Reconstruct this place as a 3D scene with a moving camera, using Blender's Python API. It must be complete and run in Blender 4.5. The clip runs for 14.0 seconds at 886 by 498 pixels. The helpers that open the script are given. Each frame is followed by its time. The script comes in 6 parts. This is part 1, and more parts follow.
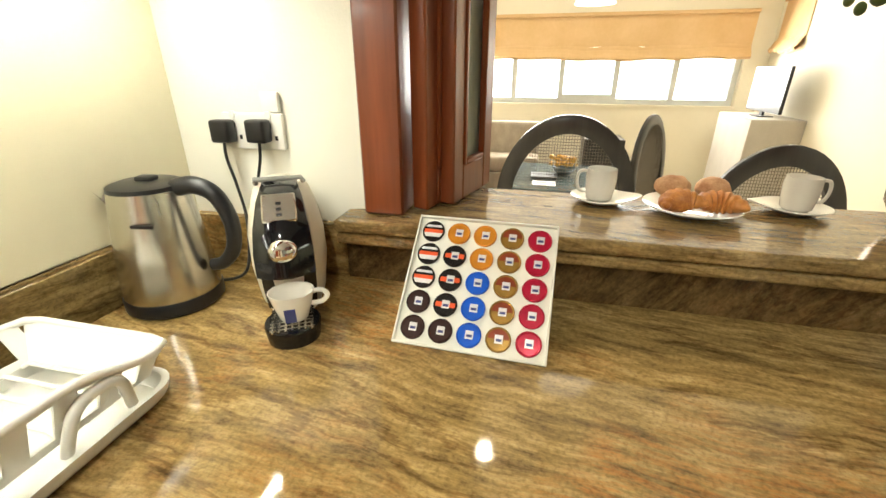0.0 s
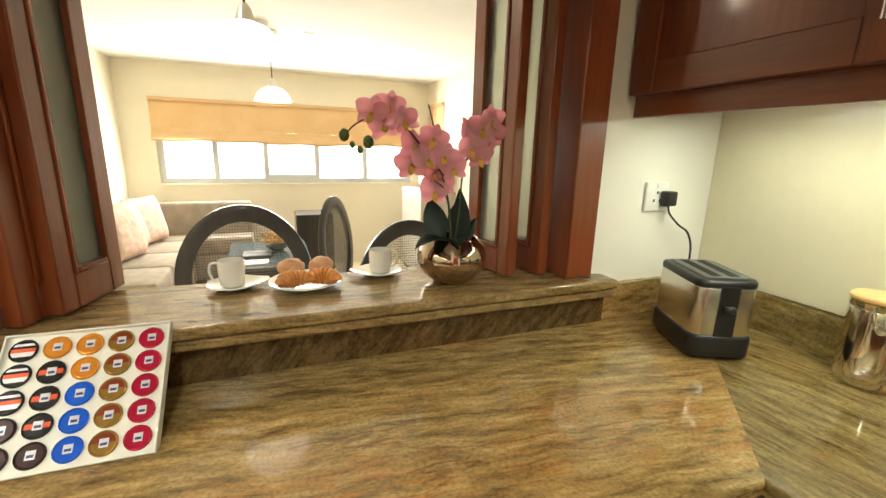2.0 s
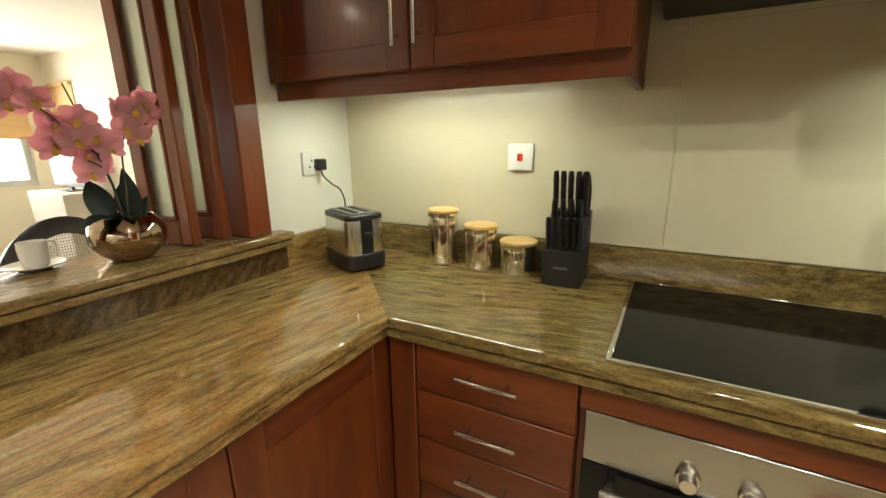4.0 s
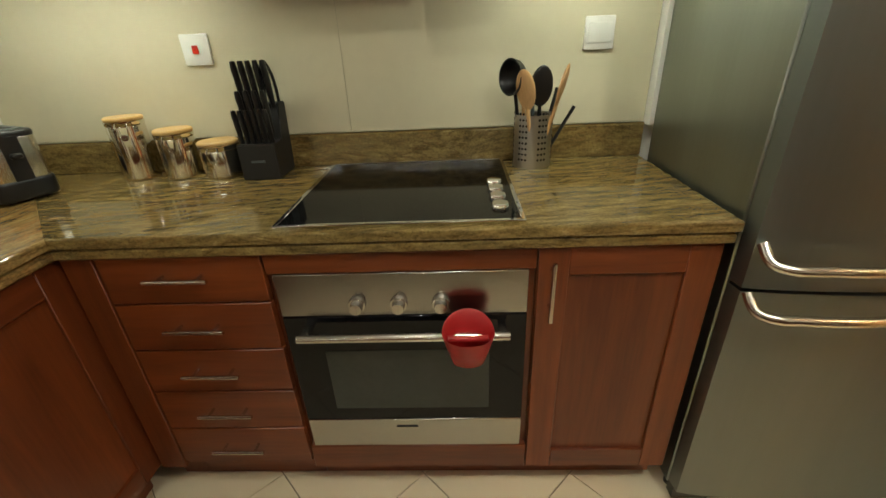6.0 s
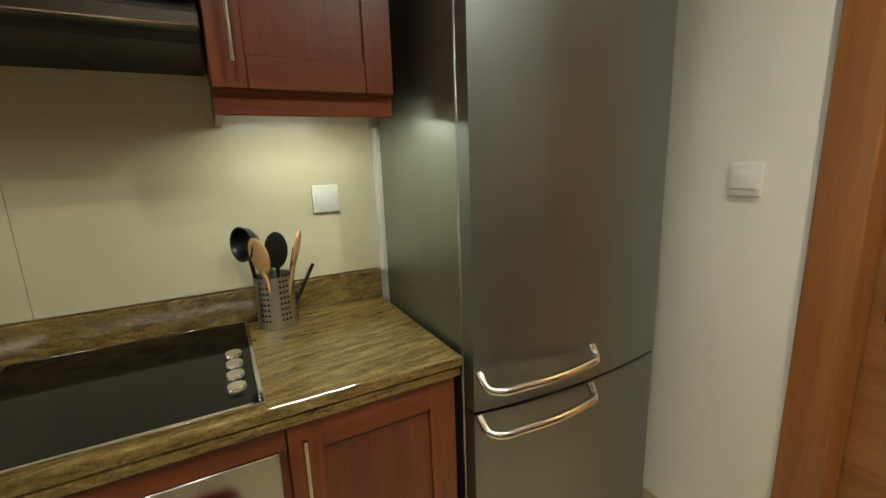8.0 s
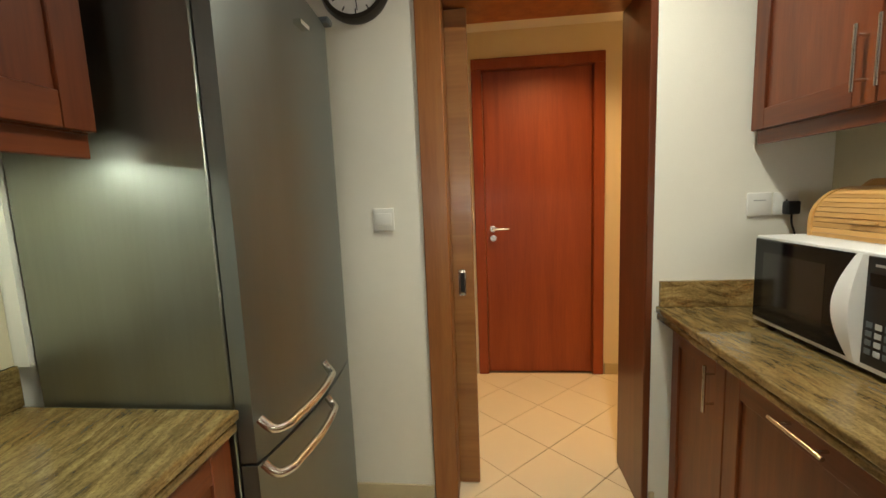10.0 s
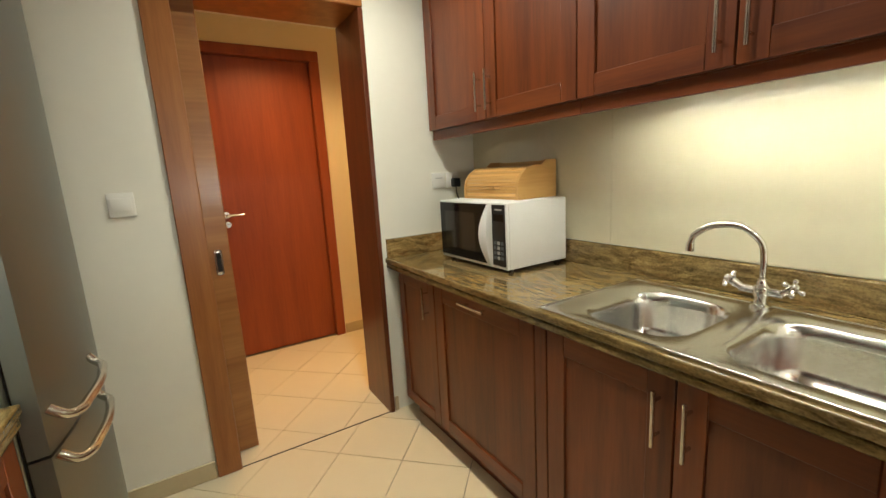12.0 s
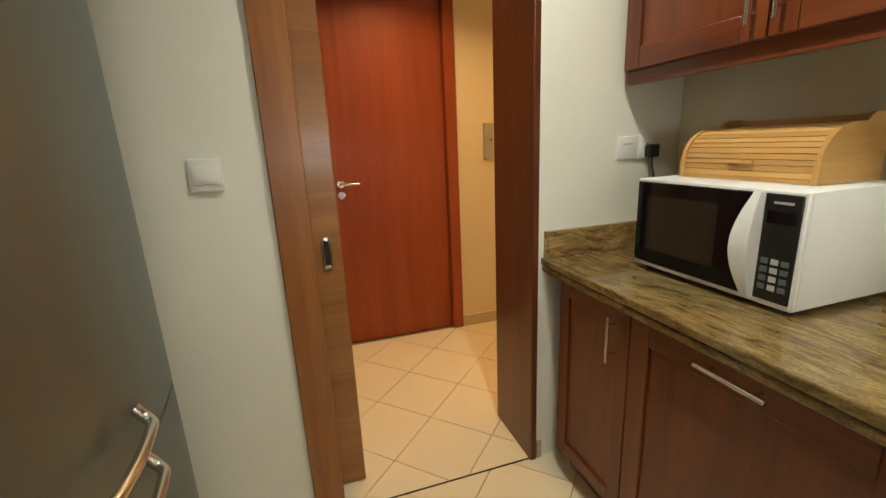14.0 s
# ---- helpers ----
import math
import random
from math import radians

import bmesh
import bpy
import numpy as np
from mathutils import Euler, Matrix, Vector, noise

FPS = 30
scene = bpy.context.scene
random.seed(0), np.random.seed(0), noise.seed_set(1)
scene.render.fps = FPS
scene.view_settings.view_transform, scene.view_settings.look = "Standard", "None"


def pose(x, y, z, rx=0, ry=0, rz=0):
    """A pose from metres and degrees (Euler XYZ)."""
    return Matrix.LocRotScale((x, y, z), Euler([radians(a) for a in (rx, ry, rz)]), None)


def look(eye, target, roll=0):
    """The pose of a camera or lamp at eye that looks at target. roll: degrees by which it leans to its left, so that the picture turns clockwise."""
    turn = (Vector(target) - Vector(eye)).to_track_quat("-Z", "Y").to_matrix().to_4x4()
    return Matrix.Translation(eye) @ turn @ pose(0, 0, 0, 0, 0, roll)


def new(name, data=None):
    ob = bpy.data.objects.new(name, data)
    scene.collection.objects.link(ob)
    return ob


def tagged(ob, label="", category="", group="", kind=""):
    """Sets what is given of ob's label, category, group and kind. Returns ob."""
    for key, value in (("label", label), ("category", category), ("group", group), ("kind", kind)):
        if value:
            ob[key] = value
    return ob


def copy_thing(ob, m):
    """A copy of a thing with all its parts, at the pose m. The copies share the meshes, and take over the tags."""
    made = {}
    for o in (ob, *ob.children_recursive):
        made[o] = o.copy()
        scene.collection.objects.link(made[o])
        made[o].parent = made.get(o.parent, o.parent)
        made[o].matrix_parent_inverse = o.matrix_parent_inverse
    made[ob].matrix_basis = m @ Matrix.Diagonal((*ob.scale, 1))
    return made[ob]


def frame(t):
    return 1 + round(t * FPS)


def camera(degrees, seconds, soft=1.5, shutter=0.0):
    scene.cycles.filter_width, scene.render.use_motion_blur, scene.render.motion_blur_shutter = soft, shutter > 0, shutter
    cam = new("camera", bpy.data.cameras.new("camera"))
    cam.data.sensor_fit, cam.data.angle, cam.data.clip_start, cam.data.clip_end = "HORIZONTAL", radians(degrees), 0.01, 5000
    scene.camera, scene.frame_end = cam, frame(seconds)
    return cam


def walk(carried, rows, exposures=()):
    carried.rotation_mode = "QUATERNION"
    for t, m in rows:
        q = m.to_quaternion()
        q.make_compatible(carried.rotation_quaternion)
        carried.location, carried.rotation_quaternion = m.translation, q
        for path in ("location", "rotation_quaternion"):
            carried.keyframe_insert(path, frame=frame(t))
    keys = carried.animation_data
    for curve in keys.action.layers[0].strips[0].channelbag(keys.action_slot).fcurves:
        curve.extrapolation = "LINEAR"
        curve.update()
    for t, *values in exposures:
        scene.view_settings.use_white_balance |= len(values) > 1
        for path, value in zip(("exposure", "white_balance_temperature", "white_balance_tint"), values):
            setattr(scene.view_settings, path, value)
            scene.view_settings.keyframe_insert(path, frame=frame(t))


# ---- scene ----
cam = camera(93.0, 14.0)
PATH = [
    (0, (0.221, 0.396, 1.278), (-0.188, 2.189, 0.492), 0.1),
    (0.5, (0.234, 0.444, 1.271), (0.004, 2.257, 0.46), 0.2),
    (1, (0.281, 0.43, 1.285), (0.374, 2.277, 0.522), 0.9),
    (1.5, (0.342, 0.373, 1.322), (0.756, 2.238, 0.729), 1.4),
    (2, (0.449, 0.221, 1.359), (1.171, 2.028, 0.897), 1.5),
    (2.5, (0.495, 0.077, 1.365), (1.339, 1.841, 0.946), 1.8),
    (3, (0.475, 0.021, 1.377), (1.628, 1.61, 1.0), 2.0),
    (3.5, (0.381, -0.005, 1.35), (1.86, 1.278, 0.944), -0.2),
    (4, (0.31, -0.061, 1.328), (2.005, 0.872, 0.819), -0.7),
    (4.2, (0.308, -0.097, 1.322), (2.056, 0.707, 0.776), -0.1),
    (6.3, (0.259, -0.428, 1.256), (2.061, -0.435, 0.388), -2.8),
    (6.5, (0.253, -0.448, 1.265), (2.069, -0.52, 0.429), -2.8),
    (7, (0.228, -0.517, 1.293), (2.07, -0.785, 0.561), -3.6),
    (7.2, (0.227, -0.535, 1.319), (2.082, -0.886, 0.66), -3.5),
    (9.3, (0.344, -0.263, 1.397), (1.37, -1.951, 1.084), 1.0),
    (9.5, (0.357, -0.202, 1.404), (1.279, -1.946, 1.076), 1.3),
    (10, (0.495, -0.108, 1.378), (0.705, -2.081, 1.125), -2.3),
    (10.5, (0.523, 0.04, 1.377), (0.182, -1.915, 1.127), -0.4),
    (11, (0.54, 0.202, 1.363), (-0.159, -1.648, 1.06), 0.0),
    (11.5, (0.653, 0.227, 1.361), (-0.327, -1.485, 1.031), -2.5),
    (12, (0.726, 0.239, 1.348), (-0.301, -1.439, 0.985), -3.2),
    (12.5, (0.747, 0.16, 1.331), (-0.151, -1.563, 0.856), -2.7),
    (13, (0.708, 0.004, 1.331), (-0.108, -1.749, 0.822), -2.7),
    (13.5, (0.661, -0.202, 1.342), (0.052, -2.043, 0.851), -3.2),
    (14, (0.645, -0.463, 1.349), (0.072, -2.315, 0.857), -2.6),
]
EXPOSURES = [(0.0, 0.5), (1.5, 0.45), (3.0, 0.46), (4.2, 0.14), (6.3, -0.3), (7.2, -0.3), (9.3, -0.25), (10.5, -0.1), (12.0, -0.05), (14.0, -0.2)]
walk(cam, [(t, look(eye, target, roll)) for t, eye, target, roll in PATH], EXPOSURES)

# ---- light ----
scene.view_settings.exposure = 0.0
world = bpy.data.worlds.new("world")
scene.world = world
world.use_nodes = True
wn = world.node_tree.nodes
sky = wn.new("ShaderNodeTexSky")
sky.sky_type = "NISHITA"
sky.sun_disc = False
sky.sun_elevation = radians(50)
sky.sun_rotation = radians(200)
wn["Background"].inputs["Strength"].default_value = 0.15
world.node_tree.links.new(sky.outputs["Color"], wn["Background"].inputs["Color"])


def lamp(name, kind, m, power, colour, size=0.1, size_y=None, spread=None, angle=None):
    data = bpy.data.lights.new(name, kind)
    data.energy, data.color = power, colour
    if kind == "AREA":
        data.size = size
        if size_y:
            data.shape, data.size_y = "RECTANGLE", size_y
        if spread:
            data.spread = radians(spread)
    elif kind == "SPOT":
        data.shadow_soft_size, data.spot_size, data.spot_blend = size, radians(angle), 0.6
    elif kind == "POINT":
        data.shadow_soft_size = size
    ob = new(name, data)
    ob.matrix_world = m
    return ob


sun_data = bpy.data.lights.new("sun", "SUN")
sun_data.energy, sun_data.angle, sun_data.color = 2.5, radians(0.5), (1, 0.96, 0.9)
sun = new("sun", sun_data)
sun.matrix_world = look((0, 0, 0), (math.sin(radians(200)) * -0.64, math.cos(radians(200)) * -0.64, -0.77))

# daylight that falls in through the living room window
lamp("window_daylight", "AREA", look((0.7, 5.12, 1.3), (0.6, 2.0, 0.9)), 64, (1, 0.97, 0.88), 2.5, 0.7)
# strip lights under the wall cabinets
UNDER = (0.93, 1.0, 0.80)
UNDER_W = (1.0, 0.99, 0.84)
lamp("strip_light_glow", "AREA", pose(1.45, 0.62, 1.463, 0, 0, 90), 2.5, UNDER, 0.65, 0.012)
lamp("strip_light_glow", "AREA", pose(1.45, -0.72, 1.496, 0, 0, 90), 1.8, UNDER, 0.3, 0.012)
lamp("strip_light_glow", "AREA", pose(-0.62, -0.25, 1.526, 0, 0, 90), 4.6, UNDER_W, 0.9, 0.012)
lamp("strip_light_glow", "AREA", pose(-0.62, 0.36, 1.526, 0, 0, 90), 0.7, UNDER_W, 0.2, 0.012)
lamp("strip_light_glow", "AREA", pose(-0.34, 0.80, 1.460, 0, 0, 90), 2.2, UNDER_W, 0.45, 0.012)
# ceiling downlights
for x, y, watts, wide in ((0.28, -0.40, 9.5, 130), (0.05, -1.25, 15.0, 160)):
    lamp("downlight_glow", "AREA", pose(x, y, 2.465), watts, (0.97, 0.97, 0.82), 0.04, spread=wide)
lamp("hall_downlight_glow", "AREA", pose(0.1, -2.65, 2.465), 13, (1, 0.60, 0.24), 0.09, spread=130)
lamp("hall_downlight_glow", "AREA", pose(-1.2, -2.6, 2.465), 8, (1, 0.60, 0.24), 0.09, spread=130)
for x, y, watts, width in ((0.1, 1.75, 4, 0.025), (0.72, 3.4, 0.4, 0.006), (1.6, 2.4, 0.4, 0.006)):
    lamp("room_downlight_glow", "AREA", pose(x, y, 2.065), watts, (1, 0.86, 0.62), width)

# ---- materials ----
def mat(name, colour, rough=0.5, metal=0.0, vary=0.1, scale=6.0, bump=0.0, bump_scale=60.0, stretch=(1, 1, 1), coat=0.0, mix=None, transmission=0.0, ior=1.5, rough_vary=0.0, emit=0.0):
    """A principled material with two scales of variation in colour, and fine relief."""
    m = bpy.data.materials.new(name)
    m.use_nodes = True
    nt = m.node_tree
    n, ln = nt.nodes, nt.links
    p = n["Principled BSDF"]
    p.inputs["Roughness"].default_value, p.inputs["Metallic"].default_value = rough, metal
    p.inputs["Coat Weight"].default_value = coat
    p.inputs["Coat Roughness"].default_value = 0.08
    p.inputs["Transmission Weight"].default_value = transmission
    p.inputs["IOR"].default_value = ior
    if emit:
        p.inputs["Emission Color"].default_value = (*colour, 1)
        p.inputs["Emission Strength"].default_value = emit
    co = n.new("ShaderNodeTexCoord")
    mp = n.new("ShaderNodeMapping")
    mp.inputs["Scale"].default_value = stretch
    ln.new(co.outputs["Object"], mp.inputs["Vector"])
    big = n.new("ShaderNodeTexNoise")
    big.inputs["Scale"].default_value, big.inputs["Detail"].default_value = scale, 3
    fine = n.new("ShaderNodeTexNoise")
    fine.inputs["Scale"].default_value, fine.inputs["Detail"].default_value = scale * 9, 4
    for tex in (big, fine):
        ln.new(mp.outputs["Vector"], tex.inputs["Vector"])
    add = n.new("ShaderNodeMath")
    add.operation = "MULTIPLY_ADD"
    add.inputs[1].default_value = 0.4
    ln.new(fine.outputs["Fac"], add.inputs[0])
    ln.new(big.outputs["Fac"], add.inputs[2])
    ramp = n.new("ShaderNodeValToRGB")
    other = mix or tuple(c * (1 - 2 * vary) for c in colour)
    ramp.color_ramp.elements[0].position, ramp.color_ramp.elements[1].position = 0.5, 0.9
    ramp.color_ramp.elements[0].color, ramp.color_ramp.elements[1].color = (*other, 1), (*colour, 1)
    ln.new(add.outputs["Value"], ramp.inputs["Fac"])
    ln.new(ramp.outputs["Color"], p.inputs["Base Color"])
    if rough_vary:
        rr = n.new("ShaderNodeMapRange")
        rr.inputs["From Min"].default_value, rr.inputs["From Max"].default_value = 0.4, 1.0
        rr.inputs["To Min"].default_value, rr.inputs["To Max"].default_value = rough - rough_vary, rough + rough_vary
        ln.new(add.outputs["Value"], rr.inputs["Value"])
        ln.new(rr.outputs["Result"], p.inputs["Roughness"])
    if bump:
        bt = n.new("ShaderNodeTexNoise")
        bt.inputs["Scale"].default_value, bt.inputs["Detail"].default_value = bump_scale, 3
        ln.new(mp.outputs["Vector"], bt.inputs["Vector"])
        bu = n.new("ShaderNodeBump")
        bu.inputs["Strength"].default_value, bu.inputs["Distance"].default_value = bump, 0.004
        ln.new(bt.outputs["Fac"], bu.inputs["Height"])
        ln.new(bu.outputs["Normal"], p.inputs["Normal"])
    return m


def ramp_of(nt, stops):
    r = nt.nodes.new("ShaderNodeValToRGB").color_ramp
    while len(r.elements) < len(stops):
        r.elements.new(0.5)
    for e, (pos, c) in zip(r.elements, stops):
        e.position, e.color = pos, (*c, 1)
    return nt.nodes[-1]


def granite(name, turn, tint=(1, 1, 1), rough=0.055, tilt=0, rusty=1.0):
    """Polished granite: green-brown ground, streaks that run along one axis, dark veins and rust patches."""
    m = bpy.data.materials.new(name)
    m.use_nodes = True
    nt = m.node_tree
    n, ln = nt.nodes, nt.links
    p = n["Principled BSDF"]
    p.inputs["Roughness"].default_value = rough
    p.inputs["Specular IOR Level"].default_value = 0.6
    co = n.new("ShaderNodeTexCoord")
    rot = n.new("ShaderNodeMapping")
    rot.inputs["Rotation"].default_value = (0, radians(tilt), radians(turn))
    ln.new(co.outputs["Object"], rot.inputs["Vector"])
    warp = n.new("ShaderNodeTexNoise")
    warp.inputs["Scale"].default_value, warp.inputs["Detail"].default_value = 2.2, 3
    ln.new(rot.outputs["Vector"], warp.inputs["Vector"])
    off = n.new("ShaderNodeMixRGB")
    off.blend_type, off.inputs["Fac"].default_value = "LINEAR_LIGHT", 0.06
    ln.new(rot.outputs["Vector"], off.inputs["Color1"])
    ln.new(warp.outputs["Color"], off.inputs["Color2"])
    st = n.new("ShaderNodeMapping")
    st.inputs["Scale"].default_value = (1.0, 5.5, 5.5)
    ln.new(off.outputs["Color"], st.inputs["Vector"])

    def tex(scale, detail, vec, rough=0.6):
        t = n.new("ShaderNodeTexNoise")
        t.inputs["Scale"].default_value, t.inputs["Detail"].default_value, t.inputs["Roughness"].default_value = scale, detail, rough
        ln.new(vec, t.inputs["Vector"])
        return t

    streak = tex(8.5, 9, st.outputs["Vector"], 0.74)
    base = ramp_of(nt, [(0.30, (0.055, 0.036, 0.017)), (0.41, (0.145, 0.100, 0.046)), (0.51, (0.23, 0.162, 0.074)), (0.60, (0.31, 0.222, 0.108)), (0.72, (0.45, 0.35, 0.20))])
    ln.new(streak.outputs["Fac"], base.inputs["Fac"])
    rust = tex(3.2, 5, off.outputs["Color"])
    rr = ramp_of(nt, [(0.46, (0, 0, 0)), (0.60, (0.9 * rusty, 0.9 * rusty, 0.9 * rusty))])
    ln.new(rust.outputs["Fac"], rr.inputs["Fac"])
    m1 = n.new("ShaderNodeMixRGB")
    m1.inputs["Color2"].default_value = (0.34, 0.145, 0.045, 1)
    mulr = n.new("ShaderNodeMath")
    mulr.operation = "MULTIPLY"
    ln.new(rr.outputs["Color"], mulr.inputs[0])
    grain = tex(18.0, 8, st.outputs["Vector"], 0.8)
    gr = ramp_of(nt, [(0.45, (0, 0, 0)), (0.62, (0.8, 0.8, 0.8))])
    ln.new(grain.outputs["Fac"], gr.inputs["Fac"])
    ln.new(gr.outputs["Color"], mulr.inputs[1])
    ln.new(mulr.outputs["Value"], m1.inputs["Fac"])
    ln.new(base.outputs["Color"], m1.inputs["Color1"])
    fleck = tex(150, 3, rot.outputs["Vector"], 0.65)
    fr = ramp_of(nt, [(0.34, (0.45, 0.42, 0.36)), (0.5, (1, 1, 1)), (0.68, (1.35, 1.3, 1.2))])
    ln.new(fleck.outputs["Fac"], fr.inputs["Fac"])
    m2 = n.new("ShaderNodeMixRGB")
    m2.blend_type, m2.inputs["Fac"].default_value = "MULTIPLY", 0.5
    ln.new(m1.outputs["Color"], m2.inputs["Color1"])
    ln.new(fr.outputs["Color"], m2.inputs["Color2"])
    vein = tex(1.5, 7, st.outputs["Vector"], 0.6)
    vr = ramp_of(nt, [(0.482, (1, 1, 1)), (0.497, (0.40, 0.32, 0.25)), (0.503, (0.45, 0.37, 0.30)), (0.518, (1, 1, 1))])
    ln.new(vein.outputs["Fac"], vr.inputs["Fac"])
    m3 = n.new("ShaderNodeMixRGB")
    m3.blend_type, m3.inputs["Fac"].default_value = "MULTIPLY", 0.6
    ln.new(m2.outputs["Color"], m3.inputs["Color1"])
    ln.new(vr.outputs["Color"], m3.inputs["Color2"])
    m4 = n.new("ShaderNodeMixRGB")
    m4.blend_type, m4.inputs["Fac"].default_value, m4.inputs["Color2"].default_value = "MULTIPLY", 1.0, (*tint, 1)
    ln.new(m3.outputs["Color"], m4.inputs["Color1"])
    ln.new(m4.outputs["Color"], p.inputs["Base Color"])
    bu = n.new("ShaderNodeBump")
    bu.inputs["Strength"].default_value, bu.inputs["Distance"].default_value = 0.05, 0.001
    ln.new(fleck.outputs["Fac"], bu.inputs["Height"])
    ln.new(bu.outputs["Normal"], p.inputs["Normal"])
    return m


def wood(name, dark, light, rough=0.3, along="z", scale=1.0, coat=0.25, vary_piece=0.12):
    """Lacquered wood with grain along one axis."""
    m = bpy.data.materials.new(name)
    m.use_nodes = True
    nt = m.node_tree
    n, ln = nt.nodes, nt.links
    p = n["Principled BSDF"]
    p.inputs["Roughness"].default_value, p.inputs["Coat Weight"].default_value, p.inputs["Coat Roughness"].default_value = rough, coat, 0.12
    co = n.new("ShaderNodeTexCoord")
    info = n.new("ShaderNodeObjectInfo")
    sh = n.new("ShaderNodeVectorMath")
    sh.operation = "MULTIPLY_ADD"
    sh.inputs[1].default_value = (7, 7, 7)
    ln.new(info.outputs["Random"], sh.inputs[0])
    ln.new(co.outputs["Object"], sh.inputs[2])
    mp = n.new("ShaderNodeMapping")
    s = {"x": (1, 14, 14), "y": (14, 1, 14), "z": (14, 14, 1)}[along]
    mp.inputs["Scale"].default_value = tuple(c * scale for c in s)
    ln.new(sh.outputs["Vector"], mp.inputs["Vector"])
    a = n.new("ShaderNodeTexNoise")
    a.inputs["Scale"].default_value, a.inputs["Detail"].default_value, a.inputs["Distortion"].default_value = 1.1, 5, 0.6
    b = n.new("ShaderNodeTexNoise")
    b.inputs["Scale"].default_value, b.inputs["Detail"].default_value = 9.0, 3
    for t in (a, b):
        ln.new(mp.outputs["Vector"], t.inputs["Vector"])
    add = n.new("ShaderNodeMath")
    add.operation = "MULTIPLY_ADD"
    add.inputs[1].default_value = 0.35
    ln.new(b.outputs["Fac"], add.inputs[0])
    ln.new(a.outputs["Fac"], add.inputs[2])
    r = ramp_of(nt, [(0.45, dark), (0.9, light)])
    ln.new(add.outputs["Value"], r.inputs["Fac"])
    hv = n.new("ShaderNodeHueSaturation")
    mr = n.new("ShaderNodeMapRange")
    mr.inputs["To Min"].default_value, mr.inputs["To Max"].default_value = 1 - vary_piece, 1 + vary_piece
    ln.new(info.outputs["Random"], mr.inputs["Value"])
    ln.new(mr.outputs["Result"], hv.inputs["Value"])
    ln.new(r.outputs["Color"], hv.inputs["Color"])
    ln.new(hv.outputs["Color"], p.inputs["Base Color"])
    bu = n.new("ShaderNodeBump")
    bu.inputs["Strength"].default_value, bu.inputs["Distance"].default_value = 0.12, 0.002
    ln.new(b.outputs["Fac"], bu.inputs["Height"])
    ln.new(bu.outputs["Normal"], p.inputs["Normal"])
    return m


# one granite: tints set the hue and paint in each worktop's light or shade
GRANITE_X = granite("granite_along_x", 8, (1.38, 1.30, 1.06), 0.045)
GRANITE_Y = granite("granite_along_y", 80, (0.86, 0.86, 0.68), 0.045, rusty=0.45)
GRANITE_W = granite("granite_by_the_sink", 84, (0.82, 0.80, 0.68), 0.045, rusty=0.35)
GRANITE_LEDGE = granite("granite_ledge", 4, (1.1, 1.05, 0.92), 0.16)
CHERRY = wood("cherry_cabinet", (0.090, 0.0175, 0.0043), (0.188, 0.0450, 0.0100), 0.38, coat=0.1)
CHERRY_X = wood("cherry_cabinet_across", (0.090, 0.0175, 0.0043), (0.188, 0.0450, 0.0100), 0.38, "x", coat=0.1)
CHERRY_Y = wood("cherry_cabinet_along", (0.090, 0.0175, 0.0043), (0.188, 0.0450, 0.0100), 0.38, "y")
POST = wood("cherry_post", (0.145, 0.030, 0.008), (0.26, 0.066, 0.020), 0.3)
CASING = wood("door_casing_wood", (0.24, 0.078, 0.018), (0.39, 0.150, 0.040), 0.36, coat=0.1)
# the casing wood again, with the west jamb's shade put into its colour
CASING_SHADED = wood("door_casing_wood_shaded", (0.085, 0.020, 0.006), (0.150, 0.040, 0.012), 0.36, coat=0.1)
DOORWOOD = wood("door_veneer", (0.19, 0.028, 0.005), (0.28, 0.054, 0.010), 0.5, scale=0.7, coat=0.03)
BAMBOO = wood("bamboo", (0.50, 0.26, 0.07), (0.68, 0.40, 0.14), 0.4, "y", 0.8, 0.1)
LIDWOOD = wood("lid_wood", (0.55, 0.33, 0.11), (0.72, 0.48, 0.20), 0.45, "x", 2.0, 0.0)
SPOONWOOD = wood("spoon_wood", (0.55, 0.32, 0.13), (0.72, 0.46, 0.22), 0.6, "z", 2.0, 0.0)
DARKWOOD = wood("black_stained_wood", (0.012, 0.010, 0.009), (0.03, 0.026, 0.022), 0.35)
PAINT = mat("wall_paint", (0.82, 0.80, 0.71), 0.75, vary=0.02, scale=2, bump=0.12, bump_scale=220)
PAINT_ROOM = mat("living_room_paint", (0.84, 0.78, 0.62), 0.8, vary=0.02, scale=2, bump=0.1, bump_scale=200)
PAINT_HALL = mat("hall_paint", (0.78, 0.68, 0.50), 0.8, vary=0.02, scale=2, bump=0.1, bump_scale=200)
CEILING = mat("ceiling_paint", (0.84, 0.83, 0.78), 0.85, vary=0.015, scale=2, bump=0.1, bump_scale=200)
SPLASHTILE = mat("cream_glazed_tile", (0.66, 0.61, 0.44), 0.17, vary=0.03, scale=3, coat=0.0)
FLOORTILE = mat("cream_floor_tile", (0.72, 0.62, 0.43), 0.34, vary=0.012, scale=2, bump=0.02, bump_scale=40)
FLOORGROUT = mat("floor_grout", (0.26, 0.20, 0.13), 0.9, vary=0.1, scale=30)
STEEL = mat("brushed_steel", (0.26, 0.285, 0.275), 0.46, 1.0, vary=0.05, scale=1.2, bump=0.02, bump_scale=60, stretch=(8, 8, 0.6), rough_vary=0.05)
STEEL_H = mat("brushed_steel_across", (0.44, 0.43, 0.40), 0.24, 1.0, vary=0.04, scale=1.5, bump=0.02, bump_scale=60, stretch=(0.6, 8, 14), rough_vary=0.04)
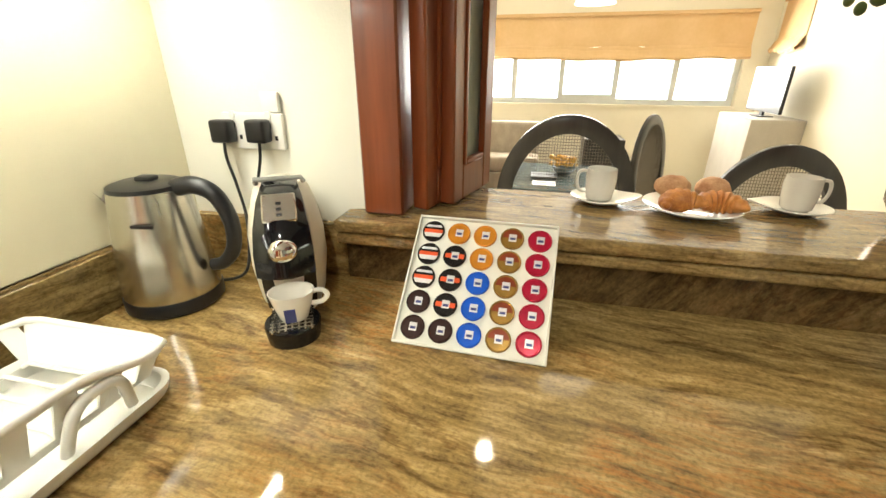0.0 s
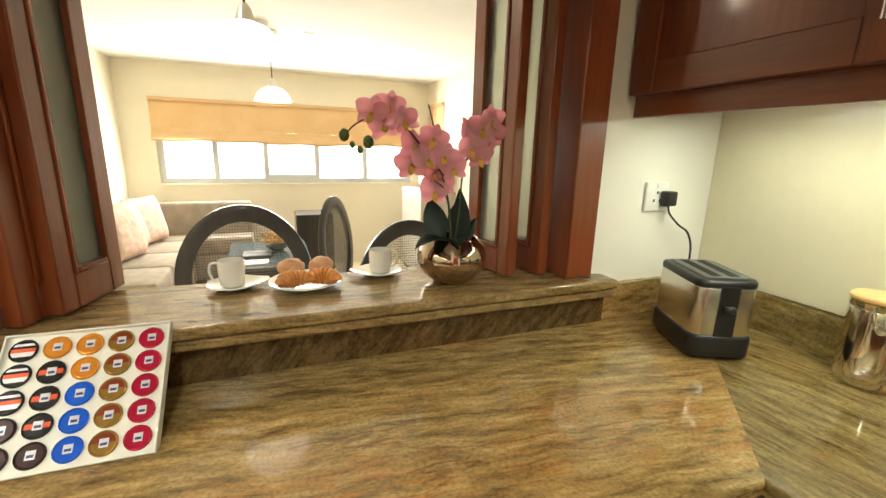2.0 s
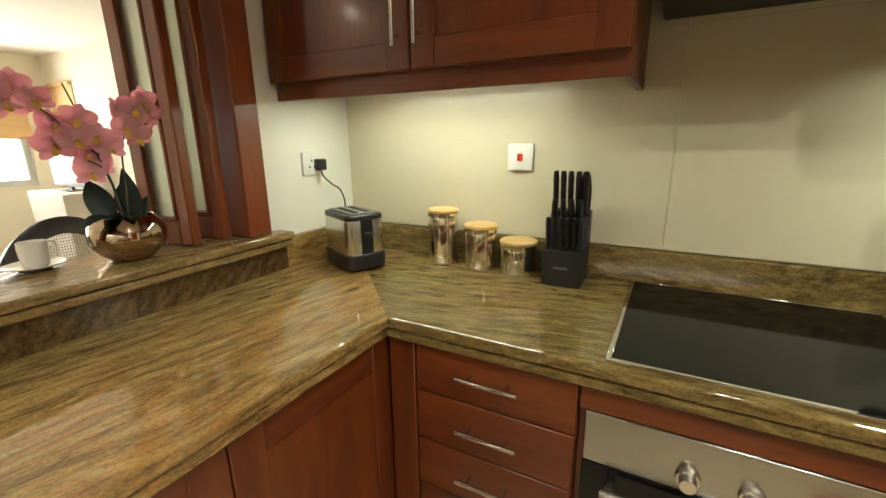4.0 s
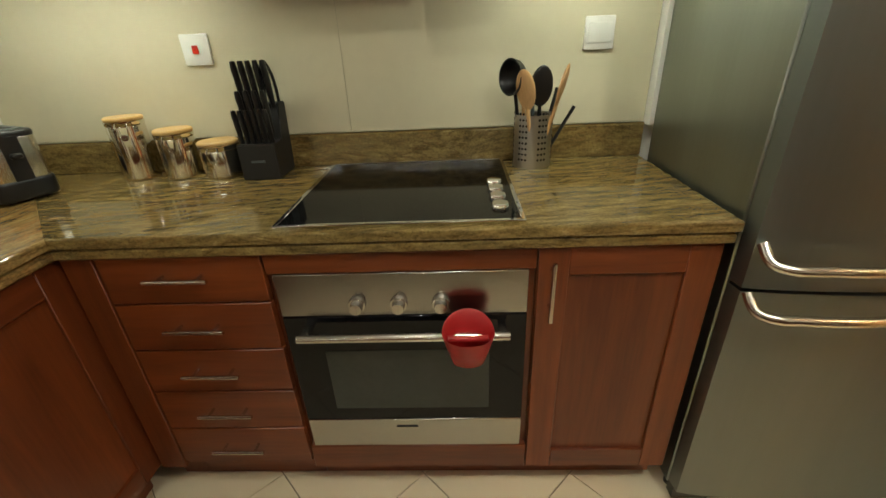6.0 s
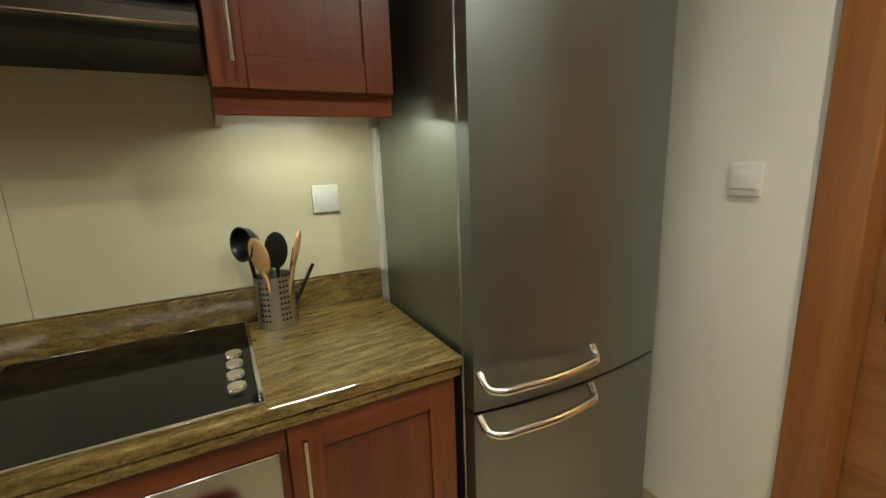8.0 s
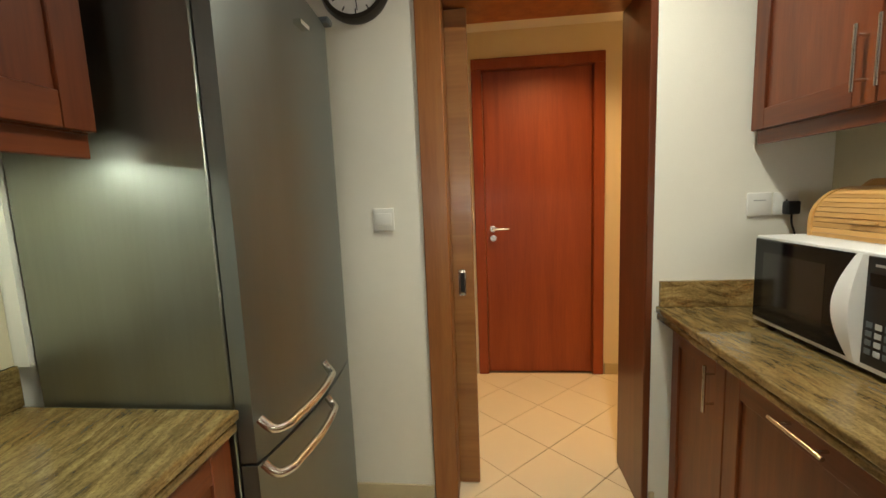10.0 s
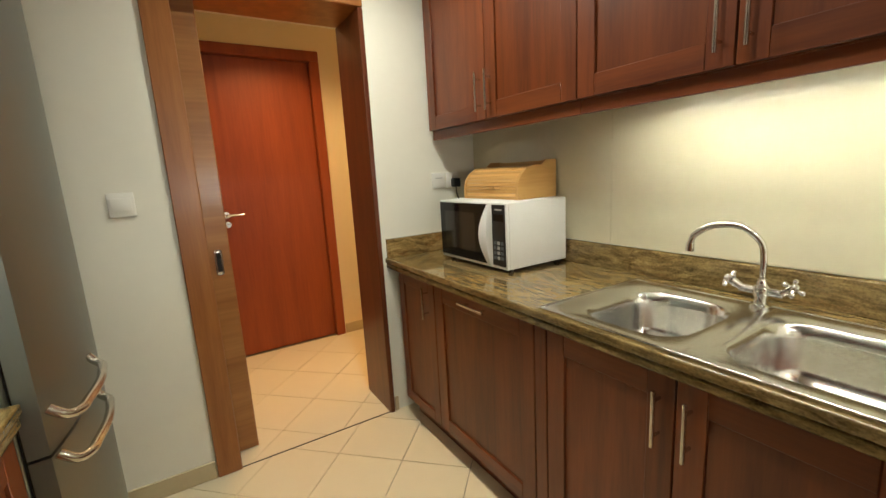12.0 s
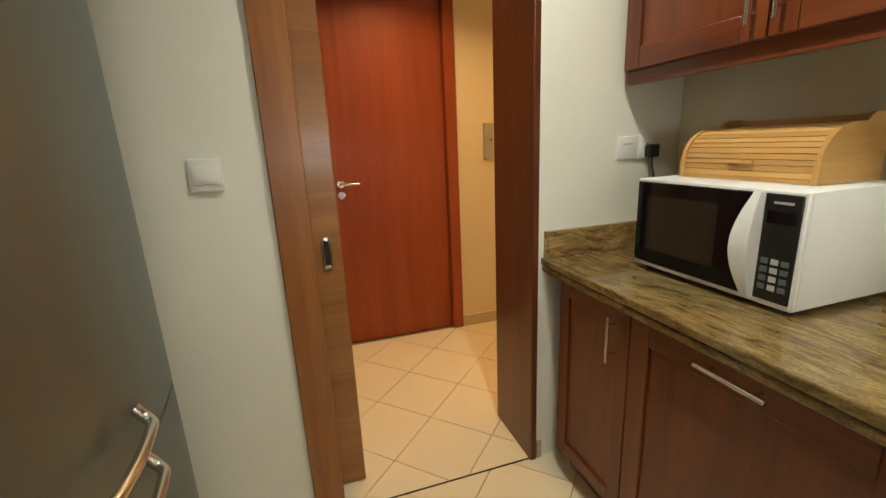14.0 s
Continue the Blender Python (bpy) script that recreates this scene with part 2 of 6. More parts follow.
FRIDGE_SIDE = mat("grey_steel_side", (0.36, 0.39, 0.355), 0.42, 1.0, vary=0.06, scale=1.2, bump=0.02, bump_scale=60, stretch=(8, 8, 0.6), rough_vary=0.06)
SINKSTEEL = mat("sink_steel", (0.76, 0.75, 0.72), 0.20, 1.0, vary=0.05, scale=4, rough_vary=0.04, bump=0.03, bump_scale=20)
CHROME = mat("chrome", (0.82, 0.82, 0.80), 0.06, 1.0, vary=0.02)
NICKEL = mat("satin_nickel", (0.66, 0.63, 0.57), 0.24, 1.0, vary=0.03)
CANSTEEL = mat("polished_steel", (0.78, 0.74, 0.66), 0.09, 1.0, vary=0.03, scale=12, rough_vary=0.03)
BLACK = mat("black_plastic", (0.012, 0.012, 0.013), 0.32, vary=0.15, scale=20)
BLACK_MATT = mat("black_matt", (0.014, 0.013, 0.012), 0.55, vary=0.15, scale=20, bump=0.05)
BLACKGLASS = mat("black_glass", (0.006, 0.006, 0.007), 0.07, vary=0.1)
DARKGAP = mat("dark_gap", (0.012, 0.009, 0.007), 0.8, vary=0.1)
WHITE = mat("white_plastic", (0.80, 0.79, 0.74), 0.35, vary=0.02, scale=8)
WHITE_MATT = mat("white_enamel", (0.80, 0.80, 0.78), 0.40, vary=0.02, scale=10, bump=0.03, bump_scale=300)
CERAMIC = mat("white_porcelain", (0.82, 0.79, 0.72), 0.14, vary=0.02, scale=10, coat=0.3)
RED = mat("red_silicone", (0.42, 0.013, 0.015), 0.45, vary=0.1, scale=10)
REDLAMP = mat("red_neon_rocker", (0.62, 0.03, 0.012), 0.3, vary=0.05)
GLOSSBLACK = mat("gloss_black_plastic", (0.007, 0.007, 0.008), 0.09, vary=0.1, scale=20)
DRUMSTEEL = mat("drum_steel", (0.58, 0.56, 0.52), 0.33, 1.0, vary=0.05, scale=3, stretch=(8, 8, 0.5), rough_vary=0.05)
GREYPLASTIC = mat("grey_plastic", (0.10, 0.12, 0.13), 0.4, vary=0.1)
FROST = mat("frosted_glass", (0.72, 0.78, 0.68), 0.45, vary=0.03, transmission=0.75, ior=1.3)
LABELGREY = mat("grey_print", (0.45, 0.45, 0.43), 0.5)
SKIRT = mat("skirting_tile", (0.56, 0.47, 0.30), 0.3, vary=0.05, scale=6)

PINK = mat("orchid_petal", (0.90, 0.44, 0.50), 0.6, vary=0.18, scale=25, mix=(0.86, 0.50, 0.53))
YELLOW = mat("orchid_lip", (0.75, 0.42, 0.06), 0.5, vary=0.2, scale=40)
LEAF = mat("dark_leaf", (0.012, 0.030, 0.012), 0.4, vary=0.25, scale=12)
STEM = mat("green_stem", (0.07, 0.065, 0.03), 0.55, vary=0.3, scale=40)
BUD = mat("green_bud", (0.10, 0.15, 0.03), 0.5, vary=0.25, scale=30)
BRONZE = mat("bronze_mirror_glaze", (0.50, 0.39, 0.30), 0.05, 1.0, vary=0.1, scale=4)
CRUST = mat("baked_crust", (0.72, 0.31, 0.07), 0.4, vary=0.3, scale=18, bump=0.35, bump_scale=60, mix=(0.36, 0.11, 0.025))
BUN = mat("sugared_bun", (0.70, 0.44, 0.24), 0.7, vary=0.2, scale=25, bump=0.4, bump_scale=120, mix=(0.46, 0.22, 0.10))
CARD = mat("white_card", (0.76, 0.74, 0.66), 0.5, vary=0.02, scale=8)
KETTLESTEEL = mat("kettle_steel", (0.68, 0.66, 0.60), 0.24, 1.0, vary=0.04, scale=1.5, stretch=(8, 8, 0.5), rough_vary=0.05)
FABRIC = mat("taupe_upholstery", (0.42, 0.36, 0.28), 0.9, vary=0.12, scale=8, bump=0.3, bump_scale=250)
CUSHION = mat("pink_cushion", (0.62, 0.36, 0.27), 0.9, vary=0.25, scale=20, bump=0.3, bump_scale=200, mix=(0.74, 0.62, 0.48))
BLIND = mat("amber_roman_blind", (0.74, 0.51, 0.27), 0.85, vary=0.08, scale=4, bump=0.15, bump_scale=300, mix=(0.68, 0.45, 0.22))
CANE = mat("woven_cane", (0.20, 0.17, 0.13), 0.6, vary=0.3, scale=60, bump=0.3, bump_scale=200)
WINFRAME = mat("grey_aluminium", (0.66, 0.69, 0.68), 0.4, 0.3, vary=0.05)
OPAL = mat("opal_glass", (0.9, 0.86, 0.76), 0.3, vary=0.02, emit=1.2)
GLASS = mat("clear_glass", (0.9, 0.95, 0.93), 0.02, vary=0.01, transmission=1.0, ior=1.45)
TABLEGLASS = mat("dark_table_glass", (0.10, 0.14, 0.15), 0.06, vary=0.05)
RUG = mat("red_rug", (0.42, 0.09, 0.05), 0.95, vary=0.3, scale=14, bump=0.5, bump_scale=200, mix=(0.55, 0.38, 0.22))
BACKDROP = mat("bright_sky", (1.0, 1.0, 0.98), 0.9, vary=0.0, emit=3.2)
NAVY = mat("navy_print", (0.02, 0.03, 0.16), 0.35, vary=0.05)
BLUEFOIL = mat("blue_foil", (0.015, 0.13, 0.75), 0.22, 0.3, vary=0.12, scale=40)
ORANGEFOIL = mat("orange_foil", (0.80, 0.30, 0.03), 0.25, 0.3, vary=0.12, scale=40)
REDFOIL = mat("crimson_foil", (0.55, 0.012, 0.05), 0.22, 0.3, vary=0.15, scale=40)
GOLDFOIL = mat("gold_foil", (0.45, 0.25, 0.05), 0.25, 0.5, vary=0.15, scale=40)
BROWNFOIL = mat("brown_foil", (0.30, 0.055, 0.02), 0.25, 0.3, vary=0.15, scale=40)
BLACKFOIL = mat("black_foil", (0.018, 0.014, 0.014), 0.25, 0.2, vary=0.15, scale=40)
PLUMFOIL = mat("dark_brown_foil", (0.05, 0.022, 0.02), 0.25, 0.3, vary=0.15, scale=40)
WHITEFOIL = mat("silver_print", (0.78, 0.76, 0.78), 0.3, 0.2, vary=0.1, scale=60)
VERMILION = mat("vermilion_print", (0.75, 0.09, 0.02), 0.3, vary=0.05)
TUBE = mat("fluorescent_tube", (1.0, 1.0, 0.88), 0.4, vary=0.0, emit=7.0)
BLACKGLASS.node_tree.nodes["Principled BSDF"].inputs["Specular IOR Level"].default_value = 0.25

# ---- building helpers ----
def box(bm, x0, x1, y0, y1, z0, z1, bevel=0.0, seg=1):
    made = bmesh.ops.create_cube(bm, size=1)["verts"]
    bmesh.ops.transform(bm, matrix=Matrix.LocRotScale(((x0 + x1) / 2, (y0 + y1) / 2, (z0 + z1) / 2), None, (x1 - x0, y1 - y0, z1 - z0)), verts=made)
    if bevel:
        edges = list({e for v in made for e in v.link_edges})
        bmesh.ops.bevel(bm, geom=edges, offset=bevel, segments=seg, affect="EDGES", profile=0.5)
    return bm


def cyl(bm, a, b, r0, r1=None, n=16, caps=True):
    """A round bar from a to b."""
    a, b = Vector(a), Vector(b)
    r1 = r0 if r1 is None else r1
    d = b - a
    m = Matrix.Translation((a + b) / 2) @ d.to_track_quat("Z", "Y").to_matrix().to_4x4()
    bmesh.ops.create_cone(bm, cap_ends=caps, segments=n, radius1=r0, radius2=r1, depth=d.length, matrix=m)
    return bm


def lathe(bm, profile, n=32, m=Matrix()):
    """Turns (radius, height) pairs round z."""
    rings = []
    for r, z in profile:
        if r < 1e-6:
            rings.append([bm.verts.new(m @ Vector((0, 0, z)))])
        else:
            rings.append([bm.verts.new(m @ Vector((r * math.cos(2 * math.pi * i / n), r * math.sin(2 * math.pi * i / n), z))) for i in range(n)])
    for a, b in zip(rings, rings[1:]):
        for i in range(n):
            j = (i + 1) % n
            if len(a) == 1 and len(b) == 1:
                continue
            if len(a) == 1:
                bm.faces.new((a[0], b[j], b[i]))
            elif len(b) == 1:
                bm.faces.new((a[i], a[j], b[0]))
            else:
                bm.faces.new((a[i], a[j], b[j], b[i]))
    return bm


def tube(bm, pts, r, n=10, taper=None):
    """A round tube along points."""
    pts = [Vector(p) for p in pts]
    rings = []
    side = None
    for i, p in enumerate(pts):
        d = (pts[min(i + 1, len(pts) - 1)] - pts[max(i - 1, 0)]).normalized()
        if side is None:
            side = d.orthogonal().normalized()
        side = (side - d * side.dot(d)).normalized()
        up = d.cross(side)
        rad = r if taper is None else r + (taper - r) * i / (len(pts) - 1)
        rings.append([bm.verts.new(p + (side * math.cos(2 * math.pi * k / n) + up * math.sin(2 * math.pi * k / n)) * rad) for k in range(n)])
    for a, b in zip(rings, rings[1:]):
        for k in range(n):
            bm.faces.new((a[k], a[(k + 1) % n], b[(k + 1) % n], b[k]))
    bm.faces.new(rings[0][::-1])
    bm.faces.new(rings[-1])
    return bm


def curve_pts(pts, steps=8):
    """A smooth line through points."""
    pts = [Vector(p) for p in pts]
    out = []
    for i in range(len(pts) - 1):
        p0, p1, p2, p3 = pts[max(i - 1, 0)], pts[i], pts[i + 1], pts[min(i + 2, len(pts) - 1)]
        for k in range(steps):
            t = k / steps
            out.append(0.5 * ((2 * p1) + (p2 - p0) * t + (2 * p0 - 5 * p1 + 4 * p2 - p3) * t * t + (3 * p1 - p0 - 3 * p2 + p3) * t ** 3))
    return out + [pts[-1]]


def prism(bm, outline, z0, z1):
    """Extrudes an outline of (x, y) from z0 to z1."""
    lo = [bm.verts.new((x, y, z0)) for x, y in outline]
    hi = [bm.verts.new((x, y, z1)) for x, y in outline]
    n = len(outline)
    bm.faces.new(lo[::-1])
    bm.faces.new(hi)
    for i in range(n):
        bm.faces.new((lo[i], lo[(i + 1) % n], hi[(i + 1) % n], hi[i]))
    return bm


def mesh(name, bm, material, smooth=None):
    bmesh.ops.recalc_face_normals(bm, faces=bm.faces)
    me = bpy.data.meshes.new(name)
    bm.to_mesh(me)
    bm.free()
    me.materials.append(material)
    if smooth is not None:
        me.shade_smooth()
        me.set_sharp_from_angle(angle=radians(smooth))
    return me


def part(name, bm, material, parent, label="", smooth=40, m=None):
    ob = new(name, mesh(name, bm, material, smooth))
    ob.parent = parent
    if m is not None:
        ob.matrix_basis = m
    if label:
        tagged(ob, label)
    return ob


def thing(name, label, category, m, group=""):
    ob = new(name)
    ob.empty_display_size = 0.05
    ob.matrix_world = m
    return tagged(ob, label, category, group)


def solid(name, bm, material, label, category, m=None, smooth=40, kind="", group=""):
    ob = new(name, mesh(name, bm, material, smooth))
    if m is not None:
        ob.matrix_world = m
    return tagged(ob, label, category, group, kind)


def B(*args, **kw):
    return box(bmesh.new(), *args, **kw)


def struct(name, bm, material, label, category="wall"):
    return solid(name, bm, material, label, category, kind="structure")


# ---- the plan ----
EX, WX, NY, SY = 1.667, -0.805, 1.108, -1.842   # faces of the kitchen's walls
SB = SY - 0.30                                  # hall face of the thick south wall
TOP, CEIL = 0.90, 2.50
EF, WF, NF = 1.087, -0.176, 0.527                # front edges of the worktops
LEDGE = 1.034
PIER_X, PIER_Y = -0.478, 0.50                   # pier of the west wall behind the kettle
E_END = -0.985                                  # end of the hob worktop
OPEN_L, OPEN_R, OPEN_TOP = -0.083, 1.225, 2.05  # serving hatch
DOOR_L, DOOR_R = -0.150, 0.652                  # doorway in the south wall
DOOR_T = 2.15
HALL_Y = -3.230
HX0, HX1, HZ = -0.342, 0.580, 2.315             # frame of the hall door
ROOM_N, ROOM_W, ROOM_E, ROOM_TOP = 5.20, -0.90, 2.20, 2.10

# ---- setting ----
struct("wall_east", B(EX, EX + 0.15, SB, NY + 0.14, 0, CEIL), PAINT, "white painted kitchen wall behind the hob")
bm = B(WX - 0.15, WX, SB, NY + 0.14, 0, CEIL)
box(bm, WX, PIER_X, PIER_Y, NY, TOP, CEIL)
struct("wall_west", bm, PAINT, "white painted kitchen wall behind the sink")
bm = bmesh.new()
box(bm, WX, OPEN_L, NY, NY + 0.14, 0, CEIL)
box(bm, OPEN_R, EX, NY, NY + 0.14, 0, CEIL)
box(bm, OPEN_L, OPEN_R, NY, NY + 0.14, 0, LEDGE - 0.052)
box(bm, OPEN_L, OPEN_R, NY, NY + 0.14, OPEN_TOP, CEIL)
struct("wall_north", bm, PAINT, "white painted wall with a wide serving hatch")
bm = bmesh.new()
box(bm, WX, DOOR_L, SB, SY, 0, CEIL)
box(bm, DOOR_R + 0.05, EX, SB, SY, 0, CEIL)
box(bm, DOOR_L, DOOR_R + 0.05, SB, SY, DOOR_T + 0.02, CEIL)
struct("wall_south", bm, PAINT, "white painted wall with a doorway to the hall")
struct("ceiling", B(WX - 0.15, EX + 0.15, SB, NY + 0.14, CEIL, CEIL + 0.1), CEILING, "white painted kitchen ceiling", "ceiling")
bm = bmesh.new()
box(bm, -2.2, HX0, HALL_Y - 0.12, HALL_Y, 0, CEIL)
box(bm, HX1, 1.85, HALL_Y - 0.12, HALL_Y, 0, CEIL)
box(bm, HX0, HX1, HALL_Y - 0.12, HALL_Y, HZ, CEIL)
struct("wall_hall_south", bm, PAINT_HALL, "cream painted hall wall beside the flat door")
struct("wall_hall_behind_door", B(HX0 - 0.05, HX1 + 0.05, HALL_Y - 0.20, HALL_Y - 0.125, 0, HZ + 0.05), PAINT_HALL, "plain wall closing the space behind the hall door")
struct("wall_hall_east", B(1.70, 1.85, HALL_Y, SB, 0, CEIL), PAINT_HALL, "cream painted end wall of the hall")
struct("wall_hall_west", B(-2.2, -2.05, HALL_Y, SB, 0, CEIL), PAINT_HALL, "cream painted far end wall of the hall")
struct("wall_hall_north", B(-2.05, WX - 0.15, SB, SY, 0, CEIL), PAINT_HALL, "cream painted hall wall beside the kitchen")
struct("ceiling_hall", B(-2.2, 1.85, HALL_Y - 0.12, SB, CEIL, CEIL + 0.1), CEILING, "white painted hall ceiling", "ceiling")
# living room
struct("wall_room_west", B(ROOM_W - 0.15, ROOM_W, NY + 0.14, ROOM_N + 0.2, 0, ROOM_TOP), PAINT_ROOM, "cream painted living room wall behind the sofa")
struct("wall_room_east", B(ROOM_E, ROOM_E + 0.15, NY + 0.14, ROOM_N + 0.2, 0, ROOM_TOP), PAINT_ROOM, "cream painted living room wall")
bm = bmesh.new()
box(bm, ROOM_W - 0.15, WX - 0.15, NY, NY + 0.14, 0, ROOM_TOP)
box(bm, EX + 0.15, ROOM_E + 0.15, NY, NY + 0.14, 0, ROOM_TOP)
struct("wall_room_south", bm, PAINT_ROOM, "cream painted living room wall round the hatch")
WIN_L, WIN_R, WIN_B, WIN_T = -0.62, 2.00, 0.95, 1.76
bm = bmesh.new()
box(bm, ROOM_W, WIN_L, ROOM_N, ROOM_N + 0.2, 0, ROOM_TOP)
box(bm, WIN_R, ROOM_E, ROOM_N, ROOM_N + 0.2, 0, ROOM_TOP)
box(bm, WIN_L, WIN_R, ROOM_N, ROOM_N + 0.2, 0, WIN_B)
box(bm, WIN_L, WIN_R, ROOM_N, ROOM_N + 0.2, WIN_T, ROOM_TOP)
struct("wall_room_north", bm, PAINT_ROOM, "cream painted window wall of the living room")
struct("ceiling_room", B(ROOM_W - 0.15, ROOM_E + 0.15, NY + 0.14, ROOM_N + 0.2, ROOM_TOP, ROOM_TOP + 0.1), CEILING, "white painted living room ceiling", "ceiling")

# floors: slabs under the tiles
floor = struct("floor", B(WX - 0.15, EX + 0.15, SB, NY + 0.14, -0.1, -0.006), FLOORGROUT, "cream ceramic floor tiles laid diagonally", "floor")
floor_hall = struct("floor_hall", B(-2.2, 1.85, HALL_Y - 0.12, SB, -0.1, -0.006), FLOORGROUT, "cream ceramic hall floor tiles laid diagonally", "floor")
floor_room = struct("floor_room", B(ROOM_W - 0.15, ROOM_E + 0.15, NY + 0.14, ROOM_N + 0.2, -0.1, -0.006), FLOORGROUT, "cream ceramic living room floor tiles", "floor")
ground = struct("ground", B(-60, 60, -50, 80, -12.2, -12), mat("pale_ground", (0.30, 0.28, 0.24), 0.9, vary=0.2, scale=0.2), "pale ground far below the flat", "ground")
struct("threshold", B(DOOR_L, DOOR_R, SY - 0.003, SY + 0.004, -0.004, 0.002), DARKGAP, "thin dark threshold joint between two floors", "threshold")
struct("baseboard", B(DOOR_R + 0.107, 1.60, SY, SY + 0.012, 0, 0.085, bevel=0.002), SKIRT, "cream tiled skirting below the white wall", "skirting")
struct("baseboard", B(-0.185, DOOR_L - 0.012, SY, SY + 0.012, 0, 0.085, bevel=0.002), SKIRT, "short cream tiled skirting beside the doorway", "skirting")
struct("baseboard", B(-2.05, HX0 - 0.01, HALL_Y, HALL_Y + 0.012, 0, 0.085, bevel=0.002), SKIRT, "cream tiled skirting in the hall", "skirting")
struct("baseboard", B(HX1 + 0.01, 1.70, HALL_Y, HALL_Y + 0.012, 0, 0.085, bevel=0.002), SKIRT, "cream tiled skirting in the hall", "skirting")

# ---- worktops ----
def slab(name, outline, material, label):
    """A worktop of two stacked slabs with rounded edges."""
    t = thing(name, label, "worktop", Matrix())
    for nm, z0, z1, grow in (("top_slab", TOP - 0.028, TOP, 0.0), ("edge_slab", TOP - 0.056, TOP - 0.0305, 0.005)):
        bm = bmesh.new()
        prism(bm, [(x + (grow if abs(x - EF) < 1e-6 else 0), y + (grow if abs(y - NF) < 1e-6 or abs(y - E_END) < 1e-6 else 0)) for x, y in outline], z0, z1)
        level = [e for e in bm.edges if abs(e.verts[0].co.z - e.verts[1].co.z) < 1e-5 and (abs(e.verts[0].co.x - e.verts[1].co.x) < 1e-4 or abs(e.verts[0].co.y - e.verts[1].co.y) < 1e-4)]
        bmesh.ops.bevel(bm, geom=level, offset=0.006, segments=3, affect="EDGES", profile=0.5)
        part(nm, bm, material, t, smooth=None)
    return t


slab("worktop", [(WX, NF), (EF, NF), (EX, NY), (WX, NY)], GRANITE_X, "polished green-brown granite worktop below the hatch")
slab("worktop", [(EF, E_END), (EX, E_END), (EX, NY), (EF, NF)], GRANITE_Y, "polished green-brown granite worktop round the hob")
SINK = (-0.700, -0.197, -0.70, 0.30)          # x0, x1, y0, y1 of the sink's rim
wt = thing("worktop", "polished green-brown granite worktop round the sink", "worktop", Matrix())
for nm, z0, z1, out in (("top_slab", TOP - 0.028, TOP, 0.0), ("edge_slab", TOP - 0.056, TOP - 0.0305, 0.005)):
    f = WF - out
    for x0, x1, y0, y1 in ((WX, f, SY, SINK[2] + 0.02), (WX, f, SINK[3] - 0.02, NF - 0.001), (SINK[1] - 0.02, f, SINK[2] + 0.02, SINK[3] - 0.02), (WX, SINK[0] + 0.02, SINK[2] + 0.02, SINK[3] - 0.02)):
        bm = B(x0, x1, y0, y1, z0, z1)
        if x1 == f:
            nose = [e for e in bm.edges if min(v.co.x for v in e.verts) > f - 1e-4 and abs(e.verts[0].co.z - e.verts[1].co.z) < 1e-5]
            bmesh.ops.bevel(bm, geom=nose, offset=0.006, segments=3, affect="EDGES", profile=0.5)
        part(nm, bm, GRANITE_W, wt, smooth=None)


def upstand(x0, x1, y0, y1, material, label):
    bm = B(x0, x1, y0, y1, TOP + 0.0005, 1.0, bevel=0.002)
    box(bm, x0 + (0.004 if y1 - y0 > x1 - x0 else 0), x1 - (0.004 if y1 - y0 > x1 - x0 else 0), y0, y1, 1.0, 1.004)
    return solid("upstand", bm, material, label, "upstand", kind="structure")


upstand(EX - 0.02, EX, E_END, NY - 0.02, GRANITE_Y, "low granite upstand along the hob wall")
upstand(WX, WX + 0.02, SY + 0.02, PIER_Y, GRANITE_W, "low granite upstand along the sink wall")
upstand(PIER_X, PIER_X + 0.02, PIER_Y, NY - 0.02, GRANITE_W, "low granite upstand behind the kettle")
upstand(PIER_X, OPEN_L - 0.045, NY - 0.02, NY, GRANITE_X, "low granite upstand beside the hatch")
upstand(OPEN_R + 0.056, EX, NY - 0.02, NY, GRANITE_X, "low granite upstand behind the toaster")
upstand(WX, WF - 0.01, SY, SY + 0.02, GRANITE_X, "short granite upstand beside the doorway")
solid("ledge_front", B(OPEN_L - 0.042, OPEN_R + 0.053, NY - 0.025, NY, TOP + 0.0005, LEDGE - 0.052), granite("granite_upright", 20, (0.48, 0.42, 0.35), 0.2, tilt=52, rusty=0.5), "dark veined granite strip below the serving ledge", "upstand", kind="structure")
# serving ledge: two stacked slabs, widest in front of the wall
sl = thing("serving_ledge", "polished brown granite serving ledge through the hatch", "ledge", Matrix())
for nm, z0, z1, f in (("top_slab", LEDGE - 0.025, LEDGE, 1.040), ("edge_slab", LEDGE - 0.05, LEDGE - 0.0275, 1.047)):
    bm = bmesh.new()
    prism(bm, [(OPEN_L - 0.042, f), (OPEN_R + 0.053, f), (OPEN_R + 0.053, NY - 0.001), (OPEN_R - 0.002, NY - 0.001), (OPEN_R - 0.002, 1.318), (OPEN_L + 0.002, 1.318), (OPEN_L + 0.002, NY - 0.001), (OPEN_L - 0.042, NY - 0.001)], z0, z1)
    bmesh.ops.bevel(bm, geom=[e for e in bm.edges if abs(e.verts[0].co.z - e.verts[1].co.z) < 1e-5], offset=0.006, segments=3, affect="EDGES", profile=0.5)
    part(nm, bm, GRANITE_LEDGE, sl, smooth=None)


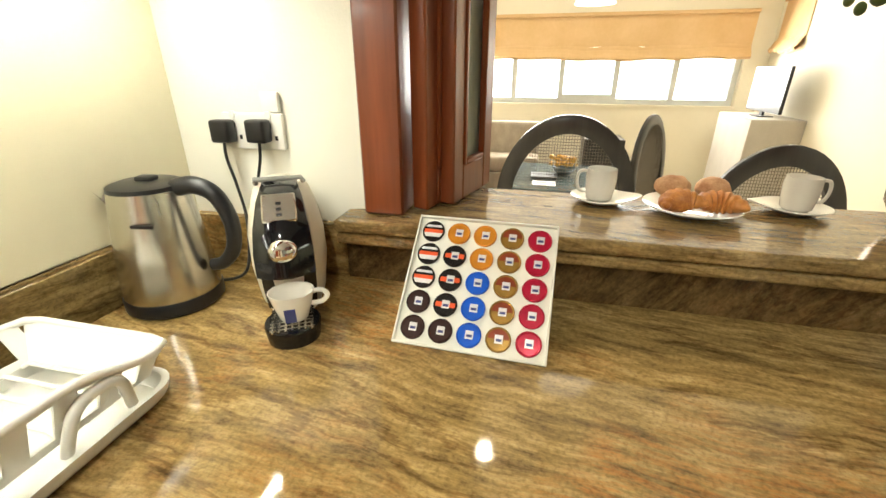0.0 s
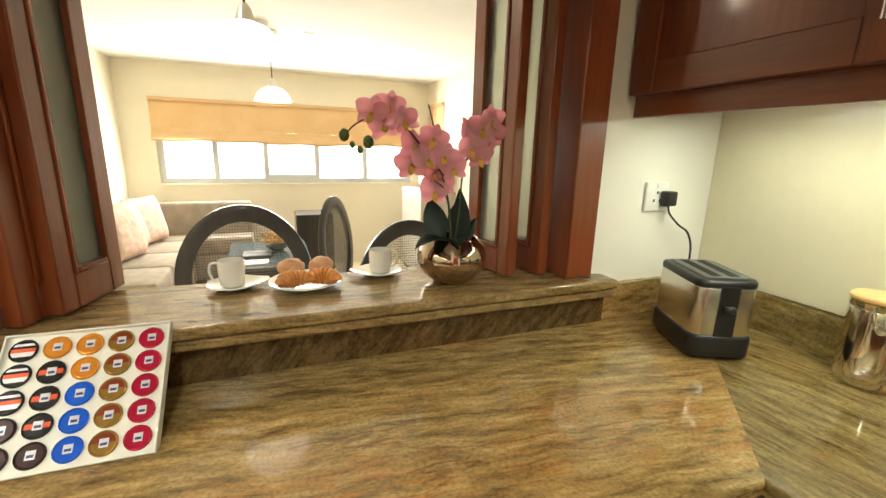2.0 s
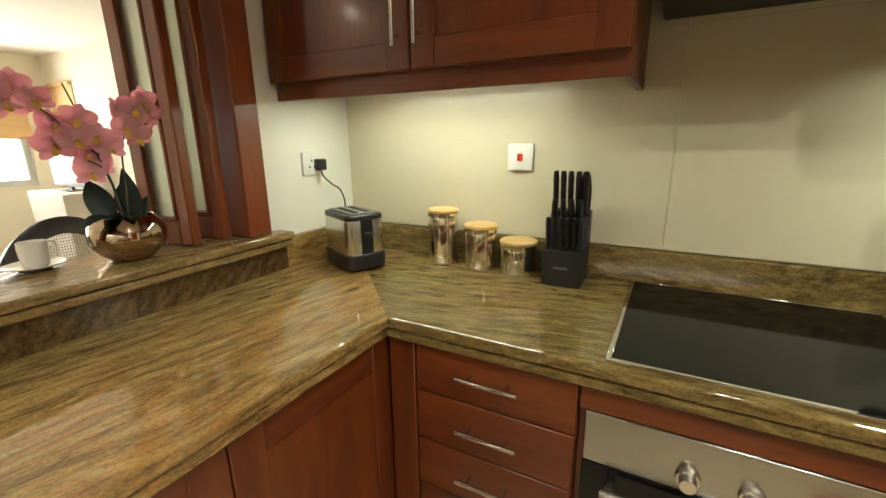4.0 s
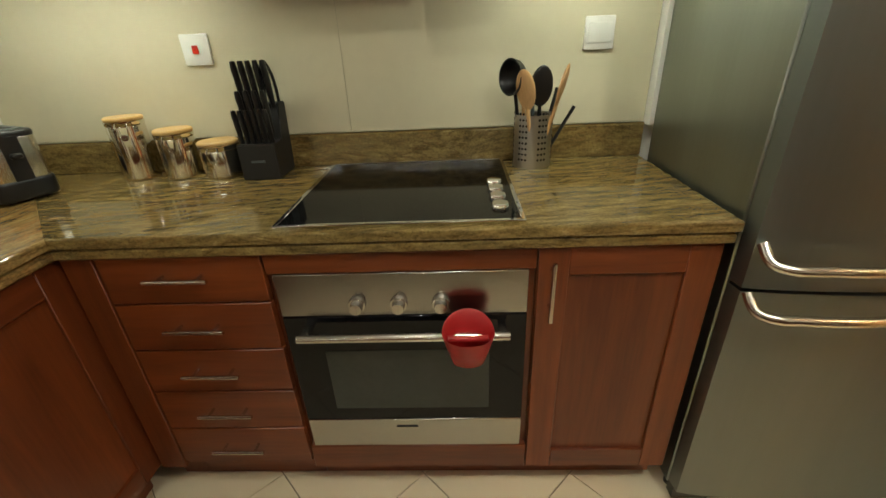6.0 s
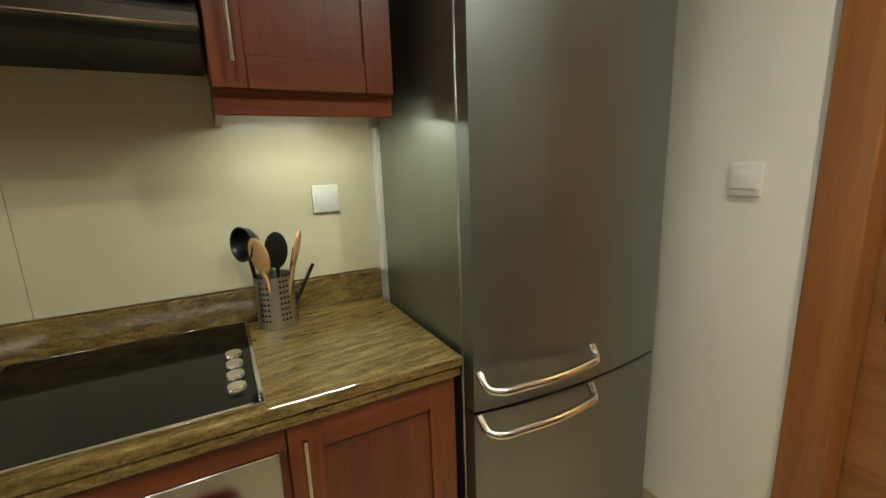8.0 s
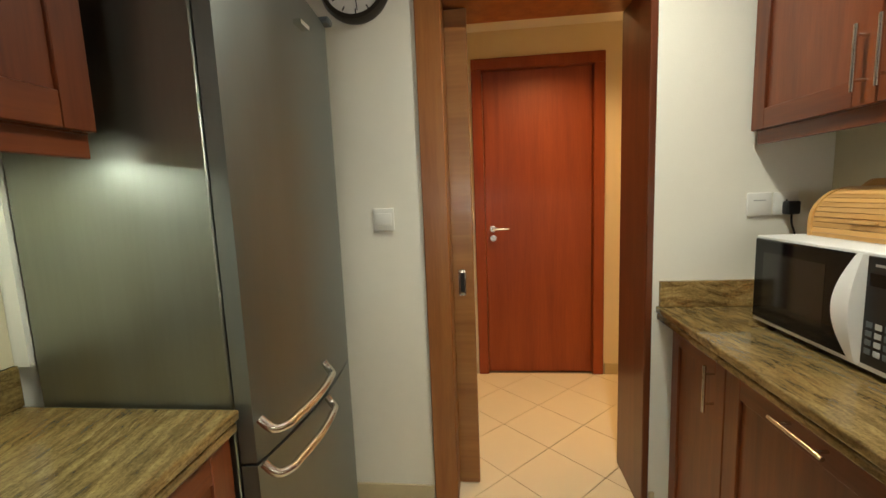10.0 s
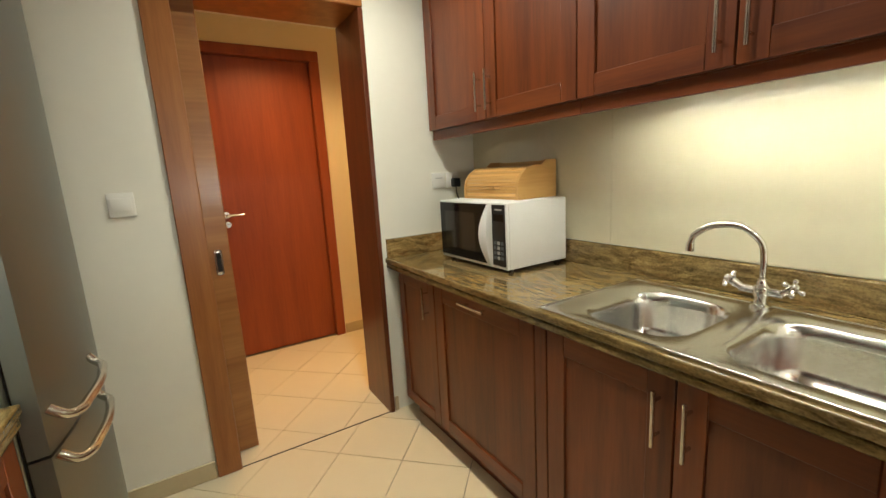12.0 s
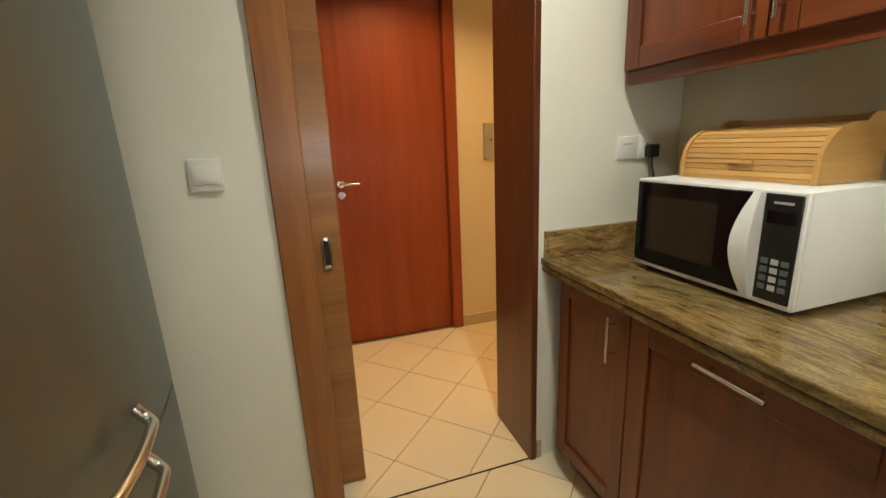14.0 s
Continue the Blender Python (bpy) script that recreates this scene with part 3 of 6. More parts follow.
# ---- cabinet parts, seen from the front: x along the front, y into the unit, z up ----
def shaker(name, parent, x0, x1, z0, z1, rail=0.07, t=0.02):
    """A framed door: the sunk panel is the door's own mesh, the frame pieces are its parts."""
    d = part(name, B(x0 + rail - 0.004, x1 - rail + 0.004, -t + 0.009, -0.002, z0 + rail - 0.004, z1 - rail + 0.004), CHERRY, parent)
    for nm, a, m in (("stile", (x0, x0 + rail, z0, z1), CHERRY), ("stile", (x1 - rail, x1, z0, z1), CHERRY), ("rail", (x0 + rail, x1 - rail, z0, z0 + rail), CHERRY_X), ("rail", (x0 + rail, x1 - rail, z1 - rail, z1), CHERRY_X)):
        part(nm, B(a[0], a[1], -t, 0, a[2], a[3], bevel=0.002), m, d)
    return d


def bar_handle(bm, a, b, out=0.032, r=0.0055):
    """A round bar on two pegs; a and b lie on the front of the door."""
    a, b = Vector(a), Vector(b)
    d = (b - a).normalized()
    o = Vector((0, -out, 0))
    cyl(bm, a + o, b + o, r, n=12)
    for p in (a + d * 0.028, b - d * 0.028):
        cyl(bm, p, p + o, r * 0.75, n=10)
    return bm


def cabinet(name, label, m, w, z0, z1, depth, fronts, light_rail=0.0, plinth=0.0, group="", hole=False, body_top=None, end_rail=None):
    """A unit with its back at y=depth. fronts: (kind, x0, x1, z0, z1, handle) with handle as two points or None."""
    t = thing(name, label, "cabinet", m, group)
    bm = bmesh.new()
    if hole:
        box(bm, 0.001, 0.018, 0.002, depth, z0 + plinth, 0.72)
        box(bm, w - 0.018, w - 0.001, 0.002, depth, z0 + plinth, 0.72)
        box(bm, 0.018, w - 0.018, 0.002, depth, z0 + plinth, z0 + plinth + 0.018)
        box(bm, 0.018, w - 0.018, depth - 0.012, depth, z0 + plinth + 0.018, z1)
        box(bm, 0.018, w - 0.018, 0.002, 0.02, z1 - 0.05, z1)
    else:
        box(bm, 0.001, w - 0.001, 0.002, depth, z0 + plinth, body_top or z1, bevel=0.001)
    part("body", bm, CHERRY, t)
    if plinth:
        part("plinth", B(0.0, w, 0.05, depth, z0 + 0.001, z0 + plinth), DARKGAP if plinth > 0.2 else CHERRY_X, t)
    if light_rail:
        part("light_rail", B(0.0, w, 0.004, 0.022, z0 - light_rail, z0 + 0.004, bevel=0.002), CHERRY_X, t)
    if end_rail is not None:
        part("end_rail", B(end_rail, end_rail + 0.018, 0.0225, depth, z0 - light_rail, z0 + 0.001, bevel=0.002), CHERRY_Y, t)
    for kind, x0, x1, a, b, handle in fronts:
        if kind in ("door", "narrow"):
            d = shaker("door", t, x0 + 0.002, x1 - 0.002, a, b, 0.07 if kind == "door" else 0.055)
        else:
            d = part("drawer_front" if kind == "drawer" else "panel", B(x0 + 0.002, x1 - 0.002, -0.02, 0, a, b, bevel=0.002), CHERRY_X if kind == "drawer" else CHERRY, t)
        if handle:
            part("handle", bar_handle(bmesh.new(), (handle[0], -0.019, handle[1]), (handle[2], -0.019, handle[3])), NICKEL, d, "brushed nickel bar handle")
    return t


def east(y):
    return pose(EF + 0.04, y, 0, 0, 0, -90)


def west(y):
    return pose(WF - 0.049, y, 0, 0, 0, 90)


BASE_TOP = TOP - 0.058
D_E, D_W = EX - EF - 0.045, WF - 0.049 - WX - 0.005
# east base units
zs = [0.143 + i * 0.1425 for i in range(5)]
cabinet("drawer_cabinet", "cherry wood base cabinet with five drawers beside the oven", east(0.46), 0.396, 0, BASE_TOP, D_E,
        [("drawer", 0.0, 0.396, z + 0.0015, z + (0.1395 if i < 4 else 0.125), (0.125, z + 0.077, 0.275, z + 0.077)) for i, z in enumerate(zs)], plinth=0.11)
cabinet("corner_cabinet", "cherry wood corner filler below the worktop", east(0.542), 0.08, 0, BASE_TOP, D_E, [("panel", 0.0, 0.08, 0.115, BASE_TOP - 0.004, None)], plinth=0.11)
cabinet("base_cabinet", "cherry wood base cabinet with one door beside the fridge", east(-0.568), 0.405, 0, BASE_TOP, D_E,
        [("door", 0.0, 0.405, 0.115, BASE_TOP - 0.004, (0.032, 0.66, 0.032, 0.815))], plinth=0.11)
# oven housing
t = thing("oven_housing", "cherry wood housing round the built-in oven", "cabinet", east(0.062))
bm = bmesh.new()
box(bm, 0.001, 0.016, 0.002, D_E, 0.11, BASE_TOP)
box(bm, 0.614, 0.629, 0.002, D_E, 0.11, BASE_TOP)
box(bm, 0.016, 0.614, 0.002, D_E, 0.11, 0.128)
part("body", bm, CHERRY, t)
part("rail", B(0.002, 0.628, -0.02, 0.0, 0.788, BASE_TOP - 0.004, bevel=0.0015), CHERRY_X, t)
part("rail", B(0.002, 0.628, -0.02, 0.0, 0.115, 0.206, bevel=0.0015), CHERRY_X, t)
part("plinth", B(0.0, 0.63, 0.05, D_E, 0.001, 0.11), CHERRY_X, t)
# north base units, under the hatch
for x0, x1 in ((-0.15, 0.26), (0.26, 0.68), (0.68, 1.145)):
    w = x1 - x0
    cabinet("base_cabinet", "cherry wood base cabinet with a plain panelled door below the hatch", pose(x0 - 0.02, NF + 0.045, 0), w, 0, BASE_TOP, NY - NF - 0.05,
            [("door", 0.0, w, 0.115, BASE_TOP - 0.004, None)], plinth=0.11, group="cabinets below the hatch")
# west base units, from the doorway to the corner
cabinet("base_cabinet", "narrow cherry wood base cabinet with one door beside the doorway", west(-1.752), 0.364, 0, BASE_TOP, D_W,
        [("narrow", 0.0, 0.364, 0.115, BASE_TOP - 0.004, (0.305, 0.66, 0.305, 0.815))], plinth=0.11)
cabinet("appliance_cabinet", "cherry wood front of a built-in appliance with a level bar handle", west(-1.387), 0.65, 0, BASE_TOP, D_W,
        [("door", 0.0, 0.65, 0.115, BASE_TOP - 0.004, (0.243, 0.812, 0.41, 0.812))], plinth=0.11, body_top=0.72)
cabinet("filler_unit", "narrow cherry wood panel unit between two base cabinets", west(-0.736), 0.055, 0, BASE_TOP, D_W, [("panel", 0.0, 0.055, 0.115, BASE_TOP - 0.004, None)], plinth=0.11, body_top=0.72)
cabinet("sink_cabinet", "cherry wood sink cabinet with two doors", west(-0.680), 0.836, 0, BASE_TOP, D_W,
        [("door", 0.0, 0.418, 0.115, BASE_TOP - 0.004, (0.38, 0.65, 0.38, 0.80)), ("door", 0.418, 0.836, 0.115, BASE_TOP - 0.004, (0.456, 0.65, 0.456, 0.80))], plinth=0.11, hole=True)
cabinet("base_cabinet", "cherry wood base cabinet with one door in the corner", west(0.157), 0.364, 0, BASE_TOP, D_W,
        [("door", 0.0, 0.364, 0.115, BASE_TOP - 0.004, (0.045, 0.63, 0.045, 0.785))], plinth=0.11)

# wall cabinets
WALL_B, WALL_F, WALL_W, WALL_T = 1.497, 1.530, 1.562, 2.30
CAB_E, CAB_W = 1.290, -0.480


def wall_e(y):
    return pose(CAB_E + 0.02, y, 0, 0, 0, -90)


def wall_w(y):
    return pose(CAB_W - 0.02, y, 0, 0, 0, 90)


hz = (WALL_B + 0.056, WALL_B + 0.202)
for y, w in ((1.095, 1.052),):
    c = w / 2
    cabinet("wall_cabinet", "cherry wood wall cabinet with two panelled doors over the canisters", wall_e(y), w, WALL_B, WALL_T, EX - CAB_E - 0.025,
            [("door", 0.0, c, WALL_B + 0.004, WALL_T, (c - 0.032, hz[0], c - 0.032, hz[1])), ("door", c, w, WALL_B + 0.004, WALL_T, (c + 0.032, hz[0], c + 0.032, hz[1]))], light_rail=0.048, end_rail=w - 0.018)
cabinet("wall_cabinet", "cherry wood wall cabinet with one door beside the fridge", wall_e(-0.522), 0.405, WALL_F, WALL_T, EX - CAB_E - 0.025,
        [("door", 0.0, 0.405, WALL_F + 0.004, WALL_T, (0.045, WALL_F + 0.05, 0.045, WALL_F + 0.20))], light_rail=0.048, end_rail=0.0)
x = SY + 0.035
for w in (1.01, 0.98, 0.312):
    c = w / 2
    hz = (WALL_W + 0.038, WALL_W + 0.205)
    fr = [("door", 0.0, c, WALL_W + 0.004, WALL_T, (c - 0.035, hz[0], c - 0.035, hz[1])), ("door", c, w, WALL_W + 0.004, WALL_T, (c + 0.035, hz[0], c + 0.035, hz[1]))]
    cabinet("wall_cabinet", "cherry wood wall cabinet over the sink worktop", wall_w(x), w - 0.002, WALL_W, WALL_T, CAB_W - 0.02 - WX - 0.005, fr, light_rail=0.045, group="cabinets over the sink")
    x += w
cabinet("wall_cabinet", "cherry wood wall cabinet with one door over the kettle", pose(PIER_X + 0.305, PIER_Y + 0.002, 0, 0, 0, 90), 0.60, 1.49, WALL_T, 0.30,
        [("door", 0.0, 0.60, 1.494, WALL_T, (0.045, 1.54, 0.045, 1.70))], light_rail=0.045)
# extractor between the wall cabinets
t = thing("extractor_hood", "slim steel extractor hood over the hob", "extractor hood", wall_e(0.016))
part("body", B(0.004, 0.532, 0.0, EX - CAB_E - 0.025, 1.62, 1.70, bevel=0.004), BLACK_MATT, t)
part("visor", B(0.004, 0.532, -0.06, 0.0, 1.635, 1.665, bevel=0.004), STEEL_H, t)
shaker("cabinet_front", t, 0.004, 0.532, 1.70, WALL_T)

# strip light housings under the cabinets
for y0, y1, x, z in ((0.27, 0.97, 1.45, WALL_B), (-0.89, -0.55, 1.45, WALL_F), (-0.7, 0.2, -0.62, WALL_W), (0.24, 0.48, -0.62, WALL_W), (0.56, 1.04, -0.34, 1.49)):
    tt = thing("strip_light", "slim white strip light under a wall cabinet", "strip light", pose(x, y0, z - 0.015), "strip lights")
    part("housing", B(-0.03, 0.03, 0, y1 - y0, 0.003, 0.0135, bevel=0.003), WHITE, tt)
    part("tube", cyl(bmesh.new(), (0, 0.03, -0.004), (0, y1 - y0 - 0.03, -0.004), 0.0065, n=10), TUBE, tt, "glowing fluorescent tube")

# ---- fridge ----
FR_Y0, FR_Y1 = -0.997, -1.685
t = thing("fridge", "tall brushed steel fridge with a freezer below and curved handles", "fridge", pose(0.010, FR_Y0, 0))
bm = B(1.10, 1.605, FR_Y1 - FR_Y0, 0, 0.04, 2.0, bevel=0.004)
part("body", bm, FRIDGE_SIDE, t, "dark grey steel side")
for z0, z1, nm in ((0.06, 0.744, "freezer_door"), (0.752, 1.995, "fridge_door")):
    bm = bmesh.new()
    w = FR_Y0 - FR_Y1
    out = [(1.093, 0.0)] + [(1.053 - 0.030 * math.sin(math.pi * i / 20) ** 0.8, -0.004 - (w - 0.008) * i / 20) for i in range(21)] + [(1.093, -w)]
    prism(bm, out, z0, z1)
    d = part(nm, bm, STEEL, t, "bowed brushed steel door", smooth=30)
    zz = 0.828 if nm == "fridge_door" else 0.712
    bm = bmesh.new()
    pts = [(1.042, -0.012, zz + 0.035), (1.012, -0.018, zz + 0.006), (0.99, -0.05, zz)] + [(0.985 - 0.010 * math.sin(math.pi * i / 6), -0.09 - 0.24 * i / 6, zz) for i in range(7)] + [(0.99, -0.352, zz), (1.005, -0.366, zz + 0.008), (1.022, -0.368, zz + 0.03)]
    tube(bm, curve_pts(pts, 4), 0.0115, 12)
    part("handle", bm, NICKEL, d, "curved satin steel handle", smooth=60)
part("door_seal", B(1.093, 1.0995, -(FR_Y0 - FR_Y1) + 0.01, -0.01, 0.06, 1.99), DARKGAP, t)
part("vent_grille", B(1.07, 1.10, -0.68, -0.005, 0.012, 0.055), BLACK, t)
for yy in (-0.03, -0.65):
    for xx in (1.13, 1.57):
        part("foot", cyl(bmesh.new(), (xx, yy, 0), (xx, yy, 0.042), 0.018), BLACK, t)
part("hinge_cap", B(1.02, 1.10, -0.68, -0.63, 1.997, 2.02, bevel=0.006), GREYPLASTIC, t)
part("badge", B(1.0, 1.0235, -0.405, -0.345, 1.885, 1.898), CHROME, t)
# narrow filler strip between the fridge and the wall cabinets' wall
solid("filler_strip", B(1.620, EX, -1.000, -0.987, TOP + 0.1, 1.48), WHITE, "narrow pale filler strip beside the fridge", "filler strip")

# ---- oven ----
OY = 0.0475
t = thing("oven", "built-in steel and black glass oven with three knobs", "oven", pose(EF + 0.02, OY, 0, 0, 0, -90))
part("body", B(0.003, 0.595, 0.022, 0.555, 0.210, 0.783), BLACK_MATT, t)
part("control_panel", B(0.0, 0.598, 0.0, 0.02, 0.668, 0.785, bevel=0.002), STEEL_H, t, "brushed steel control panel")
d = part("oven_door", B(0.0, 0.598, 0.0, 0.02, 0.318, 0.665, bevel=0.002), BLACKGLASS, t, "black glass oven door")
part("window", B(0.09, 0.508, -0.0012, 0.002, 0.36, 0.56), mat("oven_window_glass", (0.028, 0.034, 0.03), 0.1, vary=0.1), d, "grey-green oven window")
part("lower_panel", B(0.0, 0.598, 0.0, 0.02, 0.210, 0.315, bevel=0.002), STEEL_H, t, "brushed steel lower panel")
part("badge", B(0.25, 0.31, -0.001, 0.0, 0.285, 0.292), DARKGAP, t)
bm = bmesh.new()
cyl(bm, (0.045, -0.042, 0.632), (0.553, -0.042, 0.632), 0.011, n=16)
for x in (0.06, 0.538):
    box(bm, x - 0.009, x + 0.009, -0.042, 0.0, 0.624, 0.640, bevel=0.002)
part("handle", bm, NICKEL, d, "satin steel bar handle")
for x in (0.192, 0.292, 0.392):
    bm = bmesh.new()
    cyl(bm, (x, 0, 0.702), (x, -0.010, 0.702), 0.022, 0.020, n=24)
    cyl(bm, (x, -0.010, 0.702), (x, -0.028, 0.702), 0.016, 0.014, n=24)
    box(bm, x - 0.0025, x + 0.0025, -0.030, -0.027, 0.690, 0.715)
    part("knob", bm, NICKEL, t)

# ---- hob ----
t = thing("hob", "black ceramic glass hob with a steel rim and four knobs", "hob", pose(0, 0, TOP))
bm = bmesh.new()
X0, X1, Y0, Y1 = 1.108, 1.638, -0.538, 0.020
for a in ((X0, X1, Y0, Y0 + 0.010), (X0, X1, Y1 - 0.010, Y1), (X0, X0 + 0.010, Y0 + 0.010, Y1 - 0.010), (X1 - 0.010, X1, Y0 + 0.010, Y1 - 0.010)):
    box(bm, *a, 0.001, 0.009, bevel=0.0015)
part("frame", bm, CHROME, t, "polished steel rim")
g = part("glass", B(X0 + 0.009, X1 - 0.009, Y0 + 0.009, Y1 - 0.009, 0.001, 0.0075), mat("hob_glass", (0.006, 0.006, 0.006), 0.07, vary=0.05, ior=1.28), t, "black glass cooking surface")
for i in range(4):
    bm = bmesh.new()
    x = 1.195 + i * 0.061
    lathe(bm, [(0, 0.0076), (0.021, 0.0076), (0.0205, 0.015), (0.018, 0.018), (0, 0.0185)], 20, pose(x, -0.490, 0))
    part("knob", bm, CHROME, t)

# ---- sink ----
def sink():
    x0, x1, y0, y1 = SINK
    t = thing("sink", "polished steel double bowl inset sink", "sink", pose(0, 0, TOP))
    bowls = ((x0 + 0.085, x1 - 0.045, y0 + 0.09, y0 + 0.405), (x0 + 0.085, x1 - 0.045, y0 + 0.485, y1 - 0.05))

    def ring(bm, cx, cy, hx, hy, r, z, n=6):
        v = []
        for sx, sy, a0 in ((1, 1, 0), (-1, 1, 90), (-1, -1, 180), (1, -1, 270)):
            for k in range(n + 1):
                a = radians(a0 + 90 * k / n)
                v.append(bm.verts.new((cx + sx * (hx - r) + r * math.cos(a), cy + sy * (hy - r) + r * math.sin(a), z)))
        return v

    def bridge(bm, a, b):
        for i in range(len(a)):
            bm.faces.new((a[i], a[(i + 1) % len(a)], b[(i + 1) % len(b)], b[i]))

    ymid = (bowls[0][3] + bowls[1][2]) / 2
    for (bx0, bx1, by0, by1), (py0, py1) in zip(bowls, ((y0, ymid), (ymid, y1))):
        cx, cy, hx, hy = (bx0 + bx1) / 2, (by0 + by1) / 2, (bx1 - bx0) / 2, (by1 - by0) / 2
        bm = bmesh.new()
        outer = ring(bm, (x0 + x1) / 2, (py0 + py1) / 2, (x1 - x0) / 2, (py1 - py0) / 2, 0.0005 + 0.0, 0.006)
        prev = outer
        for gx, z, r in ((0.0, 0.006, 0.10), (-0.006, 0.002, 0.098), (-0.014, -0.03, 0.095), (-0.02, -0.11, 0.09), (-0.034, -0.143, 0.08), (-0.07, -0.155, 0.06)):
            nxt = ring(bm, cx, cy, hx + gx, hy + gx, r, z)
            bridge(bm, prev, nxt)
            prev = nxt
        bm.faces.new(prev)
        part("bowl", bm, SINKSTEEL, t, "deep polished steel bowl", smooth=50)
    bm = bmesh.new()
    for a in ((x0 - 0.004, x1 + 0.004, y0 - 0.004, y0 + 0.006), (x0 - 0.004, x1 + 0.004, y1 - 0.006, y1 + 0.004), (x0 - 0.004, x0 + 0.006, y0 + 0.006, y1 - 0.006), (x1 - 0.006, x1 + 0.004, y0 + 0.006, y1 - 0.006)):
        box(bm, *a, 0.001, 0.0085, bevel=0.0025, seg=2)
    part("rim", bm, SINKSTEEL, t)
    for b in bowls:
        bm = bmesh.new()
        lathe(bm, [(0, -0.152), (0.03, -0.152), (0.04, -0.1515), (0.042, -0.1545)], 24, pose((b[0] + b[1]) / 2, (b[2] + b[3]) / 2, 0))
        part("drain", bm, CHROME, t)
    ty = ymid - 0.025
    tp = thing("kitchen_tap", "chrome swan neck mixer tap with two cross handles", "tap", pose(x0 + 0.034, ty, TOP + 0.006))
    bm = bmesh.new()
    lathe(bm, [(0, 0.0), (0.028, 0.0), (0.027, 0.008), (0.018, 0.012), (0.016, 0.03), (0.021, 0.04), (0.021, 0.062), (0.014, 0.07), (0.011, 0.085), (0, 0.085)], 24)
    cyl(bm, (0, -0.055, 0.05), (0, 0.055, 0.05), 0.012, n=16)
    part("base", bm, CHROME, tp)
    bm = bmesh.new()
    tube(bm, curve_pts([(0, 0, 0.08), (0.0, 0, 0.15), (0.004, -0.012, 0.198), (0.028, -0.055, 0.238), (0.062, -0.11, 0.240), (0.088, -0.150, 0.212), (0.093, -0.158, 0.180)], 7), 0.0095, 14)
    cyl(bm, (0.093, -0.158, 0.187), (0.0935, -0.1585, 0.162), 0.0125, n=16)
    part("spout", bm, CHROME, tp, smooth=60)
    for s in (-1, 1):
        bm = bmesh.new()
        c = Vector((0.012, s * 0.075, 0.072))
        cyl(bm, (0, s * 0.05, 0.052), c, 0.0105, 0.013, n=14)
        d = (c - Vector((0, s * 0.05, 0.052))).normalized()
        a = d.orthogonal().normalized()
        for u in (a, d.cross(a)):
            cyl(bm, c - u * 0.024 + d * 0.006, c + u * 0.024 + d * 0.006, 0.0055, n=10)
            for e in (-1, 1):
                bmesh.ops.create_icosphere(bm, subdivisions=2, radius=0.0078, matrix=Matrix.Translation(c + u * 0.024 * e + d * 0.006))
        bmesh.ops.create_icosphere(bm, subdivisions=2, radius=0.012, matrix=Matrix.Translation(c + d * 0.01))
        part("cross_handle", bm, CHROME, tp, smooth=60)


sink()

# ---- hatch frame and folding shutters ----
def shutter(m, w, h, label, group):
    t = thing("glazed_shutter", label, "shutter", m, group)
    bm = bmesh.new()
    st = 0.042
    box(bm, 0, st, -0.016, 0.016, 0, h, bevel=0.003)
    box(bm, w - st, w, -0.016, 0.016, 0, h, bevel=0.003)
    box(bm, st, w - st, -0.016, 0.016, 0, 0.07, bevel=0.003)
    box(bm, st, w - st, -0.016, 0.016, h - 0.07, h, bevel=0.003)
    for y in (-0.013, 0.013):
        for a in ((st, st + 0.01, 0.07, h - 0.07), (w - st - 0.01, w - st, 0.07, h - 0.07), (st + 0.01, w - st - 0.01, 0.07, 0.08), (st + 0.01, w - st - 0.01, h - 0.08, h - 0.07)):
            box(bm, a[0], a[1], y - 0.007, y + 0.007, a[2], a[3], bevel=0.002)
    part("frame", bm, POST, t)
    part("glass", B(st - 0.003, w - st + 0.003, -0.003, 0.003, 0.067, h - 0.067), FROST, t, "frosted greenish glass pane")
    return t


struct("window_1", B(OPEN_L, OPEN_L + 0.075, NY - 0.027, NY + 0.165, LEDGE + 0.0005, OPEN_TOP, bevel=0.004), POST, "cherry wood post of the serving hatch", "hatch frame")
struct("window_1", B(OPEN_R - 0.085, OPEN_R - 0.0, NY - 0.027, NY + 0.165, LEDGE + 0.0005, OPEN_TOP, bevel=0.004), POST, "cherry wood post of the serving hatch", "hatch frame")
struct("window_1", B(OPEN_L + 0.075, OPEN_R - 0.085, NY - 0.027, NY + 0.165, OPEN_TOP - 0.08, OPEN_TOP, bevel=0.004), POST, "cherry wood head of the serving hatch", "hatch frame")
SH = OPEN_TOP - 0.085 - LEDGE - 0.004
shutter(pose(OPEN_L + 0.095, 1.12, LEDGE + 0.003, 0, 0, 76), 0.19, SH, "cherry wood folding shutter with frosted glass, folded open", "hatch shutters")
shutter(pose(OPEN_L + 0.135, 1.165, LEDGE + 0.003, 0, 0, 76), 0.19, SH, "cherry wood folding shutter with frosted glass, swung open", "hatch shutters")
shutter(pose(OPEN_R - 0.125, 1.13, LEDGE + 0.003, 0, 0, 97), 0.185, SH, "cherry wood folding shutter with frosted glass, folded open", "hatch shutters")
shutter(pose(OPEN_R - 0.215, 1.14, LEDGE + 0.003, 0, 0, 100), 0.185, SH, "cherry wood folding shutter with frosted glass, swung open", "hatch shutters")

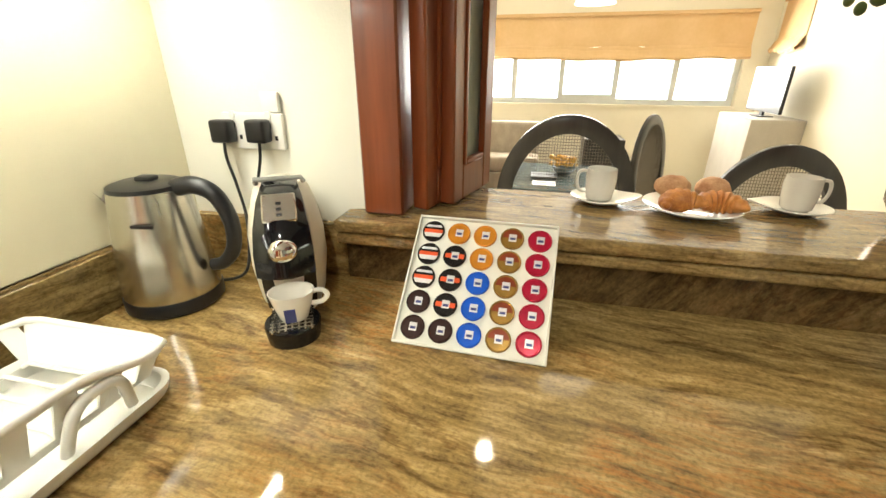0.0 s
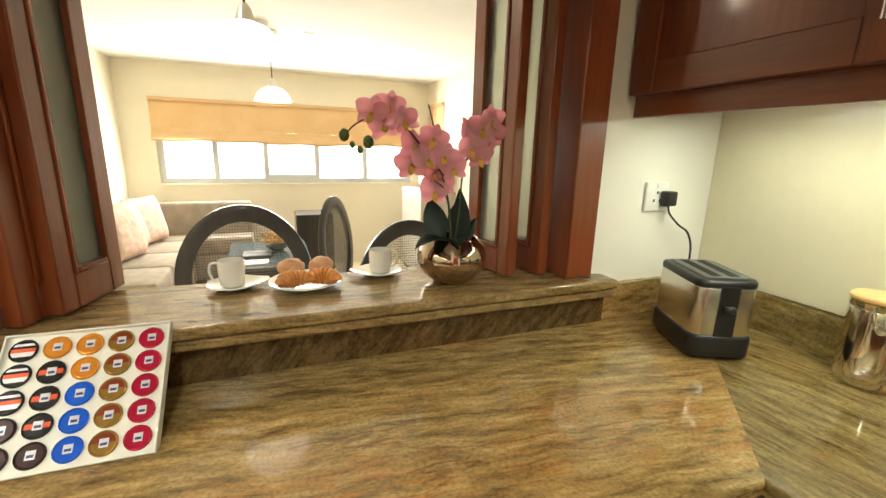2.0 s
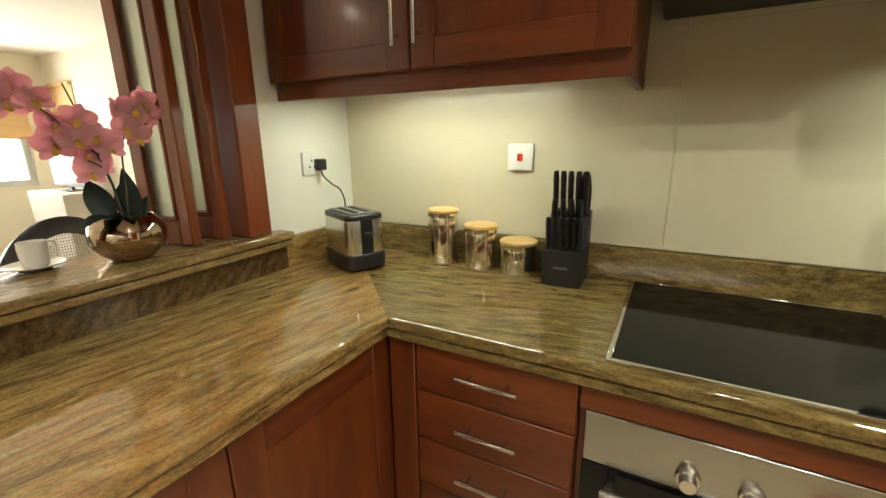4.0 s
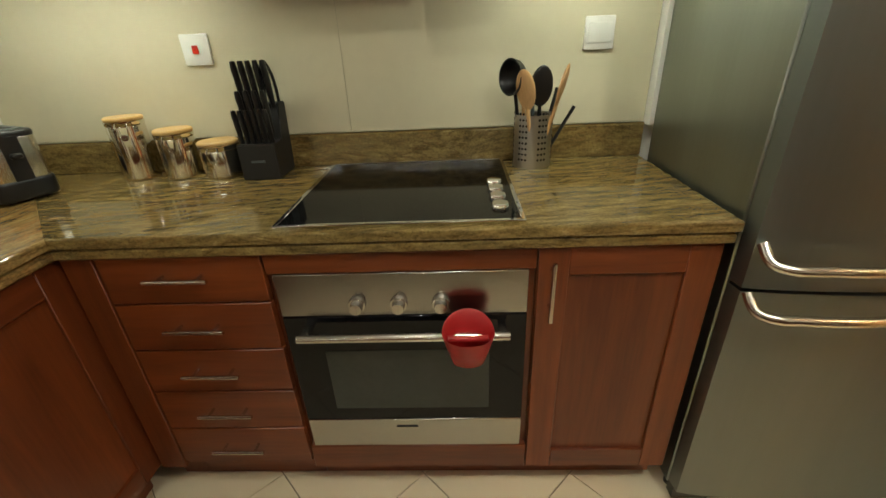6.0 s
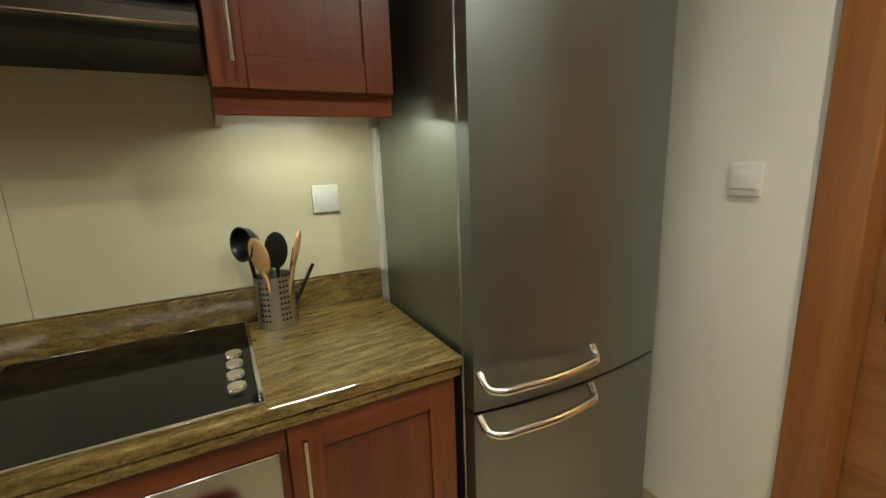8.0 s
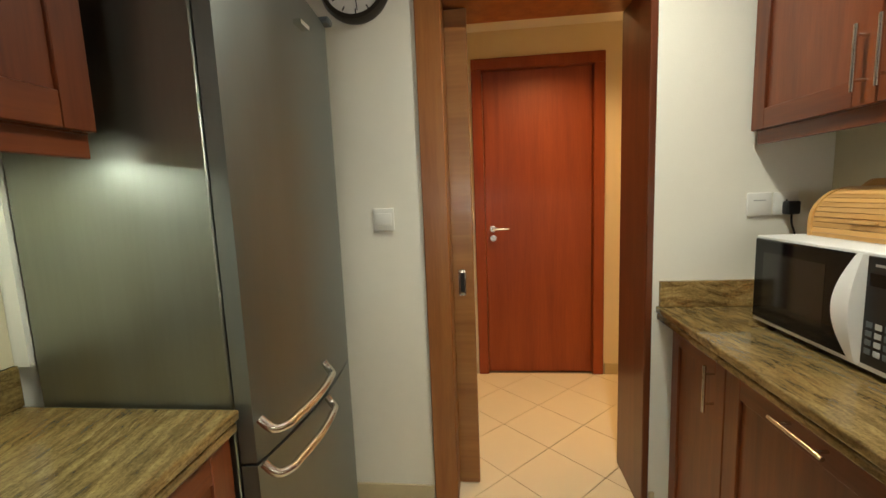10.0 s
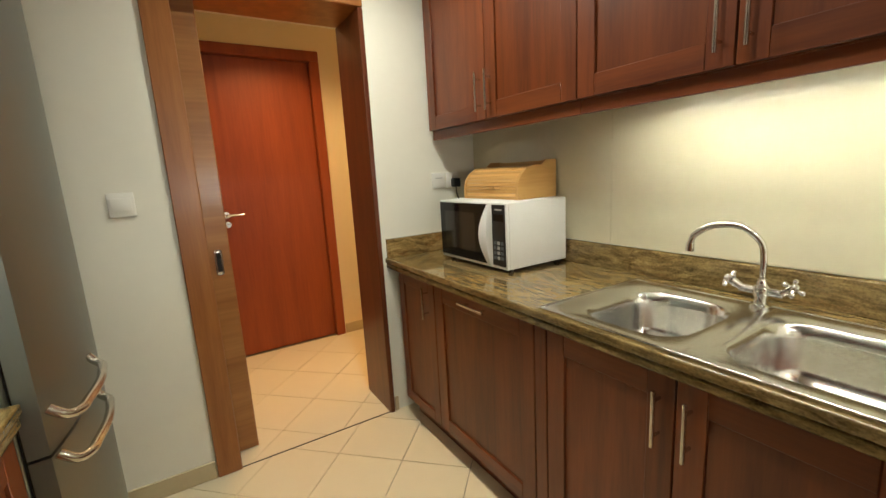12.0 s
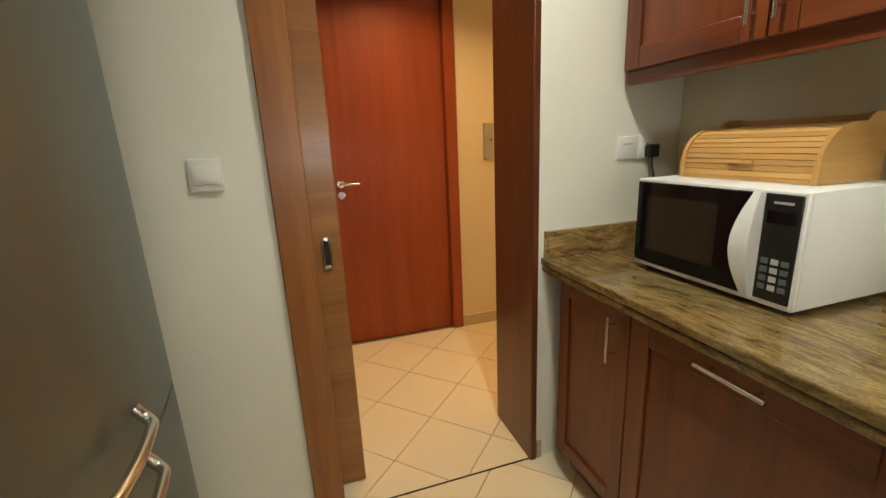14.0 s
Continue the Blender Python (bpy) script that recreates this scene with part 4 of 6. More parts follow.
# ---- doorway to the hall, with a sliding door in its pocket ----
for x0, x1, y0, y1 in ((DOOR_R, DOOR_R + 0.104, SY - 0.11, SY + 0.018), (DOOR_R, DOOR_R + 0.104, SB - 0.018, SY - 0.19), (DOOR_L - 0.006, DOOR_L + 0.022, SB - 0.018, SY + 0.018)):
    # the west jamb gets the casing wood with shade painted in
    struct("door_1", B(x0, x1, y0, y1, 0.0, DOOR_T, bevel=0.004), CASING if x0 > 0 else CASING_SHADED, "orange-brown wooden door casing", "door casing")
struct("door_1", B(DOOR_L - 0.006, DOOR_R + 0.104, SB - 0.018, SY + 0.018, DOOR_T + 0.002, DOOR_T + 0.07, bevel=0.004), CASING, "orange-brown wooden door head", "door casing")
t = thing("sliding_door", "orange-brown wooden sliding door slid into its pocket", "door", pose(0.558, SY - 0.150, 0))
part("leaf", B(0.0, 0.138, -0.02, 0.02, 0.004, DOOR_T - 0.003, bevel=0.003), wood("sliding_door_wood", (0.20, 0.075, 0.018), (0.33, 0.145, 0.042), 0.35, "x", 0.6), t)
bm = B(0.036, 0.069, 0.0195, 0.023, 0.925, 1.045, bevel=0.008, seg=3)
part("pull", bm, NICKEL, t, "recessed metal pull plate")
part("pull_recess", B(0.043, 0.062, 0.0225, 0.0236, 0.94, 1.03, bevel=0.0003), DARKGAP, t)
# flat door across the hall
for x0, x1 in ((HX0, HX0 + 0.075), (HX1 - 0.075, HX1)):
    struct("door_2", B(x0, x1, HALL_Y - 0.1, HALL_Y + 0.02, 0, HZ - 0.075, bevel=0.004), DOORWOOD, "red-brown wooden frame of the hall door", "door frame")
struct("door_2", B(HX0, HX1, HALL_Y - 0.1, HALL_Y + 0.02, HZ - 0.075, HZ, bevel=0.004), DOORWOOD, "red-brown wooden head of the hall door", "door frame")
t = thing("hall_door", "closed red-brown veneered hall door", "door", pose(HX0 + 0.077, HALL_Y - 0.03, 0))
w = HX1 - HX0 - 0.154
part("leaf", B(0, w, -0.04, 0, 0.005, HZ - 0.078, bevel=0.002), DOORWOOD, t)
bm = bmesh.new()
cyl(bm, (w - 0.055, 0, 1.115), (w - 0.055, 0.008, 1.115), 0.024, n=20)
tube(bm, curve_pts([(w - 0.055, 0.008, 1.115), (w - 0.055, 0.045, 1.115), (w - 0.075, 0.055, 1.115), (w - 0.17, 0.055, 1.115)], 5), 0.0085, 10)
part("lever_handle", bm, NICKEL, t, smooth=60)
bm = bmesh.new()
cyl(bm, (w - 0.055, 0, 1.045), (w - 0.055, 0.008, 1.045), 0.024, n=20)
cyl(bm, (w - 0.055, 0.008, 1.045), (w - 0.055, 0.012, 1.045), 0.009, n=14)
part("lock_rose", bm, NICKEL, t)

# ---- things on the worktop below the hatch ----
def ellipse_loft(bm, rings, n=28):
    """rings: (cx, cy, z, rx, ry). Closes both ends."""
    prev = None
    for cx, cy, z, rx, ry in rings:
        r = [bm.verts.new((cx + rx * math.cos(2 * math.pi * i / n), cy + ry * math.sin(2 * math.pi * i / n), z)) for i in range(n)]
        if prev:
            for i in range(n):
                bm.faces.new((prev[i], prev[(i + 1) % n], r[(i + 1) % n], r[i]))
        else:
            bm.faces.new(r[::-1])
        prev = r
    bm.faces.new(prev)
    return bm


def kettle():
    t = thing("kettle", "brushed steel electric kettle with a black handle and base", "kettle", pose(-0.385, 0.930, TOP, 0, 0, 8) @ Matrix.Scale(0.92, 4))
    part("base", lathe(bmesh.new(), [(0, 0.001), (0.078, 0.001), (0.083, 0.006), (0.083, 0.026), (0.081, 0.030), (0, 0.030)], 40), BLACK, t, "black plastic base")
    part("body", lathe(bmesh.new(), [(0, 0.0305), (0.081, 0.0305), (0.0805, 0.05), (0.074, 0.12), (0.064, 0.20), (0.060, 0.222), (0, 0.222)], 48), KETTLESTEEL, t, "brushed steel jug")
    lid = part("lid", lathe(bmesh.new(), [(0, 0.222), (0.0605, 0.222), (0.059, 0.229), (0.045, 0.234), (0, 0.236)], 40), BLACK, t, "black lid")
    part("lid_knob", B(-0.012, 0.018, -0.012, 0.012, 0.234, 0.243, bevel=0.004, seg=2), BLACK, lid)
    bm = bmesh.new()
    prev = None
    for x, z, w in ((-0.060, 0.135, 0.004), (-0.074, 0.165, 0.014), (-0.086, 0.188, 0.019), (-0.098, 0.205, 0.021)):
        ring = [bm.verts.new((x + 0.012, -w, z + 0.012)), bm.verts.new((x, 0, z)), bm.verts.new((x + 0.012, w, z + 0.012)), bm.verts.new((x + 0.05, w, z + 0.012)), bm.verts.new((x + 0.05, -w, z + 0.012))]
        if prev:
            for i in range(4):
                bm.faces.new((prev[i], prev[i + 1], ring[i + 1], ring[i]))
        prev = ring
    part("spout", bm, KETTLESTEEL, t)
    bm = bmesh.new()
    pts = curve_pts([(0.052, 0, 0.222), (0.085, 0, 0.228), (0.120, 0, 0.212), (0.140, 0, 0.165), (0.135, 0, 0.115), (0.112, 0, 0.085), (0.088, 0, 0.078)], 6)
    tube(bm, pts, 0.0165, 12, 0.011)
    part("handle", bm, BLACK, t, "curved black handle", smooth=60)
    part("logo", B(0.012, 0.05, -0.0725, -0.069, 0.172, 0.177), DARKGAP, t)


def coffee_machine():
    t = thing("coffee_machine", "cream and black capsule coffee machine", "coffee machine", pose(-0.185, 0.985, TOP, 0, 0, 30) @ Matrix.Diagonal((0.92, 0.80, 0.79, 1)))
    bm = bmesh.new()
    rings = []
    for z, w, d, cy in ((0.001, 0.050, 0.115, 0.02), (0.03, 0.060, 0.130, 0.02), (0.10, 0.068, 0.138, 0.022), (0.16, 0.067, 0.132, 0.025), (0.21, 0.059, 0.115, 0.03), (0.245, 0.049, 0.092, 0.036), (0.262, 0.036, 0.062, 0.042)):
        rings.append((0, cy, z, w, d))
    ellipse_loft(bm, rings, 36)
    part("shell", bm, mat("cream_plastic", (0.72, 0.66, 0.54), 0.3, vary=0.03), t, "cream plastic shell")
    bm = bmesh.new()
    prev = None
    for z, w, y in ((0.03, 0.041, -0.100), (0.075, 0.044, -0.102), (0.112, 0.045, -0.104), (0.118, 0.046, -0.140), (0.165, 0.046, -0.136), (0.205, 0.043, -0.112), (0.245, 0.036, -0.075), (0.266, 0.029, -0.035)):
        ring = [bm.verts.new((w * k, y - 0.010 * (1 - k * k) + 0.012 * k * k, z)) for k in (-1, -0.6, -0.2, 0.2, 0.6, 1)] + [bm.verts.new((w, y + 0.07, z)), bm.verts.new((-w, y + 0.07, z))]
        if prev:
            for i in range(8):
                bm.faces.new((prev[i], prev[(i + 1) % 8], ring[(i + 1) % 8], ring[i]))
        else:
            bm.faces.new(ring[::-1])
        prev = ring
    bm.faces.new(prev)
    part("front_panel", bm, GLOSSBLACK, t, "glossy black front", smooth=50)
    bm = bmesh.new()
    ellipse_loft(bm, [(0, -0.155, 0.0, 0.042, 0.048), (0, -0.155, 0.032, 0.045, 0.053), (0, -0.155, 0.036, 0.043, 0.051)], 28)
    tr = part("drip_tray", bm, GLOSSBLACK, t, "black drip tray")
    for i in range(-3, 4):
        part("grid_bar", B(-0.034, 0.034, -0.155 + i * 0.012 - 0.002, -0.155 + i * 0.012 + 0.002, 0.036, 0.0385), NICKEL, tr)
        part("grid_bar", B(i * 0.010 - 0.0015, i * 0.010 + 0.0015, -0.198, -0.112, 0.0355, 0.0381), NICKEL, tr)
    bm = bmesh.new()
    m = pose(0, -0.141, 0.172, 76, 0, 0)
    lathe(bm, [(0, 0.016), (0.012, 0.016), (0.018, 0.012), (0.022, 0.005), (0.023, 0.0)], 28, m)
    part("dial", bm, CHROME, t, "chrome dial")
    bm = B(-0.027, 0.027, -0.001, 0.006, -0.03, 0.03, bevel=0.003)
    part("top_plate", bm, NICKEL, t, "silver top plate", m=pose(0, -0.088, 0.240, -43, 0, 0))
    bm = bmesh.new()
    for i in range(3):
        box(bm, -0.004, 0.004, -0.003, 0.0, -0.018 + i * 0.012, -0.014 + i * 0.012)
    part("marks", bm, BLACK, t, m=pose(0, -0.0885, 0.240, -43, 0, 0))
    bm = bmesh.new()
    tube(bm, [(-0.04, 0.02, 0.262), (-0.038, -0.012, 0.277), (0.038, -0.012, 0.277), (0.04, 0.02, 0.262)], 0.005, 8)
    part("lever", bm, mat("clear_grey_plastic", (0.35, 0.35, 0.33), 0.15, vary=0.05), t)
    c = thing("espresso_cup", "white espresso cup with a navy square standing on the drip tray", "cup", t.matrix_world @ pose(0.004, -0.158, 0.0388) @ Matrix.Scale(1.06, 4))
    part("cup", lathe(bmesh.new(), [(0, 0.0), (0.017, 0.0), (0.021, 0.004), (0.028, 0.03), (0.034, 0.057), (0.0322, 0.057), (0.026, 0.03), (0.018, 0.006), (0, 0.005)], 32), CERAMIC, c, smooth=60)
    part("handle", tube(bmesh.new(), curve_pts([(0.030, 0, 0.050), (0.044, -0.003, 0.053), (0.052, -0.004, 0.042), (0.044, -0.003, 0.030), (0.027, 0, 0.027)], 5), 0.0045, 8), CERAMIC, c, smooth=60)
    part("print", B(-0.010, 0.006, -0.0020, 0.0, 0.002, 0.032), NAVY, c, m=pose(-0.002, -0.0212, 0.004, 14, 0, 0))


def capsule_box():
    W, H, T = 0.285, 0.272, 0.022
    lean = pose(0.028, 0.893, TOP + 0.001) @ pose(0, 0, 0, -47, 0, -2) @ Matrix.Scale(0.80, 4)
    t = thing("capsule_box", "white card box of coffee capsules propped on the ledge", "box", lean)
    part("tray", B(0.004, W - 0.004, 0.004, T, 0.004, H - 0.004), CARD, t)
    for a in ((0, W, 0.0, T, 0.0, 0.004), (0, W, 0.0, T, H - 0.004, H), (0, 0.004, 0.0, T, 0.004, H - 0.004), (W - 0.004, W, 0.0, T, 0.004, H - 0.004)):
        part("side", B(a[0], a[1], a[2] - 0.004, a[3], a[4], a[5], bevel=0.001), CARD, t)
    red_w = (BLACKFOIL, VERMILION, "stripes")
    kinds = {"s": (BLACKFOIL, "stripes", "black, red and silver striped capsule"), "o": (ORANGEFOIL, "", "orange capsule"), "g": (GOLDFOIL, "top", "gold and brown capsule"),
             "r": (REDFOIL, "", "crimson capsule"), "b": (BLACKFOIL, "band", "black capsule with an orange band"), "u": (BLUEFOIL, "", "bright blue capsule"), "d": (PLUMFOIL, "", "dark brown capsule")}
    rows = ("soogr", "sbogr", "sbugr", "dbugr", "ddugr")
    for i, row in enumerate(rows):
        for j, k in enumerate(row):
            foil, deco, lab = kinds[k]
            x = 0.034 + j * (W - 0.068) / 4
            z = H - 0.034 - i * (H - 0.068) / 4
            m = pose(x, 0.0035, z, 90)
            c = part("capsule", lathe(bmesh.new(), [(0.0235, 0.0), (0.0235, 0.003), (0.022, 0.0045), (0.020, 0.0035), (0.0195, 0.0028), (0, 0.003)], 26, m), foil, t, lab, smooth=40)

            def slice_of(z0, z1, material, lift):
                bm = bmesh.new()
                out = []
                r = 0.0195
                for s in range(9):
                    zz = z0 + (z1 - z0) * s / 8
                    out.append((math.sqrt(max(r * r - zz * zz, 0)), zz))
                prism(bm, out + [(-a, b) for a, b in reversed(out)], 0, 0.0004)
                part("print", bm, material, c, m=pose(x, 0.0035 - 0.0032 - lift, z, 90))
            if deco == "stripes":
                slice_of(-0.004, 0.004, VERMILION, 0.0)
                slice_of(-0.013, -0.004, WHITEFOIL, 0.0)
                slice_of(0.009, 0.014, WHITEFOIL, 0.0)
            elif deco == "band":
                slice_of(-0.005, 0.005, VERMILION, 0.0)
            elif deco == "top":
                slice_of(0.001, 0.019, BROWNFOIL, 0.0)
            if deco != "stripes":
                bm = B(-0.0075, 0.0075, -0.0075, 0.0085, 0, 0.0004, bevel=0)
                part("print", bm, WHITEFOIL, c, m=pose(x + 0.001, 0.0035 - 0.0038, z, 90))
                bm = B(-0.005, 0.0055, -0.004, 0.001, 0, 0.0004)
                part("print", bm, NAVY, c, m=pose(x + 0.001, 0.0035 - 0.0044, z, 90))


def wall_plate(name, label, m, w=0.086, h=0.086, rocker=None, category="switch"):
    """A plate on a wall, seen from the front along +y."""
    t = thing(name, label, category, m)
    part("plate", B(-w / 2, w / 2, -0.011, -0.0005, -h / 2, h / 2, bevel=0.004, seg=2), WHITE, t)
    if rocker == "neon":
        part("rocker", B(-0.009, 0.009, -0.0145, -0.0105, -0.012, 0.012, bevel=0.003, seg=2), REDLAMP, t, "red neon rocker")
    elif rocker == "wide":
        part("rocker", B(-0.034, 0.034, -0.0145, -0.0105, -0.027, 0.027, bevel=0.0025, seg=2), WHITE, t)
    elif rocker == "line":
        part("rocker", B(-0.022, 0.022, -0.0125, -0.0108, 0.012, 0.016), LABELGREY, t)
    elif rocker == "socket":
        n = 2 if w > 0.12 else 1
        for i in range(n):
            cx = 0 if n == 1 else (-0.037 + 0.074 * i)
            for dx, dz in ((0, 0.011), (-0.011, -0.011), (0.011, -0.011)):
                part("slot", B(cx + dx - 0.003, cx + dx + 0.003, -0.0113, -0.0105, dz - 0.004, dz + 0.004), DARKGAP, t)
            part("rocker", B(cx - 0.006 + 0.0, cx + 0.006, -0.0135, -0.0108, 0.024, 0.036, bevel=0.001), WHITE, t)
    return t


def plug(m, pts, label):
    t = thing("plug", label, "plug", m)
    bm = B(-0.024, 0.024, -0.034, -0.0005, -0.024, 0.026, bevel=0.007, seg=3)
    part("body", bm, BLACK, t)
    part("cord", tube(bmesh.new(), curve_pts(pts, 8), 0.0035, 8), BLACK, t, "black flex", smooth=60)


def dish_rack():
    t = thing("dish_rack", "white plastic dish drying rack on a drip tray", "dish rack", pose(-0.418, 0.438, TOP + 0.001) @ Matrix.Scale(0.81, 4))
    L, D = 0.27, 0.37   # along x, along y
    bm = bmesh.new()

    def rr(x0, x1, y0, y1, r, z, n=5):
        v = []
        for cx, cy, a0 in ((x1 - r, y1 - r, 0), (x0 + r, y1 - r, 90), (x0 + r, y0 + r, 180), (x1 - r, y0 + r, 270)):
            for k in range(n + 1):
                a = radians(a0 + 90 * k / n)
                v.append(bm.verts.new((cx + r * math.cos(a), cy + r * math.sin(a), z)))
        return v

    def bridge(a, b):
        for i in range(len(a)):
            bm.faces.new((a[i], a[(i + 1) % len(a)], b[(i + 1) % len(b)], b[i]))

    loops = [rr(0.012, L - 0.012, 0.012, D - 0.012, 0.03, 0.0), rr(0, L, 0, D, 0.04, 0.014), rr(-0.004, L + 0.004, -0.004, D + 0.004, 0.042, 0.03), rr(0.006, L - 0.006, 0.006, D - 0.006, 0.034, 0.03), rr(0.016, L - 0.016, 0.016, D - 0.016, 0.03, 0.008)]
    bm.faces.new(loops[0])
    for a, b in zip(loops, loops[1:]):
        bridge(a, b)
    bm.faces.new(loops[-1])
    part("drip_tray", bm, WHITE, t, smooth=60)
    # rack: curved floor with ribs and a rising rim with arched slots
    bm = bmesh.new()
    n = 26

    def rim_z(y):
        return 0.118 - 0.030 * (0.5 + 0.5 * math.cos(math.pi * min(1, max(0, (D - 0.03 - y) / 0.12)))) + 0.004
    for side in (0, 1):
        x_in, x_out = (0.03, -0.004) if side == 0 else (L - 0.03, L + 0.004)
        for k in range(12):
            y0, y1 = 0.02 + (D - 0.04) * k / 12, 0.02 + (D - 0.04) * (k + 1) / 12
            slot = k in (2, 4, 6, 8, 10)
            z0a, z0b = 0.036, 0.036
            za, zb = rim_z(y0), rim_z(y1)
            for (p0, p1) in (((0.0, 0.18), (0.84, 1.0)) if slot else ((0.0, 1.0),)):
                v = []
                for yy, zz in ((y0, za), (y1, zb)):
                    for p in (p0, p1):
                        v.append((x_in + (x_out - x_in) * p, yy, 0.036 + (zz - 0.036) * p))
                a = [bm.verts.new(c) for c in v]
                b = [bm.verts.new((c[0] + (0.003 if side == 0 else -0.003), c[1], c[2] + 0.002)) for c in v]
                for q in ((0, 1, 3, 2),):
                    bm.faces.new([a[i] for i in q])
                    bm.faces.new([b[i] for i in reversed(q)])
                for i, j in ((0, 1), (1, 3), (3, 2), (2, 0)):
                    bm.faces.new((a[i], a[j], b[j], b[i]))
    for side in (0, 1):
        y_in, y_out = (D - 0.04, D - 0.004) if side else (0.04, 0.004)
        box_pts = [(0.03, y_in, 0.036), (L - 0.03, y_in, 0.036), (L + 0.002, y_out, rim_z(y_out)), (-0.002, y_out, rim_z(y_out))]
        a = [bm.verts.new(c) for c in box_pts]
        b = [bm.verts.new((c[0], c[1] - (0.003 if side else -0.003), c[2] + 0.002)) for c in box_pts]
        bm.faces.new(a)
        bm.faces.new(b[::-1])
        for i in range(4):
            bm.faces.new((a[i], a[(i + 1) % 4], b[(i + 1) % 4], b[i]))
    part("basket_wall", bm, WHITE, t, smooth=30)
    bm = bmesh.new()
    rim = [(x, y, rim_z(y)) for x, y in [(-0.004, 0.03 + (D - 0.06) * i / 12) for i in range(13)] + [(0.004, D - 0.008), (0.03, D - 0.002), (L - 0.03, D - 0.002), (L - 0.004, D - 0.008)] + [(L + 0.004, D - 0.03 - (D - 0.06) * i / 12) for i in range(13)] + [(L - 0.004, 0.008), (L - 0.03, 0.002), (0.03, 0.002), (0.004, 0.008), (-0.004, 0.03)]]
    tube(bm, rim, 0.0065, 8)
    part("rim", bm, WHITE, t, smooth=60)
    for i in range(9):
        y = 0.06 + i * (D - 0.11) / 8
        part("rib", tube(bmesh.new(), [(0.03, y, 0.037), (0.05, y, 0.048), (L - 0.05, y, 0.048), (L - 0.03, y, 0.037)], 0.0035, 6), WHITE, t)
    for y in (0.09, 0.255):
        part("loop_handle", tube(bmesh.new(), curve_pts([(L - 0.012, y - 0.045, 0.03), (L + 0.003, y - 0.03, 0.085), (L + 0.004, y, 0.096), (L + 0.003, y + 0.03, 0.085), (L - 0.012, y + 0.045, 0.03)], 5), 0.0075, 8), WHITE, t, smooth=60)


kettle()
coffee_machine()
capsule_box()
dish_rack()
wall_plate("double_socket", "white double wall socket over the kettle", pose(-0.300, NY, 1.172), 0.126, 0.066, "socket", "socket")
wall_plate("blank_plate", "white blank plate above the socket", pose(-0.258, NY, 1.224), 0.036, 0.036)
plug(pose(-0.352, NY - 0.011, 1.172) @ Matrix.Scale(0.82, 4), [(0, -0.02, -0.022), (0.002, -0.024, -0.06), (0.02, -0.03, -0.12), (0.045, -0.05, -0.20), (0.06, -0.10, -0.30), (0.02, -0.14, -0.312)], "black mains plug with a hanging flex")
plug(pose(-0.278, NY - 0.011, 1.174) @ Matrix.Scale(0.82, 4), [(0, -0.02, -0.022), (-0.002, -0.024, -0.06), (-0.014, -0.03, -0.12), (0.0, -0.05, -0.20), (0.05, -0.07, -0.30), (0.12, -0.09, -0.312)], "black mains plug with a hanging flex")

# ---- on the serving ledge ----
def saucer_cup(x, y, turn):
    m = pose(x, y, LEDGE + 0.0005, 0, 0, turn) @ Matrix.Scale(0.82, 4)
    s = thing("saucer", "white porcelain leaf-shaped saucer on the serving ledge", "saucer", m, "saucers on the ledge")
    bm = bmesh.new()
    prev = None
    n = 36
    rings = []
    for r, z in ((0.035, 0.0), (0.04, 0.003), (0.060, 0.010), (0.071, 0.015), (0.070, 0.0175), (0.045, 0.009), (0.03, 0.006)):
        ring = []
        for i in range(n):
            a = 2 * math.pi * i / n
            tip = 1 + 0.33 * max(0, math.cos(a)) ** 8 * (r / 0.07) ** 2
            ring.append(bm.verts.new((r * math.cos(a) * tip, r * math.sin(a), z + 0.006 * max(0, math.cos(a)) ** 8 * (r / 0.07) ** 2)))
        rings.append(ring)
    bm.faces.new(rings[0][::-1])
    for a, b in zip(rings, rings[1:]):
        for i in range(n):
            bm.faces.new((a[i], a[(i + 1) % n], b[(i + 1) % n], b[i]))
    bm.faces.new(rings[-1])
    part("dish", bm, CERAMIC, s, smooth=60)
    c = thing("cup", "white porcelain cup on a saucer", "cup", m @ pose(-0.004, 0, 0.0068), "cups on the ledge")
    part("bowl", lathe(bmesh.new(), [(0, 0.0), (0.024, 0.0), (0.030, 0.005), (0.034, 0.03), (0.0355, 0.055), (0.034, 0.075), (0.0325, 0.075), (0.0335, 0.05), (0.029, 0.010), (0, 0.006)], 32), CERAMIC, c, smooth=60)
    part("handle", tube(bmesh.new(), curve_pts([(-0.033, 0, 0.068), (-0.05, 0, 0.066), (-0.055, 0, 0.045), (-0.048, 0, 0.022), (-0.031, 0, 0.018)], 5), 0.004, 8), CERAMIC, c, smooth=60)


saucer_cup(0.346, 1.258, 0)
saucer_cup(0.688, 1.270, 180)
t = thing("plate", "white porcelain plate of pastries on the serving ledge", "plate", pose(0.503, 1.230, LEDGE + 0.0005) @ Matrix.Scale(0.81, 4))
part("dish", lathe(bmesh.new(), [(0, 0.0), (0.06, 0.0), (0.065, 0.004), (0.098, 0.014), (0.104, 0.017), (0.103, 0.0195), (0.066, 0.008), (0, 0.006)], 44), CERAMIC, t, smooth=60)


